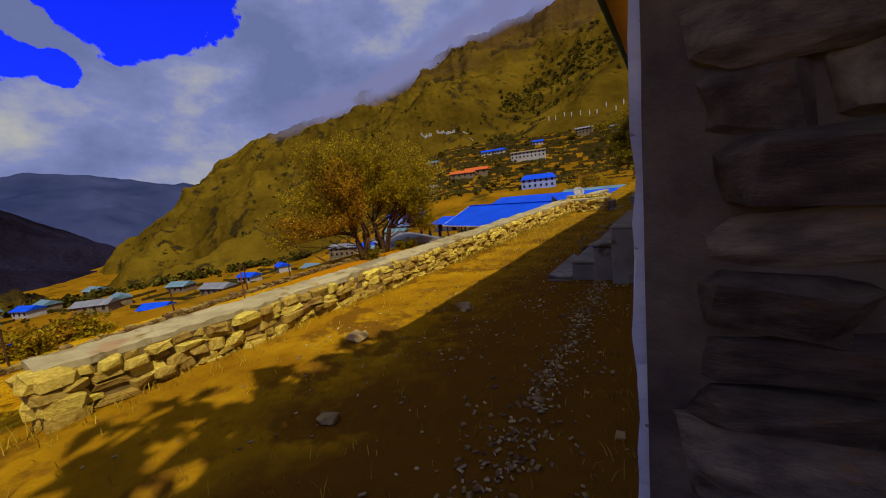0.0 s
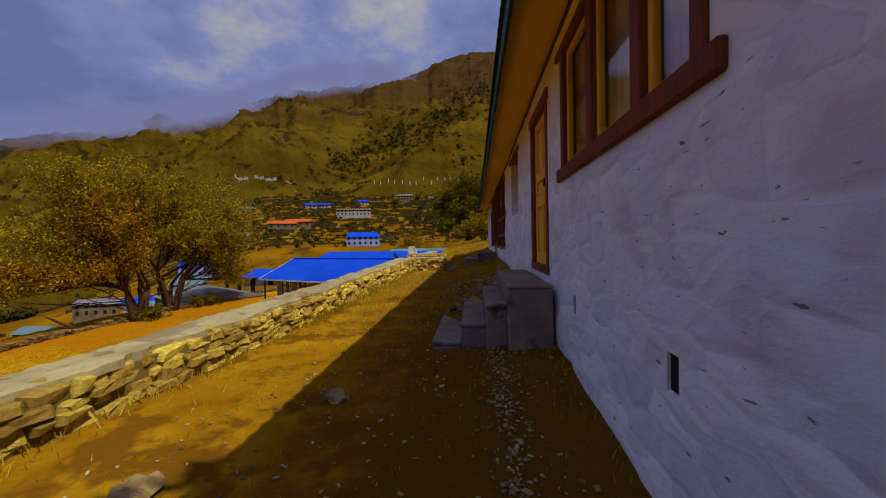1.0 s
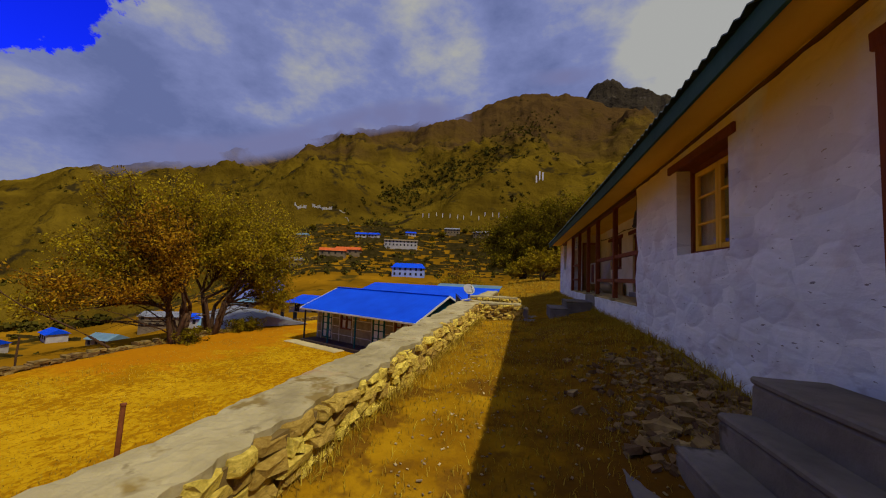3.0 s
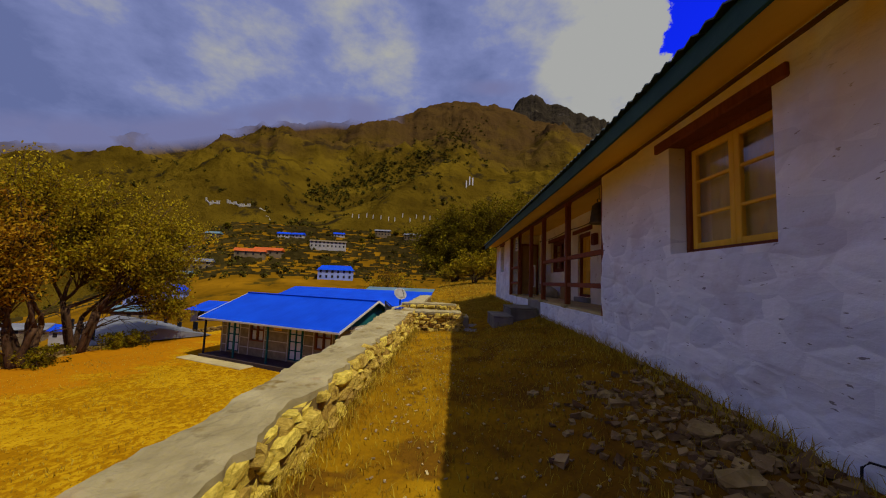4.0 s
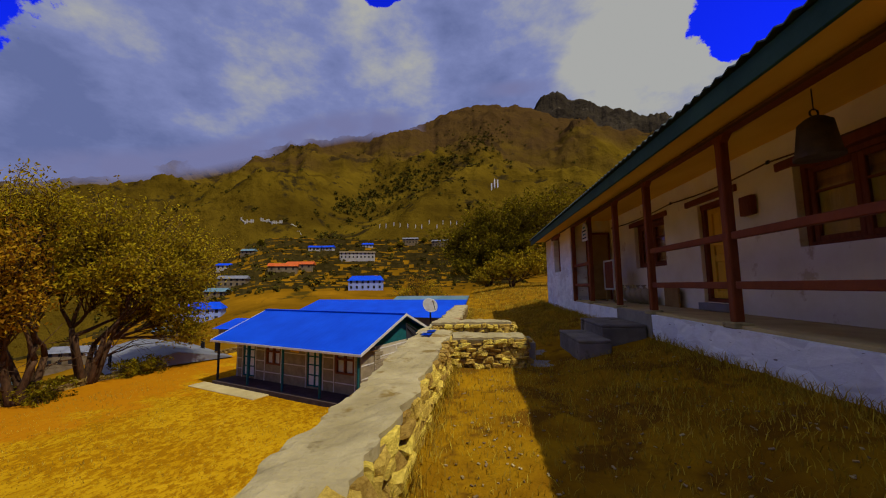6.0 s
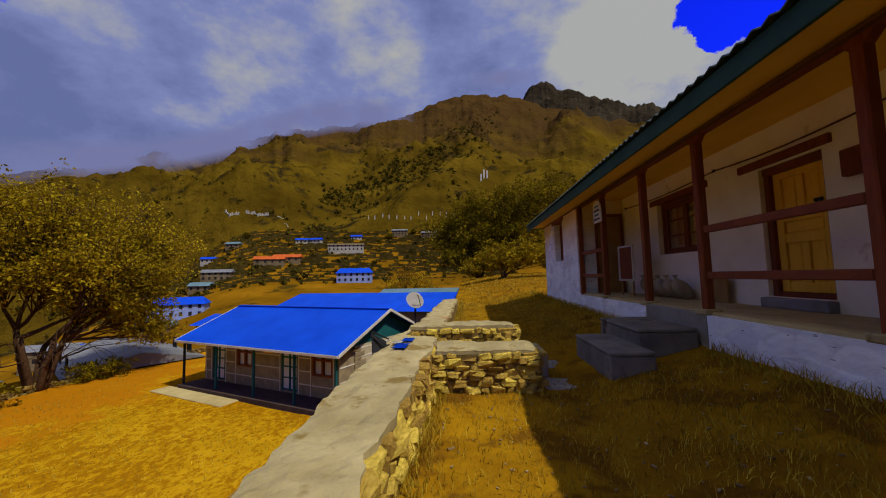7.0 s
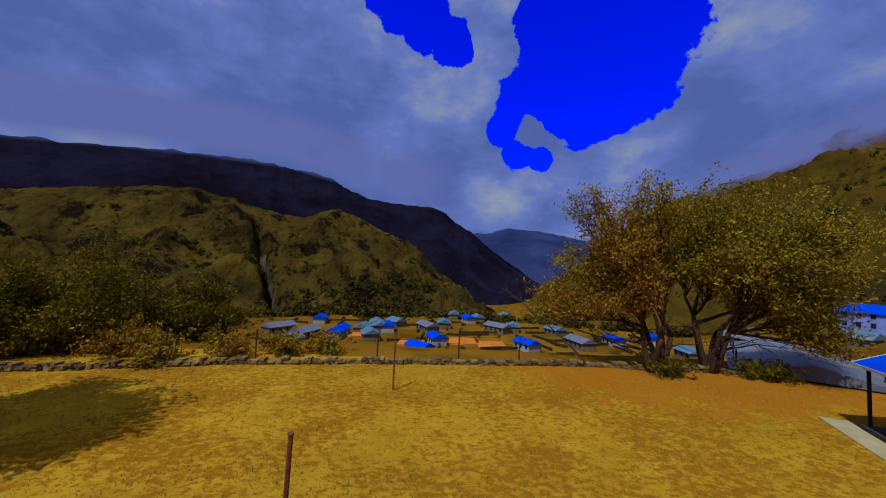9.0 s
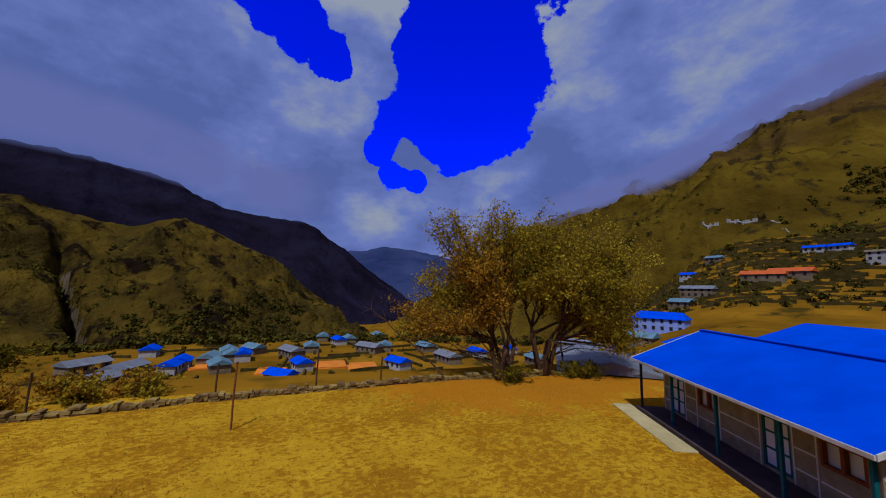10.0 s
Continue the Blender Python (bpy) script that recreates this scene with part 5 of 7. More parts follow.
core = bx(-3.46, -3.035, WS + 0.1, WE, -3.6, WALL_TOP - 0.06, 0)
bmesh.ops.subdivide_edges(core, edges=[e for e in core.edges if e.calc_length() > 10], cuts=40)
for v in core.verts:
    v.co += follow(v.co.y)
part("wall_core", core, M_core, rw)
cope = coping(rw, -3.53, -3.055, WS + 0.02, WE, WALL_TOP, thick=0.06, amp=0.075, label="uneven pale cement coping", bulge=lambda y: 0.14 * float(smooth_step(10.8, 12.6, y)) * float(smooth_step(15.5, 13.5, y)))
for v in cope.data.vertices:
    v.co += follow(v.co.y + OFF[rw.name].y)
lay(rw, (-3.10, WS, 0), (0, 1, 0), (1, 0, 0), 13.3 - WS, lambda s: float(terrace_z(wall_in(WS + s), WS + s)) - follow(WS + s).z, WALL_TOP - 0.045, (0.20, 0.078), rnd)
lay(rw, (-3.3, WS + 0.06, 0), (1, 0, 0), (0, -1, 0), 0.34, lambda s: 0.5, WALL_TOP - 0.03, (0.22, 0.1), rnd)
for ob in rw.children:
    if ob.name.startswith("stone"):
        ob.matrix_basis = Matrix.Translation(follow(ob.matrix_basis.translation.y + OFF[rw.name].y)) @ ob.matrix_basis
# the face towards the meadow, joined
bm = bmesh.new()
for iz in range(26):
    z = 0.8 - iz * 0.16
    y = WS
    while y < WE:
        w = rnd.uniform(0.2, 0.5)
        d = rnd.uniform(0.0, 0.06)
        box(bm, -3.62 - d, -3.44, y, y + w - 0.02, z - 0.145, z)
        y += w
for v in bm.verts:
    v.co += follow(v.co.y)
ob = part("outer_stones", bm, M_stones, rw, "rough stones of the meadow side")
tagged(ob, kind="stuff")

cw = thing("cross_wall", (-2.4, 13.2, 0.4), "low ochre stone wall with a rounded cement top", "stone wall", kind="structure")
part("wall_core", bx(-3.0, -1.915, 12.965, 13.42, 0.2, 0.88, 0), M_core, cw)
bm = bmesh.new()
coping(cw, -3.02, -1.92, 12.97, 13.48, 0.94, amp=0.05, label="thick rounded cement top", thick=0.05)
lay(cw, (-3.0, 13.03, 0), (1, 0, 0), (0, -1, 0), 1.12, lambda s: 0.44, 0.895, (0.15, 0.066), rnd)
lay(cw, (-1.98, 13.02, 0), (0, 1, 0), (1, 0, 0), 0.44, lambda s: 0.46, 0.895, (0.14, 0.078), rnd)
cw = thing("cross_wall", (-2.7, 14.3, 0.4), "low ochre stone wall partly in the shade of the house", "stone wall", kind="structure")
part("wall_core", bx(-3.4, -1.985, 14.045, 14.5, 0.2, 1.0, 0), M_core, cw)
coping(cw, -3.46, -2.0, 14.08, 14.55, 1.05, amp=0.05, label="cement top", thick=0.05)
lay(cw, (-3.44, 14.11, 0), (1, 0, 0), (0, -1, 0), 1.45, lambda s: 0.5, 1.0, (0.15, 0.066), rnd)
lay(cw, (-2.04, 14.1, 0), (0, 1, 0), (1, 0, 0), 0.42, lambda s: 0.5, 1.0, (0.14, 0.078), rnd)
t = thing("flagstone_path", (-2.6, 13.8, 0.6), "grey cement path between the two cross walls", "path", kind="structure")
part("slab", bx(-3.55, -1.7, 13.45, 14.1, 0.4, 0.80, 0.02, 0.012, 4), M_cement, t)
for i, (x, y) in enumerate(((-1.62, 13.2), (-1.55, 14.0))):
    t = thing("flagstone", (x, y, 0.5), "flat grey flagstone set in the earth", "flagstone", "flagstones by the gallery steps")
    part("slab", bx(x - 0.22, x + 0.2, y - 0.18, y + 0.2, 0.4, terrace_point(x, y) + 0.025, 0.03, 0.03, 2), M_concrete, t)

# the low wall along the far side of the meadow
fw = thing("meadow_wall", (-23.4, 12.0, -3.4), "low dry stone wall along the edge of the meadow", "stone wall", kind="structure")


def edge_x(y):
    return float(np.interp(y, [-16, -7, 0, 9, 18, 25, 32, 40], [-17, -18.6, -21.0, -22.8, -23.8, -23.9, -22.6, -21.0]))


bm = bmesh.new()
for c in range(4):
    y = -14.0
    while y < 39:
        w = rnd.uniform(0.14, 0.42)
        h = rnd.uniform(0.09, 0.14)
        x = edge_x(y) + rnd.uniform(-0.06, 0.06)
        if c < 3 or rnd.random() < 0.45:
            v = box(bm, x - 0.22, x + 0.22, y, y + w - 0.015, -3.5 + c * 0.125, -3.5 + c * 0.125 + h)
            for q in v:
                q.co += Vector((rnd.uniform(-0.03, 0.03), rnd.uniform(-0.02, 0.02), rnd.uniform(-0.025, 0.025)))
        y += w
ob = part("wall_stones", bm, M_meadowwall, fw)
tagged(ob, "uneven pale brown stones", kind="stuff")

# ---------- the stone house with the blue roof ----------
H = thing("stone_house", (0, 0, 0), "stone house with a blue sheet roof and a pillared porch", "house")
L0, L1, YF, YB, HE, HR = -10.4, 0.0, 1.30, 5.9, 2.13, 3.52


def hall(name, lo, hi, z0, z1, y, holes, material, thick=0.3):
    bm = bmesh.new()
    us = sorted({lo, hi, *[h for o in holes for h in o[:2]]})
    zs = sorted({z0, z1, *[h for o in holes for h in o[2:]]})
    for a, b in zip(us, us[1:]):
        for c, d in zip(zs, zs[1:]):
            if not any(h[0] < (a + b) / 2 < h[1] and h[2] < (c + d) / 2 < h[3] for h in holes):
                box(bm, a, b, y, y + thick, c, d)
    bmesh.ops.remove_doubles(bm, verts=bm.verts, dist=1e-4)
    return part(name, bm, material, H)


H_DOORS = [(-4.5, -3.5), (-9.5, -8.5)]
H_WINS = [(-2.65, -1.5), (-7.6, -6.45)]
holes = [(a, b, 0.08, 1.92) for a, b in H_DOORS] + [(a, b, 0.85, 1.85) for a, b in H_WINS]
hall("front_wall", -10.1, -0.33, -0.5, HE + 0.1, YF, holes, M_hstone)
hall("rear_wall", -10.1, -0.33, -0.5, HE + 0.1, YB, [], M_hstone)
for x in (-0.63, -10.1):
    gx = x + 0.3 if x > -5 else x
    part("end_wall", bx(x, x + 0.3, YF + 0.3, YB, -0.5, HE + 0.1, 0), M_hgable, H, "pale dressed stone end wall")
    bm = bmesh.new()
    vs = [bm.verts.new((x + o, yy, zz)) for o in (0.02, 0.28) for yy, zz in ((YF - 0.35, HE + 0.102), (YB + 0.3, HE + 0.102), (3.3, HR - 0.14))]
    for f in ((0, 1, 2), (5, 4, 3), (0, 3, 4, 1), (1, 4, 5, 2), (2, 5, 3, 0)):
        bm.faces.new([vs[i] for i in f])
    bmesh.ops.recalc_face_normals(bm, faces=bm.faces[:])
    part("gable", bm, M_teal, H, "teal boarded gable")
# white painted joints
for z in (0.45, 1.0, 1.55):
    segs = [(-1.4, -0.34), (-3.4, -2.75), (-6.35, -4.6), (-8.4, -7.7), (-10.05, -9.6)]
    if z in (0.45,):
        segs += [(-2.65, -1.5), (-7.6, -6.45)]
    for a, b in segs:
        part("joint", bx(a, b, YF - 0.012, YF - 0.001, z - 0.022, z + 0.022, 0), M_point, H)
for x in (-4.58, -3.42, -2.72, -1.44, -0.6, -6.38, -7.68, -8.42, -9.58, -10.0):
    part("joint", bx(x - 0.022, x + 0.022, YF - 0.016, YF - 0.005, 0.0, HE + 0.05, 0), M_point, H)
# the porch is closed at its end by a rough stone cheek wall
part("porch_end_wall", bx(-0.60, -0.33, 0.42, YF - 0.03, -0.5, HE, 0.01, 0.008, 2), M_hstone, H, "brown stone cheek wall of the porch")
for z in (0.45, 1.0, 1.55):
    part("joint", bx(-0.329, -0.312, 0.44, YF - 0.04, z - 0.022, z + 0.022, 0), M_point, H)
for z, a, b in ((0.45, 1.7, 3.2), (1.1, 1.32, 5.85), (1.75, 1.32, 5.85), (0.45, 4.0, 5.8), (2.1, 1.32, 5.85)):
    part("joint", bx(-0.331, -0.318, a, b, z - 0.025, z + 0.025, 0), M_point, H)
for y, a, b in ((1.34, 0, 2.2), (2.9, 0.45, 2.1), (4.6, 1.1, 2.1), (3.9, 0.0, 1.1)):
    part("joint", bx(-0.331, -0.314, y - 0.025, y + 0.025, a, b, 0), M_point, H)
# rough quoin courses on the near corner
qr = random.Random(3)
for iz in range(13):
    z = -0.05 + iz * 0.17
    part("quoin", bx(-0.335, -0.31 + qr.uniform(0, 0.02), YF - 0.03, YF + qr.uniform(0.35, 0.75), z, z + 0.155, 0.012), M_hstone, H)
for a, b in H_DOORS:
    d = part("door", bx(a + 0.06, b - 0.06, YF + 0.06, YF + 0.10, 0.10, 1.86, 0.004), M_white, H, "blue and white double door")
    for x0, x1 in ((a, a + 0.08), (b - 0.08, b), ((a + b) / 2 - 0.04, (a + b) / 2 + 0.04)):
        part("stile", bx(x0, x1, YF + 0.01, YF + 0.09, 0.08, 1.92, 0.004), M_teal, d)
    for z in (0.12, 0.62, 1.1, 1.5, 1.84):
        part("rail", bx(a + 0.08, b - 0.08, YF + 0.035, YF + 0.058, z - 0.03, z + 0.03, 0), M_teal, d)
for a, b in H_WINS:
    w = part("window", bx(a, a + 0.09, YF + 0.0, YF + 0.12, 0.85, 1.85, 0.004), M_red, H, "red-brown framed window with pale curtains")
    part("window_frame", bx(b - 0.09, b, YF, YF + 0.12, 0.85, 1.85, 0.004), M_red, w)
    part("window_frame", bx((a + b) / 2 - 0.05, (a + b) / 2 + 0.05, YF, YF + 0.12, 0.85, 1.85, 0.004), M_red, w)
    for z in (0.89, 1.52, 1.81):
        part("window_frame", bx(a + 0.09, b - 0.09, YF + 0.005, YF + 0.115, z - 0.04, z + 0.04, 0.004), M_red, w)
    part("curtain", bx(a + 0.05, b - 0.05, YF + 0.14, YF + 0.16, 0.86, 1.84, 0), M_white, w)
part("name_board", bx(-5.65, -5.05, YF - 0.05, YF - 0.02, 1.62, 1.92, 0.004), M_ochre, H, "small ochre board on the wall")
for i in range(2):
    part("marking", bx(-5.57, -5.15, YF - 0.056, YF - 0.0505, 1.70 + i * 0.09, 1.73 + i * 0.09, 0), M_red, H)
for x in (-0.42, -2.6, -5.05, -7.65, -10.2):
    p = part("porch_post", bx(x - 0.045, x + 0.045, 0.30, 0.39, 0.0, HE + 0.02, 0.008), M_teal if x > -10 else M_black, H, "teal painted porch post")
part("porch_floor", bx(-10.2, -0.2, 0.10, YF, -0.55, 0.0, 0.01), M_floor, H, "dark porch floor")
part("apron", bx(-10.9, -5.6, -0.75, 0.095, -0.5, -0.13, 0.02, 0.01, 2), M_apron, H, "pale concrete apron")
part("apron", bx(-1.15, -0.2, -0.25, 0.095, -0.5, -0.06, 0.02, 0.01, 2), M_apron, H)
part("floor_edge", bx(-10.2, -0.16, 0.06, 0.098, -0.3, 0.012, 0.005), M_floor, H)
# roof: two slopes of ribbed sheets with a white verge
for sgn in (0, 1):
    bm = bmesh.new()
    n = int((L1 - L0) / 0.13)
    ey = 0.0 if sgn == 0 else 6.6
    for kk in range(n + 1):
        x = L0 + (L1 - L0) * kk / n
        d = 0.004 if kk % 2 else 0.0
        a, b = bm.verts.new((x, 3.3, HR + d)), bm.verts.new((x, ey, HE + d))
        c, e = bm.verts.new((x, 3.3, HR + d - 0.03)), bm.verts.new((x, ey, HE + d - 0.03))
        if kk:
            bm.faces.new((pa, a, b, pb))
            bm.faces.new((pd, e, c, pc))
            bm.faces.new((pb, b, e, pd))
        else:
            bm.faces.new((a, b, e, c))
        pa, pb, pc, pd = a, b, c, e
    bm.faces.new((pb, pa, pc, pd))
    bmesh.ops.recalc_face_normals(bm, faces=bm.faces[:])
    part("roof", bm, M_blue, H, "bright blue ribbed roof sheets")
part("ridge_cap", bx(L0, L1, 3.16, 3.44, HR - 0.02, HR + 0.035, 0.01), M_blue, H)
part("eave_trim", bx(L0, L1, -0.03, 0.0, HE - 0.10, HE + 0.0, 0.004), M_cream, H, "cream eave board")
for x in (L0 - 0.03, L1):
    for ey in (0.0, 6.6):
        bm = bmesh.new()
        vs = [bm.verts.new((x + o, yy, zz)) for o in (0, 0.035) for yy, zz in ((ey, HE + 0.02), (3.3, HR + 0.02), (3.3, HR - 0.10), (ey, HE - 0.10))]
        for f in ((0, 1, 2, 3), (7, 6, 5, 4), (0, 4, 5, 1), (1, 5, 6, 2), (2, 6, 7, 3), (3, 7, 4, 0)):
            bm.faces.new([vs[i] for i in f])
        bmesh.ops.recalc_face_normals(bm, faces=bm.faces[:])
        part("verge_board", bm, M_cream, H, "cream verge board")
part("porch_ceiling", bx(-10.2, -0.2, 0.0, YF, HE - 0.06, HE - 0.03, 0), M_card, H)
H.matrix_basis = pose(-7.38, 21.84, -3.15, 0, 0, -22.4)


def dish():
    t = thing("satellite_dish", (-4.35, 20.0, 0.9), "pale round satellite dish on a pole beyond the stone house", "satellite dish")
    bm = bmesh.new()
    rings = []
    d = Vector((0.45, -0.75, 0.55)).normalized()
    a = d.orthogonal().normalized()
    b = d.cross(a)
    c = Vector((-4.35, 20.4, 1.0))
    for i in range(7):
        r = 0.29 * i / 6
        rings.append([bm.verts.new(c + d * (0.45 * r * r) + (a * math.cos(2 * math.pi * j / 28) + b * math.sin(2 * math.pi * j / 28)) * max(r, 0.002)) for j in range(28)])
    for p, q in zip(rings, rings[1:]):
        for j in range(28):
            bm.faces.new((p[j], p[(j + 1) % 28], q[(j + 1) % 28], q[j]))
    bmesh.ops.solidify(bm, geom=bm.faces[:], thickness=0.012)
    part("reflector", bm, M_dish, t, smooth=True)
    bm = bmesh.new()
    tube(bm, [c + b * 0.27, c + d * 0.33], [0.011, 0.011], 6)
    part("feed_arm", bm, M_black, t)
    bm = bmesh.new()
    tube(bm, [c + d * 0.30, c + d * 0.40], [0.03, 0.03], 8)
    part("receiver", bm, M_dish, t)
    bm = bmesh.new()
    tube(bm, [(-4.35, 20.5, -3.4), (-4.35, 20.5, 0.95)], [0.03, 0.03], 8)
    part("pole", bm, M_black, t)


dish()


# ---------- heap of scrap by the wall's end ----------
def cloth(name, x, y, w, l, material, label, seed):
    """A crumpled sheet lying on the coping."""
    t = thing(name, (x, y, WALL_TOP), label, "cloth")
    bm = bmesh.new()
    g = []
    for i in range(15):
        row = []
        for j in range(15):
            u, v = i / 14 - 0.5, j / 14 - 0.5
            rag = 1 + 0.3 * noise.noise(Vector((u * 4, v * 4, seed)))
            z = WALL_TOP + 0.03 + 0.02 * abs(noise.noise(Vector((u * 7, v * 7, seed + 3.0)))) * (1 - 3.2 * max(u * u, v * v))
            row.append(bm.verts.new((x + u * w * rag, y + v * l * rag, z)))
        g.append(row)
    for i in range(14):
        for j in range(14):
            bm.faces.new((g[i][j], g[i + 1][j], g[i + 1][j + 1], g[i][j + 1]))
    bmesh.ops.solidify(bm, geom=bm.faces[:], thickness=0.008)
    part("sheet", bm, material, t, smooth=True)


cloth("blue_sheet", -3.42, 13.15, 0.16, 0.28, M_blue, "small crumpled blue plastic sheet on the wall top", 1.0)
cloth("blue_sheet", -3.4, 13.55, 0.14, 0.22, M_blue, "scrap of blue plastic sheet on the wall top", 2.0)
cloth("white_sheet", -3.5, 13.4, 0.12, 0.17, M_dish, "crumpled white sheet on the wall top", 3.0)
t = thing("broken_frame", (-3.72, 13.2, WALL_TOP), "broken dark wooden frame leaning on the wall top", "frame")
for a, b_ in (((-3.70, 12.98, 0.90), (-3.72, 13.02, 1.14)), ((-3.72, 13.02, 1.14), (-3.62, 13.42, 0.99)), ((-3.70, 12.98, 0.90), (-3.60, 13.35, 0.94)), ((-3.72, 13.0, 1.1), (-3.62, 13.2, 0.93))):
    bm = bmesh.new()
    tube(bm, [a, b_], [0.011, 0.009], 4)
    part("stick", bm, M_black, t)
bm = bmesh.new()
ps = [Vector(q) for q in ((-3.705, 13.0, 0.91), (-3.72, 13.03, 1.12), (-3.64, 13.34, 0.985), (-3.615, 13.30, 0.935))]
vs = [bm.verts.new(p + Vector((o, 0, 0))) for o in (-0.006, 0.0) for p in ps]
for f in ((0, 1, 2, 3), (7, 6, 5, 4), (0, 4, 5, 1), (1, 5, 6, 2), (2, 6, 7, 3), (3, 7, 4, 0)):
    bm.faces.new([vs[k] for k in f])
bmesh.ops.recalc_face_normals(bm, faces=bm.faces[:])
part("torn_sheet", bm, M_black, t, "torn black sheet")
t = thing("white_sack", (-6.8, 16.2, -2.9), "small full white sack lying in the meadow", "sack")
bm = bmesh.new()
bmesh.ops.create_icosphere(bm, subdivisions=3, radius=1)
for v in bm.verts:
    q = v.co.copy()
    v.co = Vector((-6.8 + q.x * 0.17, 16.2 + q.y * 0.17, -2.75 + q.z * 0.24 * (1.0 if q.z > 0 else 0.8))) + noise.noise_vector(q * 2.2) * 0.03
part("body", bm, M_white, t, smooth=True)
bm = bmesh.new()
tube(bm, [(-6.8, 16.2, -2.54), (-6.78, 16.2, -2.48), (-6.76, 16.2, -2.40)], [0.06, 0.035, 0.07], 8)
part("tied_neck", bm, M_white, t)


# ---------- trees and bushes ----------
def leaf_mesh(points, size, rnd, per, spread):
    """Many small folded leaves gathered round the points."""
    P = np.repeat(np.array(points, float), per, axis=0)
    g = np.random.RandomState(rnd.randint(0, 99999))
    n = len(P)
    off = g.normal(0, 1, (n, 3))
    off /= np.maximum(np.linalg.norm(off, axis=1, keepdims=True), 1e-6)
    P = P + off * spread * np.sqrt(g.rand(n, 1)) * np.array([1, 1, 0.75])
    a = g.normal(0, 1, (n, 3))
    a /= np.linalg.norm(a, axis=1, keepdims=True)
    b = np.cross(a, g.normal(0, 1, (n, 3)))
    b /= np.linalg.norm(b, axis=1, keepdims=True)
    s = size * (0.6 + 0.8 * g.rand(n, 1))
    V = np.stack([P - a * s, P + b * s * 0.45 - a * s * 0.1, P + a * s, P - b * s * 0.45 + a * s * 0.1], 1).reshape(-1, 3)
    F = np.arange(n * 4).reshape(n, 4)
    return V, F


def limb(bm, p0, p1, r0, r1, rnd, sag=0.12, n=6, sides=6):
    p0, p1 = Vector(p0), Vector(p1)
    L = (p1 - p0).length
    pts = []
    w = Vector((rnd.uniform(-1, 1), rnd.uniform(-1, 1), rnd.uniform(-0.3, 0.6))) * L * sag
    for i in range(n + 1):
        t = i / n
        p = p0.lerp(p1, t) + w * math.sin(math.pi * t) + Vector((rnd.uniform(-1, 1), rnd.uniform(-1, 1), rnd.uniform(-1, 1))) * L * 0.018 * (0 < i < n)
        pts.append(p)
    tube(bm, pts, [r0 + (r1 - r0) * (i / n) ** 0.8 for i in range(n + 1)], sides)
    return pts


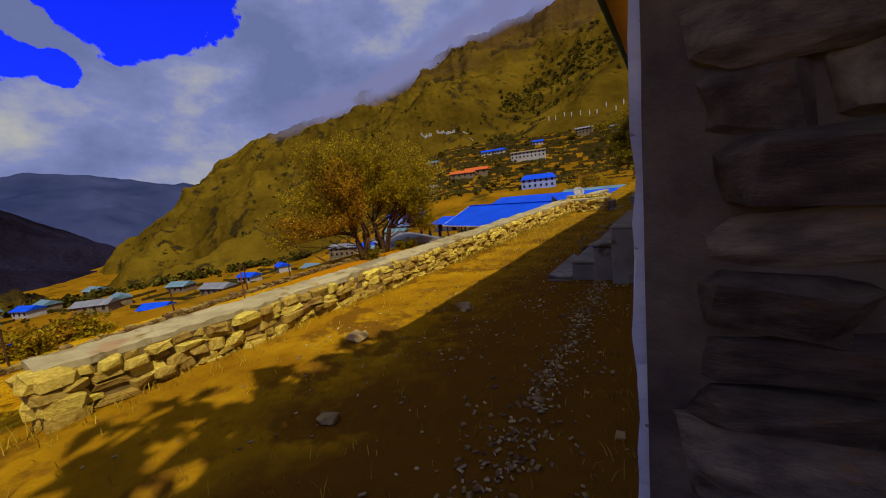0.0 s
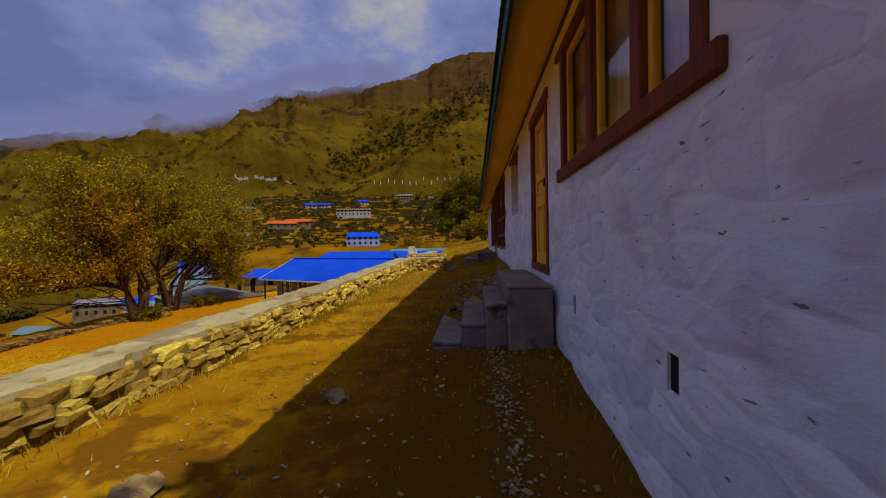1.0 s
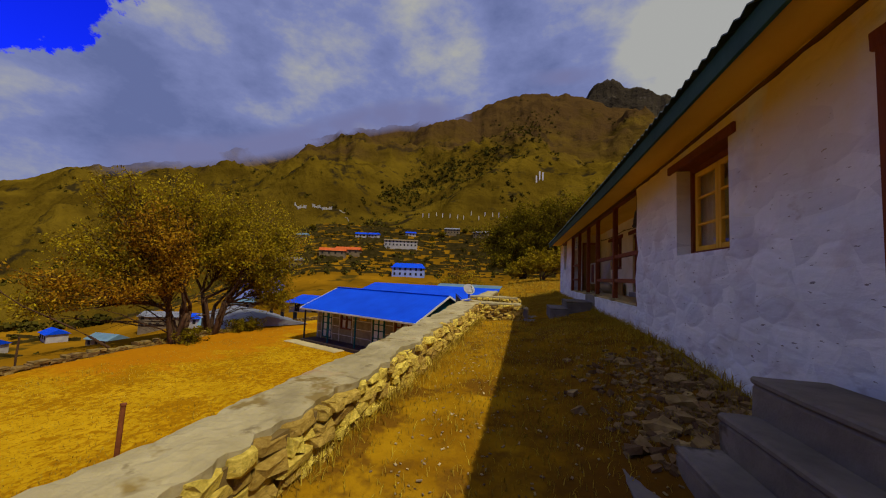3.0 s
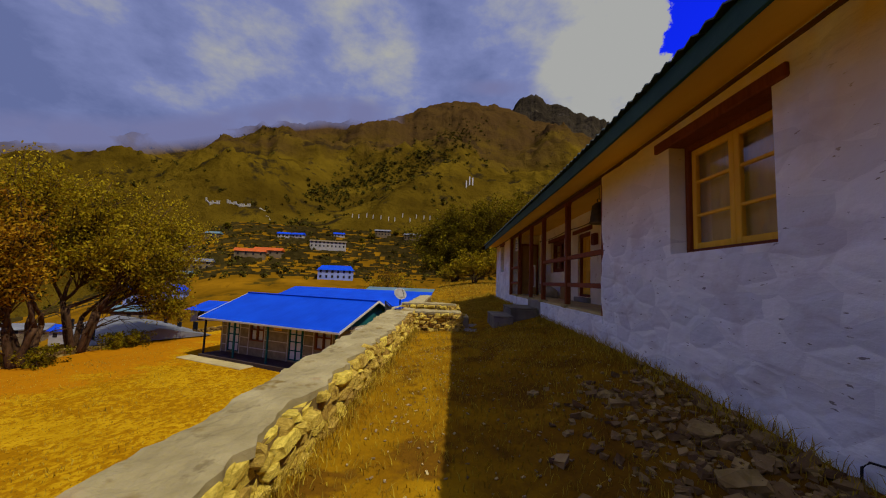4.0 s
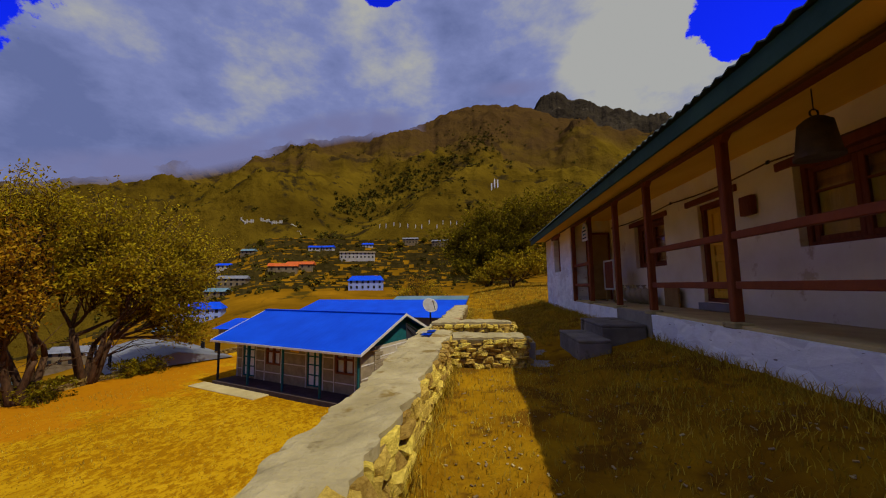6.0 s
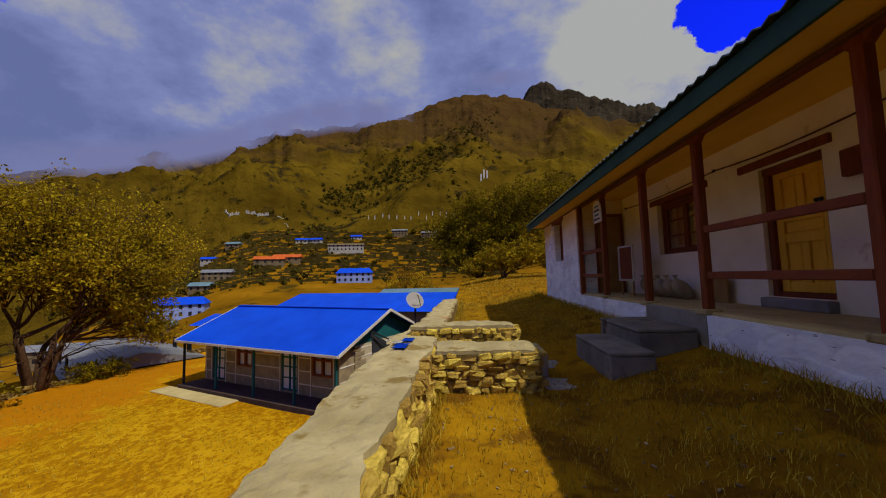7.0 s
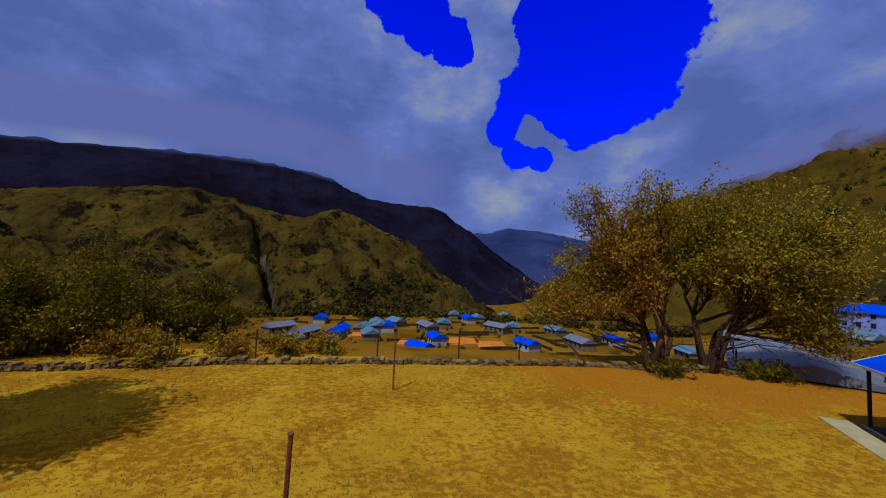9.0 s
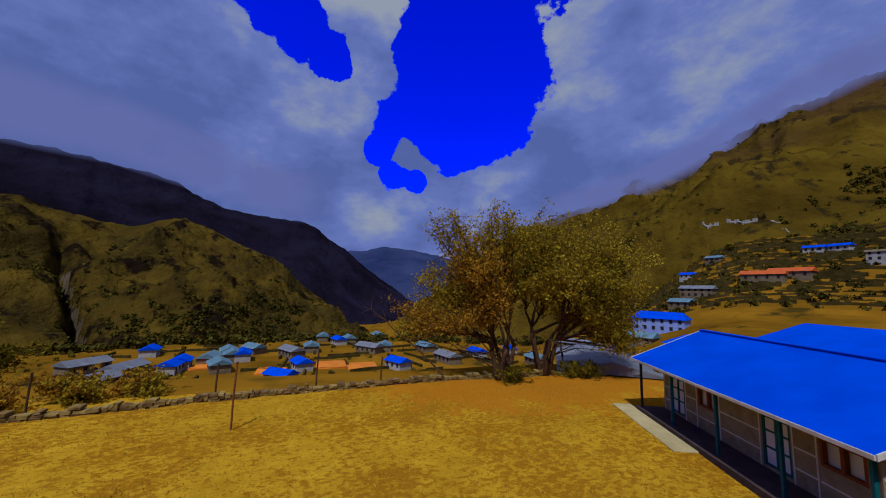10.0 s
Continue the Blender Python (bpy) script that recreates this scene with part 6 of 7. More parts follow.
def tree(name, base, lobes, label, seed, trunk_r=0.28, forks=3, fork_h=1.2, leaf=0.085, per=30, spread=0.62, bare=(), twigs=3, brown=()):
    """lobes: (x, y, z, rx, rz, count, leafy) about the base. Boughs rise from forks near the foot to points in each lobe of the crown."""
    rnd = random.Random(seed)
    t = thing(name, base, label, "tree")
    B = Vector(base)
    bm = bmesh.new()
    stems = []
    for k in range(forks):
        a = 2 * math.pi * k / forks + rnd.uniform(-0.4, 0.4)
        top = B + Vector((math.cos(a) * 0.5 * fork_h, math.sin(a) * 0.5 * fork_h, fork_h * rnd.uniform(1.3, 2.0)))
        pts = limb(bm, B + Vector((math.cos(a) * trunk_r * 0.5, math.sin(a) * trunk_r * 0.5, -0.15)), top, trunk_r * rnd.uniform(0.7, 1.0), trunk_r * 0.5, rnd, 0.06, 5, 8)
        stems.append(pts)
    green, rusty, claimed = [], [], set()
    for li, (lx, ly, lz, rx, rz, cnt, leafy) in enumerate(lobes):
        c = B + Vector((lx, ly, lz))
        stem = min(stems, key=lambda s: (s[-1] - c).length)
        claimed.add(stems.index(stem))
        hub_at = stem[-1].lerp(c, 0.55)
        bough = limb(bm, stem[-1], hub_at, trunk_r * 0.42, trunk_r * 0.2, rnd, 0.1, 5, 6)
        for k in range(cnt):
            u = Vector((rnd.gauss(0, 1), rnd.gauss(0, 1), rnd.gauss(0, 1))).normalized() * rnd.uniform(0.45, 1.0)
            q = c + Vector((u.x * rx, u.y * rx, u.z * rz))
            s0 = bough[rnd.randint(2, 5)]
            pts = limb(bm, s0, q, trunk_r * 0.14, 0.012, rnd, 0.12, 5, 4)
            for m in range(twigs):
                e = pts[rnd.randint(2, 5)]
                tip = e + Vector((rnd.uniform(-1, 1), rnd.uniform(-1, 1), rnd.uniform(-0.4, 0.8))) * 0.9
                limb(bm, e, tip, 0.02, 0.006, rnd, 0.1, 2, 3)
                if leafy:
                    (rusty if li in brown else green).append(tip)
            if leafy:
                (rusty if li in brown else green).extend([q, pts[-2], pts[-3].lerp(pts[-2], rnd.random())])
    for k, stem in enumerate(stems):
        if k not in claimed:
            near = min((B + Vector(q[:3]) for q in lobes), key=lambda c: (c - stem[-1]).length)
            limb(bm, stem[-1], near, trunk_r * 0.5, 0.03, rnd, 0.12, 6, 6)
    for bx_, by_, bz_ in bare:
        q = B + Vector((bx_, by_, bz_))
        s0 = min(stems, key=lambda s: (s[-1] - q).length)[rnd.randint(2, 4)]
        pts = limb(bm, s0, q, 0.05, 0.012, rnd, 0.16, 6, 5)
        for m in range(9):
            e = pts[rnd.randint(1, 6)]
            limb(bm, e, e + Vector((rnd.uniform(-1, 1), rnd.uniform(-1, 1), rnd.uniform(-0.7, 0.7))) * 1.3, 0.016, 0.005, rnd, 0.2, 3, 3)
    part("trunk", bm, M_bark, t, "brown forked trunk and boughs", smooth=True)
    for pts, m_, nm in ((green, M_leafd if "dark" in label else M_leaf, "green foliage"), (rusty, M_leafb, "rusty autumn foliage")):
        if pts:
            V, F = leaf_mesh([p - B for p in pts], leaf, rnd, per, spread)
            raw("crown", V.tolist(), F.tolist(), m_, t, nm)
    return t


# the two great trees at the meadow's edge; r points to the right as seen across the meadow
RX, RY = 0.5, 0.866


def rel(off, depth, h):
    return off * RX - depth * RY, off * RY + depth * RX, h


def lob(off, depth, h, rx, rz, cnt, leafy=True):
    return (*rel(off, depth, h), rx, rz, cnt, leafy)


tree("broadleaf_tree", (-23.3, 22.3, -3.45), [lob(-0.2, 0.4, 9.6, 1.8, 1.7, 40), lob(-3.6, -0.3, 9.4, 1.5, 1.0, 20), lob(-4.2, 0.6, 5.8, 1.7, 2.0, 30), lob(-1.6, -1.2, 7.2, 2.0, 2.2, 44),
     lob(-2.4, 1.4, 8.0, 1.6, 1.4, 24), lob(-5.6, 0.5, 3.6, 1.5, 1.1, 18), lob(0.6, 1.8, 6.4, 1.9, 2.0, 28), lob(-0.8, -1.0, 4.6, 1.6, 1.4, 24), lob(-3.0, -0.6, 3.6, 1.6, 1.1, 16), lob(-6.6, 0.8, 2.4, 1.0, 0.8, 9)],
     "tall spreading tree, partly rusty brown, at the meadow wall", 4, 0.24, 5, 1.5, leaf=0.09, per=19, spread=0.60, brown=(3, 5, 7, 8), bare=[rel(-5.5, 0, 2.0), rel(-4.2, -1.2, 2.6), rel(-3.4, 0.8, 1.5), rel(-6.8, 0.5, 2.6), rel(2.5, -0.5, 2.2), rel(-2.4, -1.5, 2.2), rel(-4.8, 1.4, 3.4), rel(-1.4, -1.4, 3.4), rel(0.9, -1.2, 3.6)])
tree("broadleaf_tree", (-23.9, 25.6, -3.45), [lob(0.0, 0.0, 9.0, 2.2, 1.8, 46), lob(3.2, 0.3, 8.2, 2.0, 2.0, 44), lob(4.8, 0.0, 6.0, 1.7, 1.7, 30), lob(4.6, 0.4, 3.4, 1.3, 1.5, 28),
     lob(0.4, -1.0, 6.3, 2.1, 1.7, 36), lob(-1.4, 1.0, 7.6, 1.8, 1.7, 26), lob(2.3, -1.4, 6.4, 1.8, 1.9, 30), lob(5.6, 0.6, 7.8, 1.3, 1.5, 22), lob(5.3, 0.2, 2.2, 1.0, 0.9, 14), lob(2.0, 0.6, 4.4, 1.5, 1.2, 22), lob(3.4, -0.8, 4.8, 1.5, 1.2, 20)],
     "tall spreading olive-green tree at the meadow wall", 9, 0.23, 5, 1.6, leaf=0.09, per=20, spread=0.60, bare=[rel(2.6, 0, 2.4), rel(-1.8, 0.2, 2.4), rel(1.4, -1.0, 3.0), rel(3.6, 0.4, 1.8), rel(0.4, -1.2, 3.2)])
tree("hillside_tree", (-1.5, 47.0, 1.7), [(-3.5, 0, 4.6, 2.4, 2.4, 34, True), (1.5, 0, 7.4, 3.0, 2.4, 44, True), (5.2, 0, 8.6, 3.0, 2.4, 44, True), (5.0, -1, 4.4, 3.2, 2.0, 36, True), (0.5, -1, 4.2, 2.8, 2.0, 36, True), (9.0, 1, 8.0, 3.0, 2.6, 34, True), (-1.6, 0, 6.6, 2.0, 1.5, 22, True), (-2.5, -1, 2.0, 2.4, 1.5, 26, True), (2.0, -2, 1.8, 2.6, 1.3, 26, True), (6.0, -2, 2.2, 2.6, 1.5, 26, True)],
     "dark evergreen tree beyond the end of the long house", 14, 0.3, 4, 1.2, leaf=0.13, per=24, spread=0.66)
tree("bank_bush", (0.2, 37.5, 1.2), [(-1.4, 0, 1.5, 1.4, 0.9, 16, True), (0.6, 0, 2.0, 1.6, 1.1, 20, True), (2.6, 0, 2.4, 1.6, 1.2, 20, True), (-2.8, 0, 1.1, 1.0, 0.7, 10, True), (4.2, 0.4, 2.2, 1.3, 1.2, 12, True)],
     "leafy olive bush on the grassy bank", 15, 0.12, 4, 0.5, leaf=0.11, per=24, spread=0.34, twigs=2)
tree("thin_tree", (-10.8, 56.0, -3.2), [(-1.5, 0, 4.2, 1.8, 1.3, 18, True), (1.4, 0, 4.5, 1.8, 1.4, 18, True), (0, 0, 5.4, 1.7, 1.0, 14, True), (-3.0, 0, 3.2, 1.2, 1.0, 10, True), (3.2, 0, 3.4, 1.2, 1.0, 10, True)],
     "thin half-bare tree behind the blue roofs", 16, 0.14, 4, 1.2, leaf=0.10, per=7, spread=0.5, brown=(2,), twigs=4)
for i, (x, y, s) in enumerate(((-22.5, -8.5, 1.0), (-25.5, -12.5, 1.25), (-20.8, -12.0, 0.9), (-27.0, -6.0, 0.8))):
    tree("corner_tree", (x, y, -4.2), [(-1.0 * s, 0, 4.6 * s, 2.0 * s, 1.5 * s, 26, True), (1.2 * s, 1.0, 3.2 * s, 1.8 * s, 1.4 * s, 22, True), (-1.8 * s, 1.4, 2.4 * s, 1.8 * s, 1.3 * s, 20, True), (1.4 * s, -1.5, 1.8 * s, 1.9 * s, 1.2 * s, 20, True), (0, 0.6, 1.2 * s, 2.0 * s, 0.9 * s, 16, True)],
         "dark leafy tree behind the meadow wall", 17 + i, 0.16, 3, 0.8, leaf=0.1, per=22)
for i, (x, y, s) in enumerate(((-20.6, -3.4, 1.0), (-22.2, -0.6, 0.9), (-23.4, 1.6, 0.8), (-21.6, -5.8, 1.2), (-24.4, 3.8, 0.7))):
    tree("wall_bush", (x, y, -4.0), [(-0.6 * s, 0, 1.2 * s, 1.0 * s, 0.7 * s, 10, True), (0.6 * s, 0.5, 1.3 * s, 1.0 * s, 0.8 * s, 10, True), (0, -0.6, 1.7 * s, 0.9 * s, 0.6 * s, 8, True)],
         "scrubby rusty bush behind the meadow wall", 30 + i, 0.06, 3, 0.4, leaf=0.09, per=18, spread=0.28, brown=(0, 1) if i % 2 else (2,), twigs=2)
tree("meadow_tree", (-9.6, -4.6, -3.4), [(-0.8, 1.4, 8.6, 2.2, 1.4, 32, True), (1.2, 0.4, 9.4, 2.0, 1.3, 26, True), (-1.8, -0.8, 9.0, 1.9, 1.3, 24, True), (0.6, 2.2, 7.8, 1.7, 1.1, 20, True), (-0.4, -2.2, 8.4, 1.7, 1.1, 20, True)],
     "leafy tree at the end of the meadow", 41, 0.24, 3, 2.4, leaf=0.12, per=34)
tree("yard_tree", (4.4, -4.6, 0.1), [(-2.5, 2.4, 5.0, 1.4, 0.9, 40, True), (-1.2, 3.2, 5.6, 1.3, 0.9, 36, True), (-1.4, 1.4, 6.0, 1.5, 1.0, 34, True), (-0.4, 2.0, 6.4, 1.6, 1.1, 30, True),
     (0.6, 3.0, 6.2, 1.5, 1.1, 30, True), (1.4, 1.6, 7.2, 1.6, 1.1, 24, True), (-1.0, -0.6, 6.2, 1.6, 1.0, 24, True), (-3.2, 3.6, 5.2, 0.9, 0.6, 7, True)],
     "leafy tree in the yard at the end of the long house", 43, 0.22, 4, 1.4, leaf=0.19, per=44, spread=0.5)
for i, (x, y, s) in enumerate(((-22.9, 22.6, 0.34), (-23.0, 27.2, 0.42), (-22.9, 28.0, 0.32))):
    tree("foot_bush", (x, y, -3.4), [(-0.3 * s, 0.5 * s, 0.5 * s, 0.8 * s, 0.4 * s, 12, True), (0.1, -0.6 * s, 0.45 * s, 0.8 * s, 0.35 * s, 12, True), (0, 0, 0.8 * s, 0.7 * s, 0.35 * s, 10, True)],
         "low dark bush at the foot of the tree", 70 + i, 0.05, 3, 0.2, leaf=0.07, per=22, spread=0.25, twigs=2)
t = thing("fallen_branch", (-24.0, 17.5, -3.4), "bare leaning branch over the meadow wall", "branch")
bm = bmesh.new()
r_ = random.Random(8)
pts = limb(bm, (-23.6, 18.6, -3.0), (-26.5, 14.6, 0.6), 0.07, 0.02, r_, 0.05, 6, 6)
for i in range(14):
    e = pts[r_.randint(2, 6)]
    limb(bm, e, e + Vector((r_.uniform(-1, 1), r_.uniform(-1, 1), r_.uniform(-0.3, 1))) * 1.1, 0.02, 0.006, r_, 0.15, 3, 3)
part("branch", bm, M_bark, t)


# ---------- poles and stakes ----------
def pole(name, x, y, z0, z1, r, material, label, group=""):
    t = thing(name, (x, y, z0), label, "pole", group)
    bm = bmesh.new()
    tube(bm, [(x, y, z0 - 0.1), (x + 0.02, y - 0.01, (z0 + z1) / 2), (x + 0.03, y + 0.02, z1)], [r, r, r * 0.95], 8)
    part("shaft", bm, material, t)
    bm = bmesh.new()
    tube(bm, [(x + 0.03, y + 0.02, z1 - 0.01), (x + 0.03, y + 0.02, z1 + 0.02)], [r * 1.25, r * 1.1], 8)
    part("cap", bm, material, t)


pole("net_pole", -18.4, 8.8, -3.38, -0.95, 0.035, M_rust, "thin rusty steel pole standing in the meadow")
pole("iron_stake", -9.25, 8.52, -3.38, -1.02, 0.045, M_rust, "rusty red iron stake standing in the meadow")
for y, h in ((1.2, -1.7), (7.2, -1.8), (11.6, -1.5), (15.0, -1.9), (-2.6, -1.6)):
    pole("fence_post", edge_x(y) - 0.35, y, -3.6, h, 0.04, M_bark, "thin dark fence post behind the meadow wall", "fence posts")


# ---------- village houses ----------
def cottage(label, w, d, h, roof_m, wall_m, pitch=0.5, windows=3, storeys=1, hip=0.0):
    """A village house about its own middle: walls, roof with eaves, windows."""
    t = thing("village_house", (0, 0, 0), label, "house", "village houses")
    part("wall", bx(-w / 2, w / 2, -d / 2, d / 2, -3.0, h, 0), wall_m, t)
    e, rz = 0.45, h + pitch * d / 2 + 0.1
    bm = bmesh.new()
    vs = [bm.verts.new(p) for p in ((-w / 2 - e, -d / 2 - e, h - 0.05), (w / 2 + e, -d / 2 - e, h - 0.05), (w / 2 + e, d / 2 + e, h - 0.05), (-w / 2 - e, d / 2 + e, h - 0.05), (-w / 2 - e + hip, 0, rz), (w / 2 + e - hip, 0, rz))]
    for f in ((0, 1, 5, 4), (2, 3, 4, 5), (1, 2, 5), (3, 0, 4), (3, 2, 1, 0)):
        bm.faces.new([vs[i] for i in f])
    part("roof", bm, roof_m, t)
    for s in range(storeys):
        zz = 0.9 + s * (h / storeys)
        for k in range(windows):
            x = -w / 2 + w * (k + 0.5) / windows
            for side in (-1, 1):
                y = side * (d / 2 + 0.02)
                part("window", bx(x - 0.42, x + 0.42, y - 0.03, y + 0.03, zz, zz + 1.1, 0), M_dark, t)
    return t


kinds = {
    "b": cottage("small house with a blue sheet roof", 7, 4.6, 2.4, M_blue, M_fwhite),
    "t": cottage("small house with a grey-teal roof", 7.5, 5, 2.4, M_tealroof, M_fgrey),
    "g": cottage("long stone house with a weathered grey roof", 10, 5, 2.5, M_greyroof, M_fgrey, windows=4),
    "l": cottage("blue two-storey lodge with a hipped blue roof", 14, 7, 4.2, M_blue, M_fbluewall, 0.55, 6, 2, 1.5),
    "y": cottage("long pale lodge with rows of windows", 20, 6, 4.0, M_fgrey, M_fwhite, 0.3, 9, 2),
    "r": cottage("low house with a red-orange roof", 13, 6, 2.6, M_redroof, M_fgrey, 0.5, 4),
    "s": cottage("stone lodge with a pale roof", 11, 6, 3.8, M_greyroof, M_fgrey, 0.4, 5, 2),
}
placed = set()


def put_house(kind, az, r, turn, dz=0.0):
    x, y = CX - math.sin(radians(az)) * r, CY + math.cos(radians(az)) * r
    m = pose(x, y, float(land(x, y)) + dz, 0, 0, turn)
    if kind in placed:
        copy_thing(kinds[kind], m)
    else:
        placed.add(kind)
        kinds[kind].matrix_basis = m


VALLEY = [("b", 109.9, 158, 10), ("g", 115.5, 137, -30), ("b", 107.7, 125, 0), ("g", 114.7, 113, -20), ("b", 113.3, 97, -15), ("t", 101.5, 146, 15), ("t", 102.4, 122, 20), ("b", 94.7, 102, 50),
          ("b", 92.1, 117, 20), ("t", 85.7, 172, 5), ("t", 89.5, 180, 0), ("g", 82.6, 146, 40), ("t", 80.3, 150, -10), ("b", 75.2, 190, 5), ("t", 81.4, 185, 10), ("b", 78.1, 116, 30), ("b", 61.0, 152, -20)]
for h in VALLEY:
    put_house(*h)
for h in (("t", 98.5, 150, 40), ("b", 99.8, 138, 10), ("g", 117.6, 106, -25), ("t", 103.6, 134, 0), ("b", 87.2, 168, 20), ("t", 74.0, 150, 20), ("b", 66, 140, 10), ("t", 57, 130, 0), ("t", 101.0, 139, 15), ("b", 106.6, 131, 10), ("g", 112.0, 126, -15), ("t", 91.0, 150, 5), ("g", 93.6, 140, 30), ("g", 70.5, 128, 15)):
    put_house(*h)
for h in (("l", 17.9, 153, 12), ("y", 19.2, 215, 14), ("r", 30.0, 190, 20), ("r", 27.6, 196, 10), ("b", 25.6, 238, 15), ("b", 23.6, 240, 0), ("s", 10.8, 262, 5), ("s", 6.0, 255, -5), ("b", 17.6, 252, 10),
          ("s", 36.4, 176, 20), ("t", 38.2, 168, 10), ("b", 37.4, 240, 15), ("t", 34.5, 246, 5), ("l", 40.6, 132, 25), ("t", 43, 118, 20), ("b", 48, 120, 15), ("s", 51.5, 138, 20), ("t", 46, 95, 30)):
    put_house(*h)
# blue and teal roofs just behind the stone house
t = cottage("low house with a blue sheet roof behind the stone house", 9, 5, 2.0, M_blue, M_fwhite, 0.3)
t.matrix_basis = pose(-26.0, 46.0, -4.6, 0, 0, -15)
t = cottage("long shed with a blue sheet roof behind the stone house", 15, 6.5, 2.2, M_blue, M_fgrey, 0.28)
t.matrix_basis = pose(-9.0, 36.5, -2.6, 0, 0, -14)
t = cottage("shed with a teal sheet roof below the bank", 9, 6, 2.2, M_tealroof, M_fgrey, 0.25)
t.matrix_basis = pose(-5.5, 41.0, -2.3, 0, 0, -8)
t = cottage("low shed with a grey-blue roof below the trees", 10, 6, 1.2, M_greyroof, M_fgrey, 0.22)
t.matrix_basis = pose(-27.0, 33.0, -4.4, 0, 0, -35)
for az, r, w, d in ((88.0, 121, 10, 9), (110.0, 100, 8, 8), (111.5, 106, 7, 6), (96.0, 116, 8, 8), (103.5, 128, 7, 9), (83.5, 118, 9, 9)):
    x, y = CX - math.sin(radians(az)) * r, CY + math.cos(radians(az)) * r
    t = thing("soil_patch", (x, y, -22), "patch of bare orange soil beside the village houses", "soil", kind="structure")
    part("soil", bx(x - w / 2, x + w / 2, y - d / 2, y + d / 2, -23, float(land(x, y)) + 0.7, 0.2, 0.2, 2), M_orange, t)


# ---------- field walls and scrub ----------
def field_walls():
    """Low dark stone walls along the terraces and the valley fields."""
    r_ = random.Random(21)
    bm = bmesh.new()
    for lev in range(1, 28):
        r = float(np.interp(lev * 1.35, [0.2, 5, 38], [150, 175, 280]))
        a = -6.0
        while a < 52:
            st = r_.uniform(1.5, 7)
            if r_.random() < 0.94:
                hh = r_.uniform(0.9, 1.9)
                for k in range(int(st / 0.5)):
                    aa = a + k * 0.5
                    rr = r + 0.5 * noise.noise(Vector((aa * 0.3, r, 0)))
                    x, y = CX - math.sin(radians(aa)) * rr, CY + math.cos(radians(aa)) * rr
                    z = float(land(x, y))
                    w = rr * radians(0.5) / 2
                    c, s_ = math.cos(radians(aa)), math.sin(radians(aa))
                    v = box(bm, -w, w, -0.5, 0.4, -1.6, hh * r_.uniform(0.7, 1.2) - 0.6)
                    for q in v:
                        q.co = Vector((x + q.co.x * c - q.co.y * s_, y + q.co.x * s_ + q.co.y * c, z + q.co.z))
            a += st + r_.uniform(0, 1.2)
    for k in range(60):
        az, r = r_.uniform(62, 122), r_.uniform(85, 180)
        x0, y0 = CX - math.sin(radians(az)) * r, CY + math.cos(radians(az)) * r
        ang, ln = r_.choice((0.15, 1.75)) + r_.uniform(-0.2, 0.2), r_.uniform(8, 26)
        n = int(ln / 2)
        for i in range(n):
            x, y = x0 + math.cos(ang) * i * 2, y0 + math.sin(ang) * i * 2
            v = box(bm, -1.02, 1.02, -0.3, 0.3, -0.3, r_.uniform(0.7, 1.0))
            for q in v:
                q.co = Vector((x + q.co.x * math.cos(ang) - q.co.y * math.sin(ang), y + q.co.x * math.sin(ang) + q.co.y * math.cos(ang), float(land(x, y)) + q.co.z))
    ob = part("field_walls", bm, M_fieldwall)
    tagged(ob, "low dry stone walls between the village fields", "stone wall", kind="stuff")


field_walls()


def scrub(name, spots, material, size, label, per=7):
    """Clumps of scrub, each of many small leaves-like facets with an uneven outline."""
    g = np.random.RandomState(len(spots))
    pts, sz = [], []
    V, F = [], []
    for x, y, z, s in spots:
        n = per * 4
        d = g.normal(0, 1, (n, 3))
        d /= np.linalg.norm(d, axis=1, keepdims=True)
        c = np.array([x, y, z]) + d * np.array([s, s, s * 0.8]) * np.sqrt(g.rand(n, 1)) + np.array([0, 0, s * 0.5])
        a = g.normal(0, 1, (n, 3))
        b = np.cross(a, d)
        a *= (s * 0.30 / np.linalg.norm(a, axis=1, keepdims=True))
        b *= (s * 0.30 / np.maximum(np.linalg.norm(b, axis=1, keepdims=True), 1e-6))
        V.append(np.stack([c - a, c + b, c + a, c - b], 1).reshape(-1, 3))
    V = np.concatenate(V)
    ob = raw(name, V.tolist(), np.arange(len(V)).reshape(-1, 4).tolist(), material)
    tagged(ob, label, "scrub", kind="stuff")


hv = np.array([v.co for v in bpy.data.objects["mountain_hillside"].data.vertices]) - np.array((CX, CY, 1.7))
hd = hv / np.linalg.norm(hv, axis=1, keepdims=True)


def on_slope(az, el):
    """The place on the grassy mountainside in a direction from the meadow."""
    return Vector(hv[int(np.argmax(hd @ np.array(sky_dir(az, el))))]) + Vector((CX, CY, 1.7))


sr = random.Random(77)
spots = []
for k in range(700):
    az, r = sr.uniform(56, 150), sr.uniform(176, 200)
    x, y = CX - math.sin(radians(az)) * r, CY + math.cos(radians(az)) * r
    spots.append((x, y, float(land(x, y)), sr.uniform(1.2, 3.2)))
for k in range(620):
    az, r = sr.uniform(-8, 48), sr.uniform(150, 300)
    x, y = CX - math.sin(radians(az)) * r, CY + math.cos(radians(az)) * r
    spots.append((x, y, float(land(x, y)), sr.uniform(0.6, 2.0)))
for k in range(90):
    az, r = sr.uniform(62, 125), sr.uniform(80, 175)
    x, y = CX - math.sin(radians(az)) * r, CY + math.cos(radians(az)) * r
    spots.append((x, y, float(land(x, y)), sr.uniform(0.4, 1.3)))
slopes = []
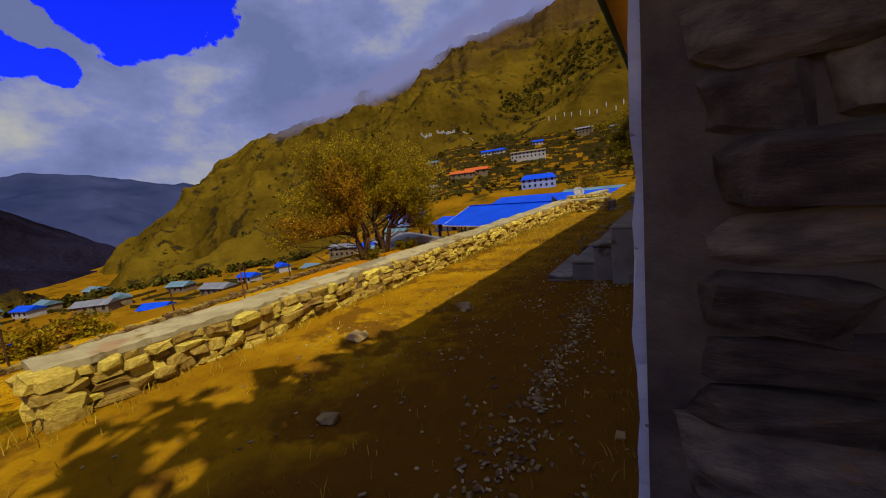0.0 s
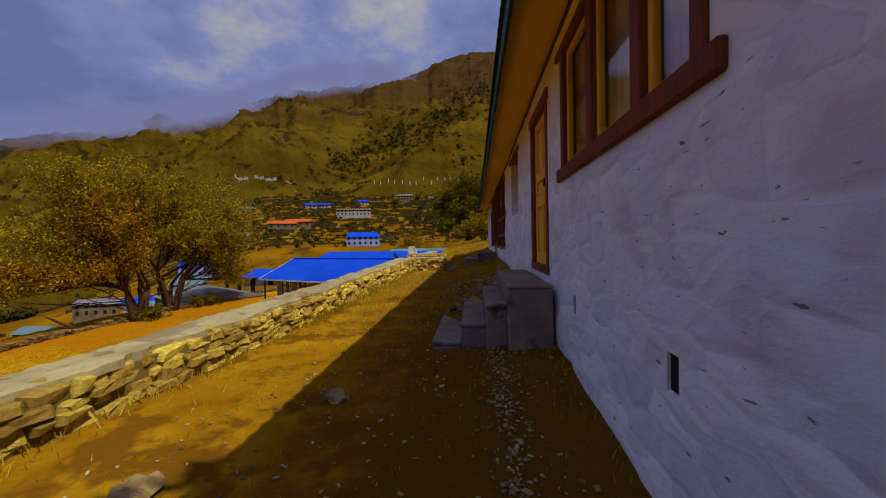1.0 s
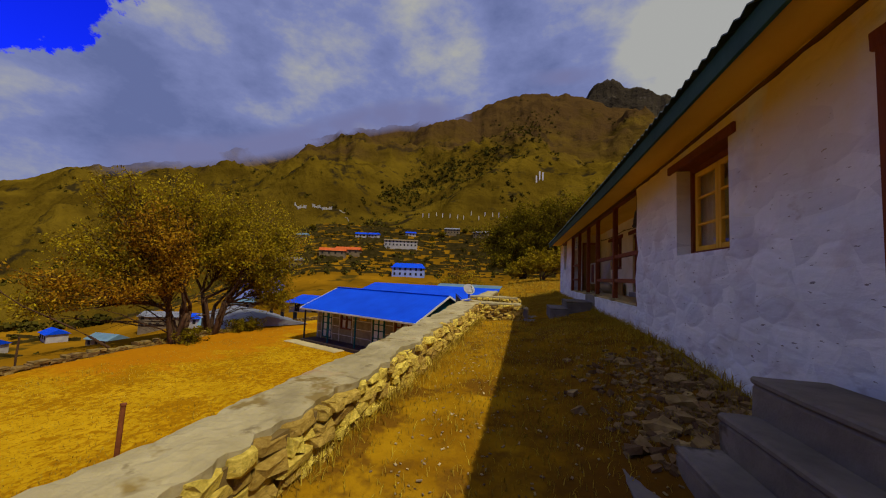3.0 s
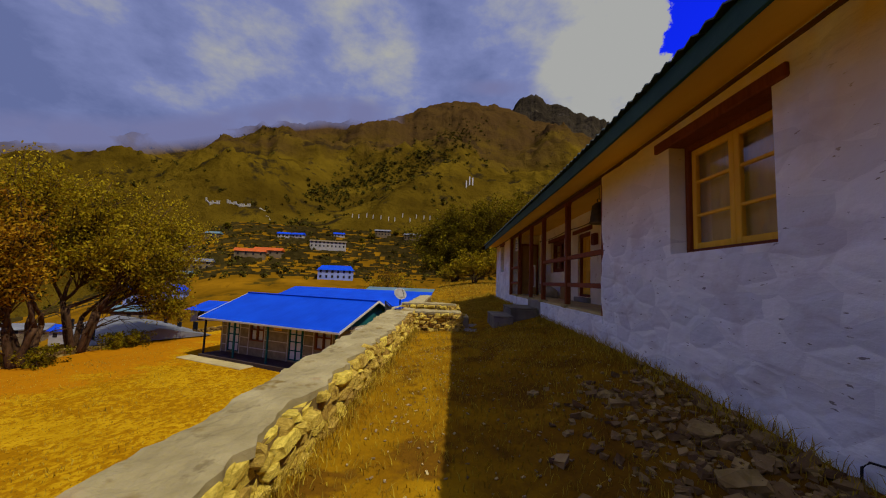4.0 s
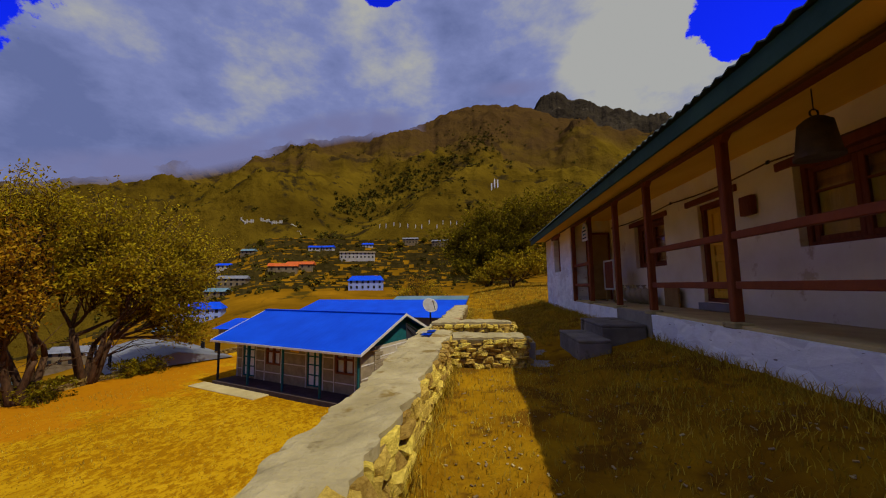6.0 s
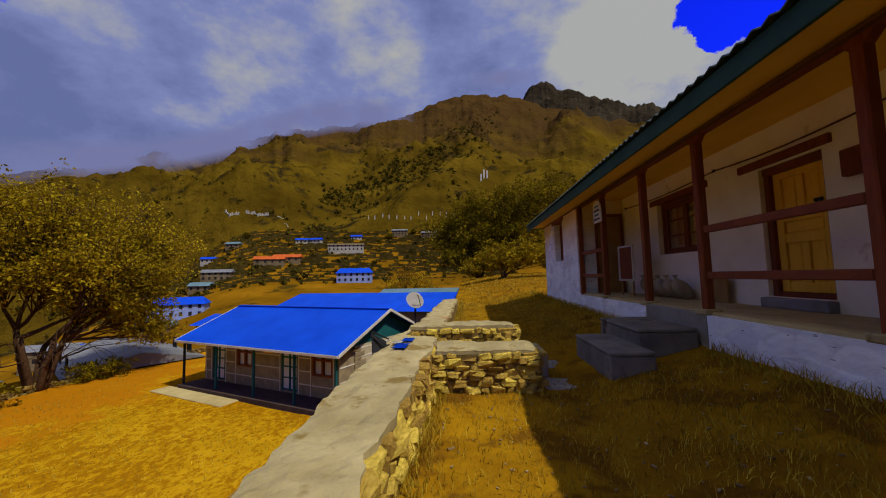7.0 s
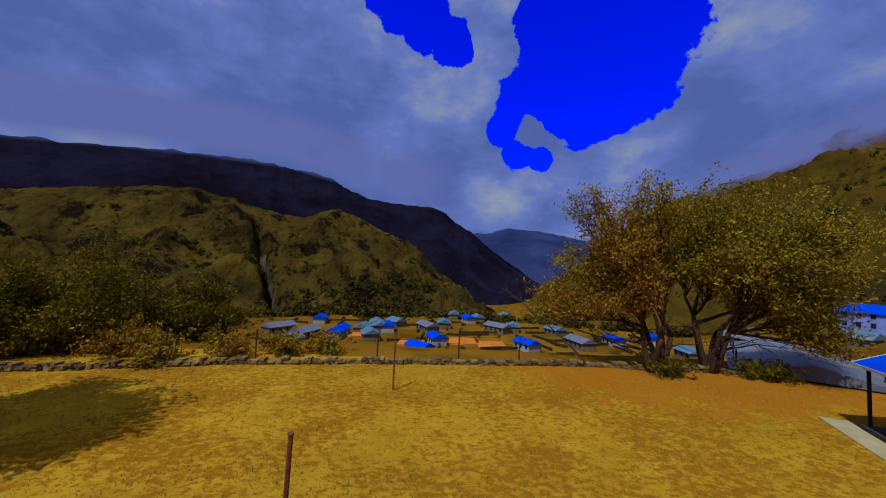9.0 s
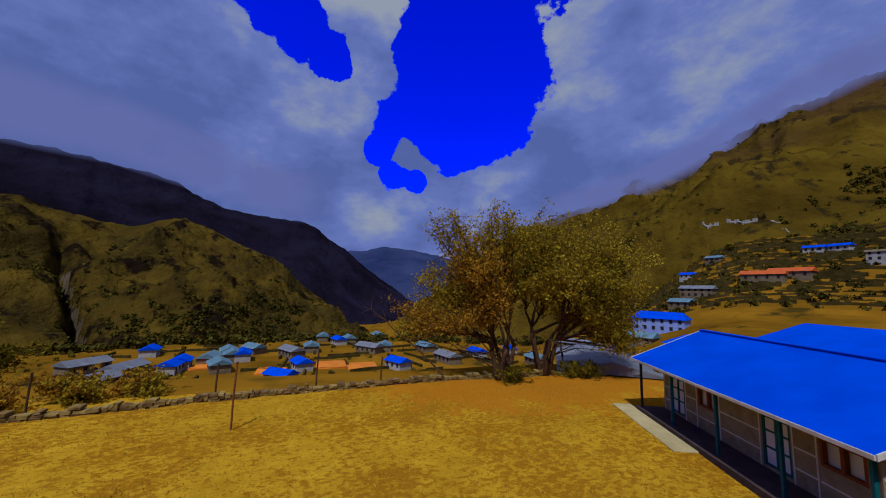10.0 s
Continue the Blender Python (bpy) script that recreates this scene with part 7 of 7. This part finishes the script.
for k in range(7000):
    ob = bpy.data.objects["mountain_spur"] if k < 2200 else bpy.data.objects["mountain_hillside"]
    v = ob.data.vertices[sr.randrange(len(ob.data.vertices))].co
    d = math.hypot(v.x - CX, v.y - CY)
    if noise.noise(Vector((v.x / 70, v.y / 70, 0.5))) > (0.06 if d < 640 else 0.16) and d < 860:
        slopes.append((v.x + sr.uniform(-3, 3), v.y + sr.uniform(-3, 3), v.z - 1, sr.uniform(1.2, 4.2) * (1.3 if k < 2200 else 1)))
for k in range(900):
    u = sr.random()
    az, el = 22 - 26 * u + sr.gauss(0, 2.0), 11.5 + 12.5 * u + sr.gauss(0, 1.2)
    p = on_slope(az, el)
    slopes.append((p.x + sr.uniform(-4, 4), p.y + sr.uniform(-4, 4), p.z - 1, sr.uniform(1.4, 3.8)))
sv = np.array([v.co for v in bpy.data.objects["mountain_spur"].data.vertices]) - np.array((CX, CY, 1.7))
sd = sv / np.linalg.norm(sv, axis=1, keepdims=True)
for k in range(520):
    az, up = sr.uniform(93, 113), sr.uniform(-8, -1.5)
    if up > -8 + (113 - az) * 0.25 + 3.5 + sr.gauss(0, 1):
        continue
    p = Vector(sv[int(np.argmax(sd @ np.array(sky_dir(az, up))))]) + Vector((CX, CY, 1.7))
    slopes.append((p.x + sr.uniform(-4, 4), p.y + sr.uniform(-4, 4), p.z - 1, sr.uniform(2.0, 5.0)))
scrub("slope_scrub", slopes, M_scrub, 1, "dark bushes and small trees on the mountain slopes", 5)
scrub("valley_scrub", spots, M_scrub, 1, "dark scrub along the edge of the valley fields")
for k, (az, r, s) in enumerate(((12.5, 250, 5), (8.6, 268, 4.5), (95.5, 108, 3), (108.5, 108, 3.2), (14, 240, 3), (33, 262, 4))):
    x, y = CX - math.sin(radians(az)) * r, CY + math.cos(radians(az)) * r
    tree("village_tree", (x, y, float(land(x, y)) - 0.3), [(0, 0, s * 0.75, s * 0.5, s * 0.4, 14, True), (s * 0.3, 0, s * 0.5, s * 0.4, s * 0.3, 8, True), (-s * 0.3, 0.3, s * 0.55, s * 0.4, s * 0.3, 8, True)],
         "small dark tree between the village houses", 60 + k, 0.2, 2, s * 0.25, leaf=0.3, per=14, spread=0.9, twigs=1)


# ---------- grass, stones and litter on the terrace ----------
def blades(name, count, place, h, w, material, label, seed):
    g = random.Random(seed)
    V, F = [], []
    for k in range(count):
        x, y, z, s = place(g)
        a = g.uniform(0, 2 * math.pi)
        lx, ly = g.gauss(0, 0.4), g.gauss(0, 0.4)
        hh = h * s * g.uniform(0.5, 1.3)
        dx, dy = math.cos(a) * w, math.sin(a) * w
        n = len(V)
        V += [(x - dx, y - dy, z - 0.01), (x + dx, y + dy, z - 0.01), (x + lx * hh * 0.5 + dx * 0.6, y + ly * hh * 0.5 + dy * 0.6, z + hh * 0.6), (x + lx * hh * 0.5 - dx * 0.6, y + ly * hh * 0.5 - dy * 0.6, z + hh * 0.6), (x + lx * hh * 1.3, y + ly * hh * 1.3, z + hh)]
        F += [(n, n + 1, n + 2, n + 3), (n + 3, n + 2, n + 4)]
    ob = raw(name, V, F, material)
    tagged(ob, label, "grass", kind="stuff")


def on_terrace(g):
    while True:
        y = g.uniform(-1, 24)
        x = g.uniform(float(wall_in(y)), -0.03)
        d = fbm(x, y, 1.3, 3, 2.0)
        edge = max(math.exp(-((x - float(wall_in(y))) / 0.16) ** 2), math.exp(-(x / 0.18) ** 2) * (1 if y > 5.4 else 0.35), 0.2 * smooth_bank(x, y))
        p = (0.05 if y < 6 else 0.16) + 0.25 * max(0, d) + 0.8 * edge
        if g.random() < p * (0.35 if y < 5 else 1) and not (-1.5 < x and (3.95 < y < 5.4 or 13.1 < y < 14.6)) and not (12.9 < y < 14.6 and x < -1.8):
            return x, y, terrace_point(x, y), 0.5 + 0.9 * edge


def smooth_bank(x, y):
    return float(smooth_step(6, 12, y)) * max(0.0, 1 - abs(x + 0.9) / 0.9)


blades("dry_grass", 42000, on_terrace, 0.095, 0.0038, M_grass, "dry yellow grass tufts on the terrace", 1)


def on_bank(g):
    x, y = g.uniform(-3.0, 6), g.uniform(22, 46)
    return x, y, terrace_point(x, y), 1.6


blades("bank_grass", 7000, on_bank, 0.07, 0.012, M_grass, "taller dry grass on the sunlit bank", 2)


def in_meadow(g):
    x, y = g.uniform(-21.5, -3.8), g.uniform(-6, 30)
    z = -3.33 + 0.05 * fbm(x, y, 3.0, 4) + 0.02 * fbm(x, y, 0.7, 3) + 0.55 * float(smooth_step(-6.5, -3.6, x)) * float(smooth_step(26, 14, y))
    return x, y, z, 0.5 + 0.8 * max(0, fbm(x, y, 2.2, 3, 5.0))


blades("meadow_grass", 26000, in_meadow, 0.085, 0.012, M_grass, "short dry grass tufts in the meadow", 3)


def rubble():
    """Loose stones along the foot of the long house, and chips strewn on the earth."""
    g = random.Random(12)
    bm = bmesh.new()
    for k in range(1320):
        if k < 1000:
            y = g.triangular(5.3, 8.7, 6.0)
            x = -abs(g.gauss(0.40, 0.36)) - 0.05
        else:
            y = g.uniform(0.2, 4.2)
            x = -abs(g.gauss(0.55, 0.07 if k % 3 else 0.35)) - 0.08
        s = g.uniform(0.012, 0.045) * (1.4 if g.random() < 0.1 else 0.8) * (0.5 if k >= 1000 else 1)
        z = terrace_point(x, y) + s * 0.25
        v = box(bm, -s, s, -s * g.uniform(0.5, 1), s * g.uniform(0.5, 1), -s * 0.45, s * 0.45)
        m = pose(x, y, z, g.uniform(-25, 25), g.uniform(-25, 25), g.uniform(0, 360))
        for q in v:
            q.co = m @ (q.co + Vector((g.uniform(-1, 1), g.uniform(-1, 1), g.uniform(-1, 1))) * s * 0.3)
    ob = part("loose_stones", bm, M_rubble)
    tagged(ob, "loose rubble stones along the foot of the long house", "stones", kind="stuff")
    bm = bmesh.new()
    for k in range(1700):
        x, y = g.uniform(-2.95, -0.2), g.triangular(-0.8, 14, 3 if k % 2 else 10)
        if k > 1250:
            x, y = g.gauss(-0.60, 0.08), g.uniform(0.1, 3.9)
        s = g.uniform(0.004, 0.014)
        z = terrace_point(x, y) + 0.006
        m = pose(x, y, z, g.uniform(-20, 20), g.uniform(-20, 20), g.uniform(0, 360))
        v = box(bm, -s * g.uniform(0.8, 2), s, -s * 0.6, s * 0.6, -0.003, 0.004)
        for q in v:
            q.co = m @ q.co
    ob = part("wood_chips", bm, M_litter)
    tagged(ob, "pale chips, twigs and dry leaves strewn on the earth", "litter", kind="stuff")


rubble()
g = random.Random(31)
for k, (x, y, s) in enumerate(((-2.55, 1.9, 0.10), (-1.95, 3.05, 0.09), (-0.85, 6.2, 0.12), (-0.62, 5.75, 0.10), (-0.55, 6.6, 0.11), (-0.95, 5.2, 0.08), (-0.4, 7.1, 0.09), (-1.3, 8.4, 0.06), (-1.8, 0.9, 0.07), (-0.7, 8.0, 0.07))):
    t = thing("loose_rock", (x, y, terrace_point(x, y)), "pale angular stone lying on the earth", "rock", "rocks on the terrace")
    bm = bmesh.new()
    bmesh.ops.create_icosphere(bm, subdivisions=2, radius=1)
    for v in bm.verts:
        v.co = Vector((x, y, terrace_point(x, y) + s * 0.2)) + Vector((v.co.x * s * 1.2, v.co.y * s * 0.9, v.co.z * s * 0.5)) + noise.noise_vector(v.co * 1.4 + Vector((k, 0, 0))) * s * 0.45
    part("rock", bm, M_rubble, t)


# ---------- white flag poles on the mountainside ----------
for az, el, h in ((-2.4, 15.0, 9), (-2.9, 15.2, 11), (-3.5, 15.4, 10)):
    p = on_slope(az, el)
    t = thing("flag_pole", p, "tall white prayer flag pole on the mountainside", "flag pole", "flag poles")
    bm = bmesh.new()
    tube(bm, [p + Vector((0, 0, -2)), p + Vector((0, 0, h))], [0.25, 0.2], 6)
    part("pole", bm, M_white, t)
    bm = bmesh.new()
    box(bm, p.x + 0.2, p.x + 1.3, p.y - 0.05, p.y + 0.05, p.z + 1, p.z + h)
    part("flag", bm, M_white, t)
for k in range(13):
    p = on_slope(2.0 + k * 1.15, 9.6 - 0.03 * k)
    t = thing("flag_pole", p, "small white prayer flag pole above the terraces", "flag pole", "small flag poles")
    bm = bmesh.new()
    tube(bm, [p + Vector((0, 0, -1)), p + Vector((0, 0, 4))], [0.14, 0.1], 5)
    part("pole", bm, M_white, t)
    bm = bmesh.new()
    box(bm, p.x + 0.1, p.x + 0.5, p.y - 0.03, p.y + 0.03, p.z + 0.6, p.z + 4)
    part("flag", bm, M_white, t)
for az0, n in ((30.2, 9), (34.0, 5)):
    base = on_slope(az0, 9.4)
    t = thing("prayer_wall", base, "long low white stone wall with small pillars on the slope", "wall", "prayer walls")
    bm = bmesh.new()
    ps = [on_slope(az0 + 0.36 * k, 9.4) for k in range(n)]
    tube(bm, [p + Vector((0, 0, 0.5)) for p in ps], [0.7] * n, 5)
    part("wall", bm, M_fwhite, t)
    for p in ps:
        part("pillar", bx(p.x - 0.6, p.x + 0.6, p.y - 0.6, p.y + 0.6, p.z - 1, p.z + 2.6, 0.15), M_fwhite, t)
t = thing("hill_path", on_slope(28.0, 8.4), "pale stony footpath winding down the slope", "path", kind="structure")
bm = bmesh.new()
ps = [on_slope(28.9 - 0.13 * k - 0.16 * math.sin(k * 0.8), 9.5 - 0.17 * k) + Vector((0, 0, 0.2)) for k in range(12)]
tube(bm, ps, [0.55 + 0.25 * math.sin(k * 2.1) for k in range(12)], 5)
part("path", bm, M_fwhite, t)
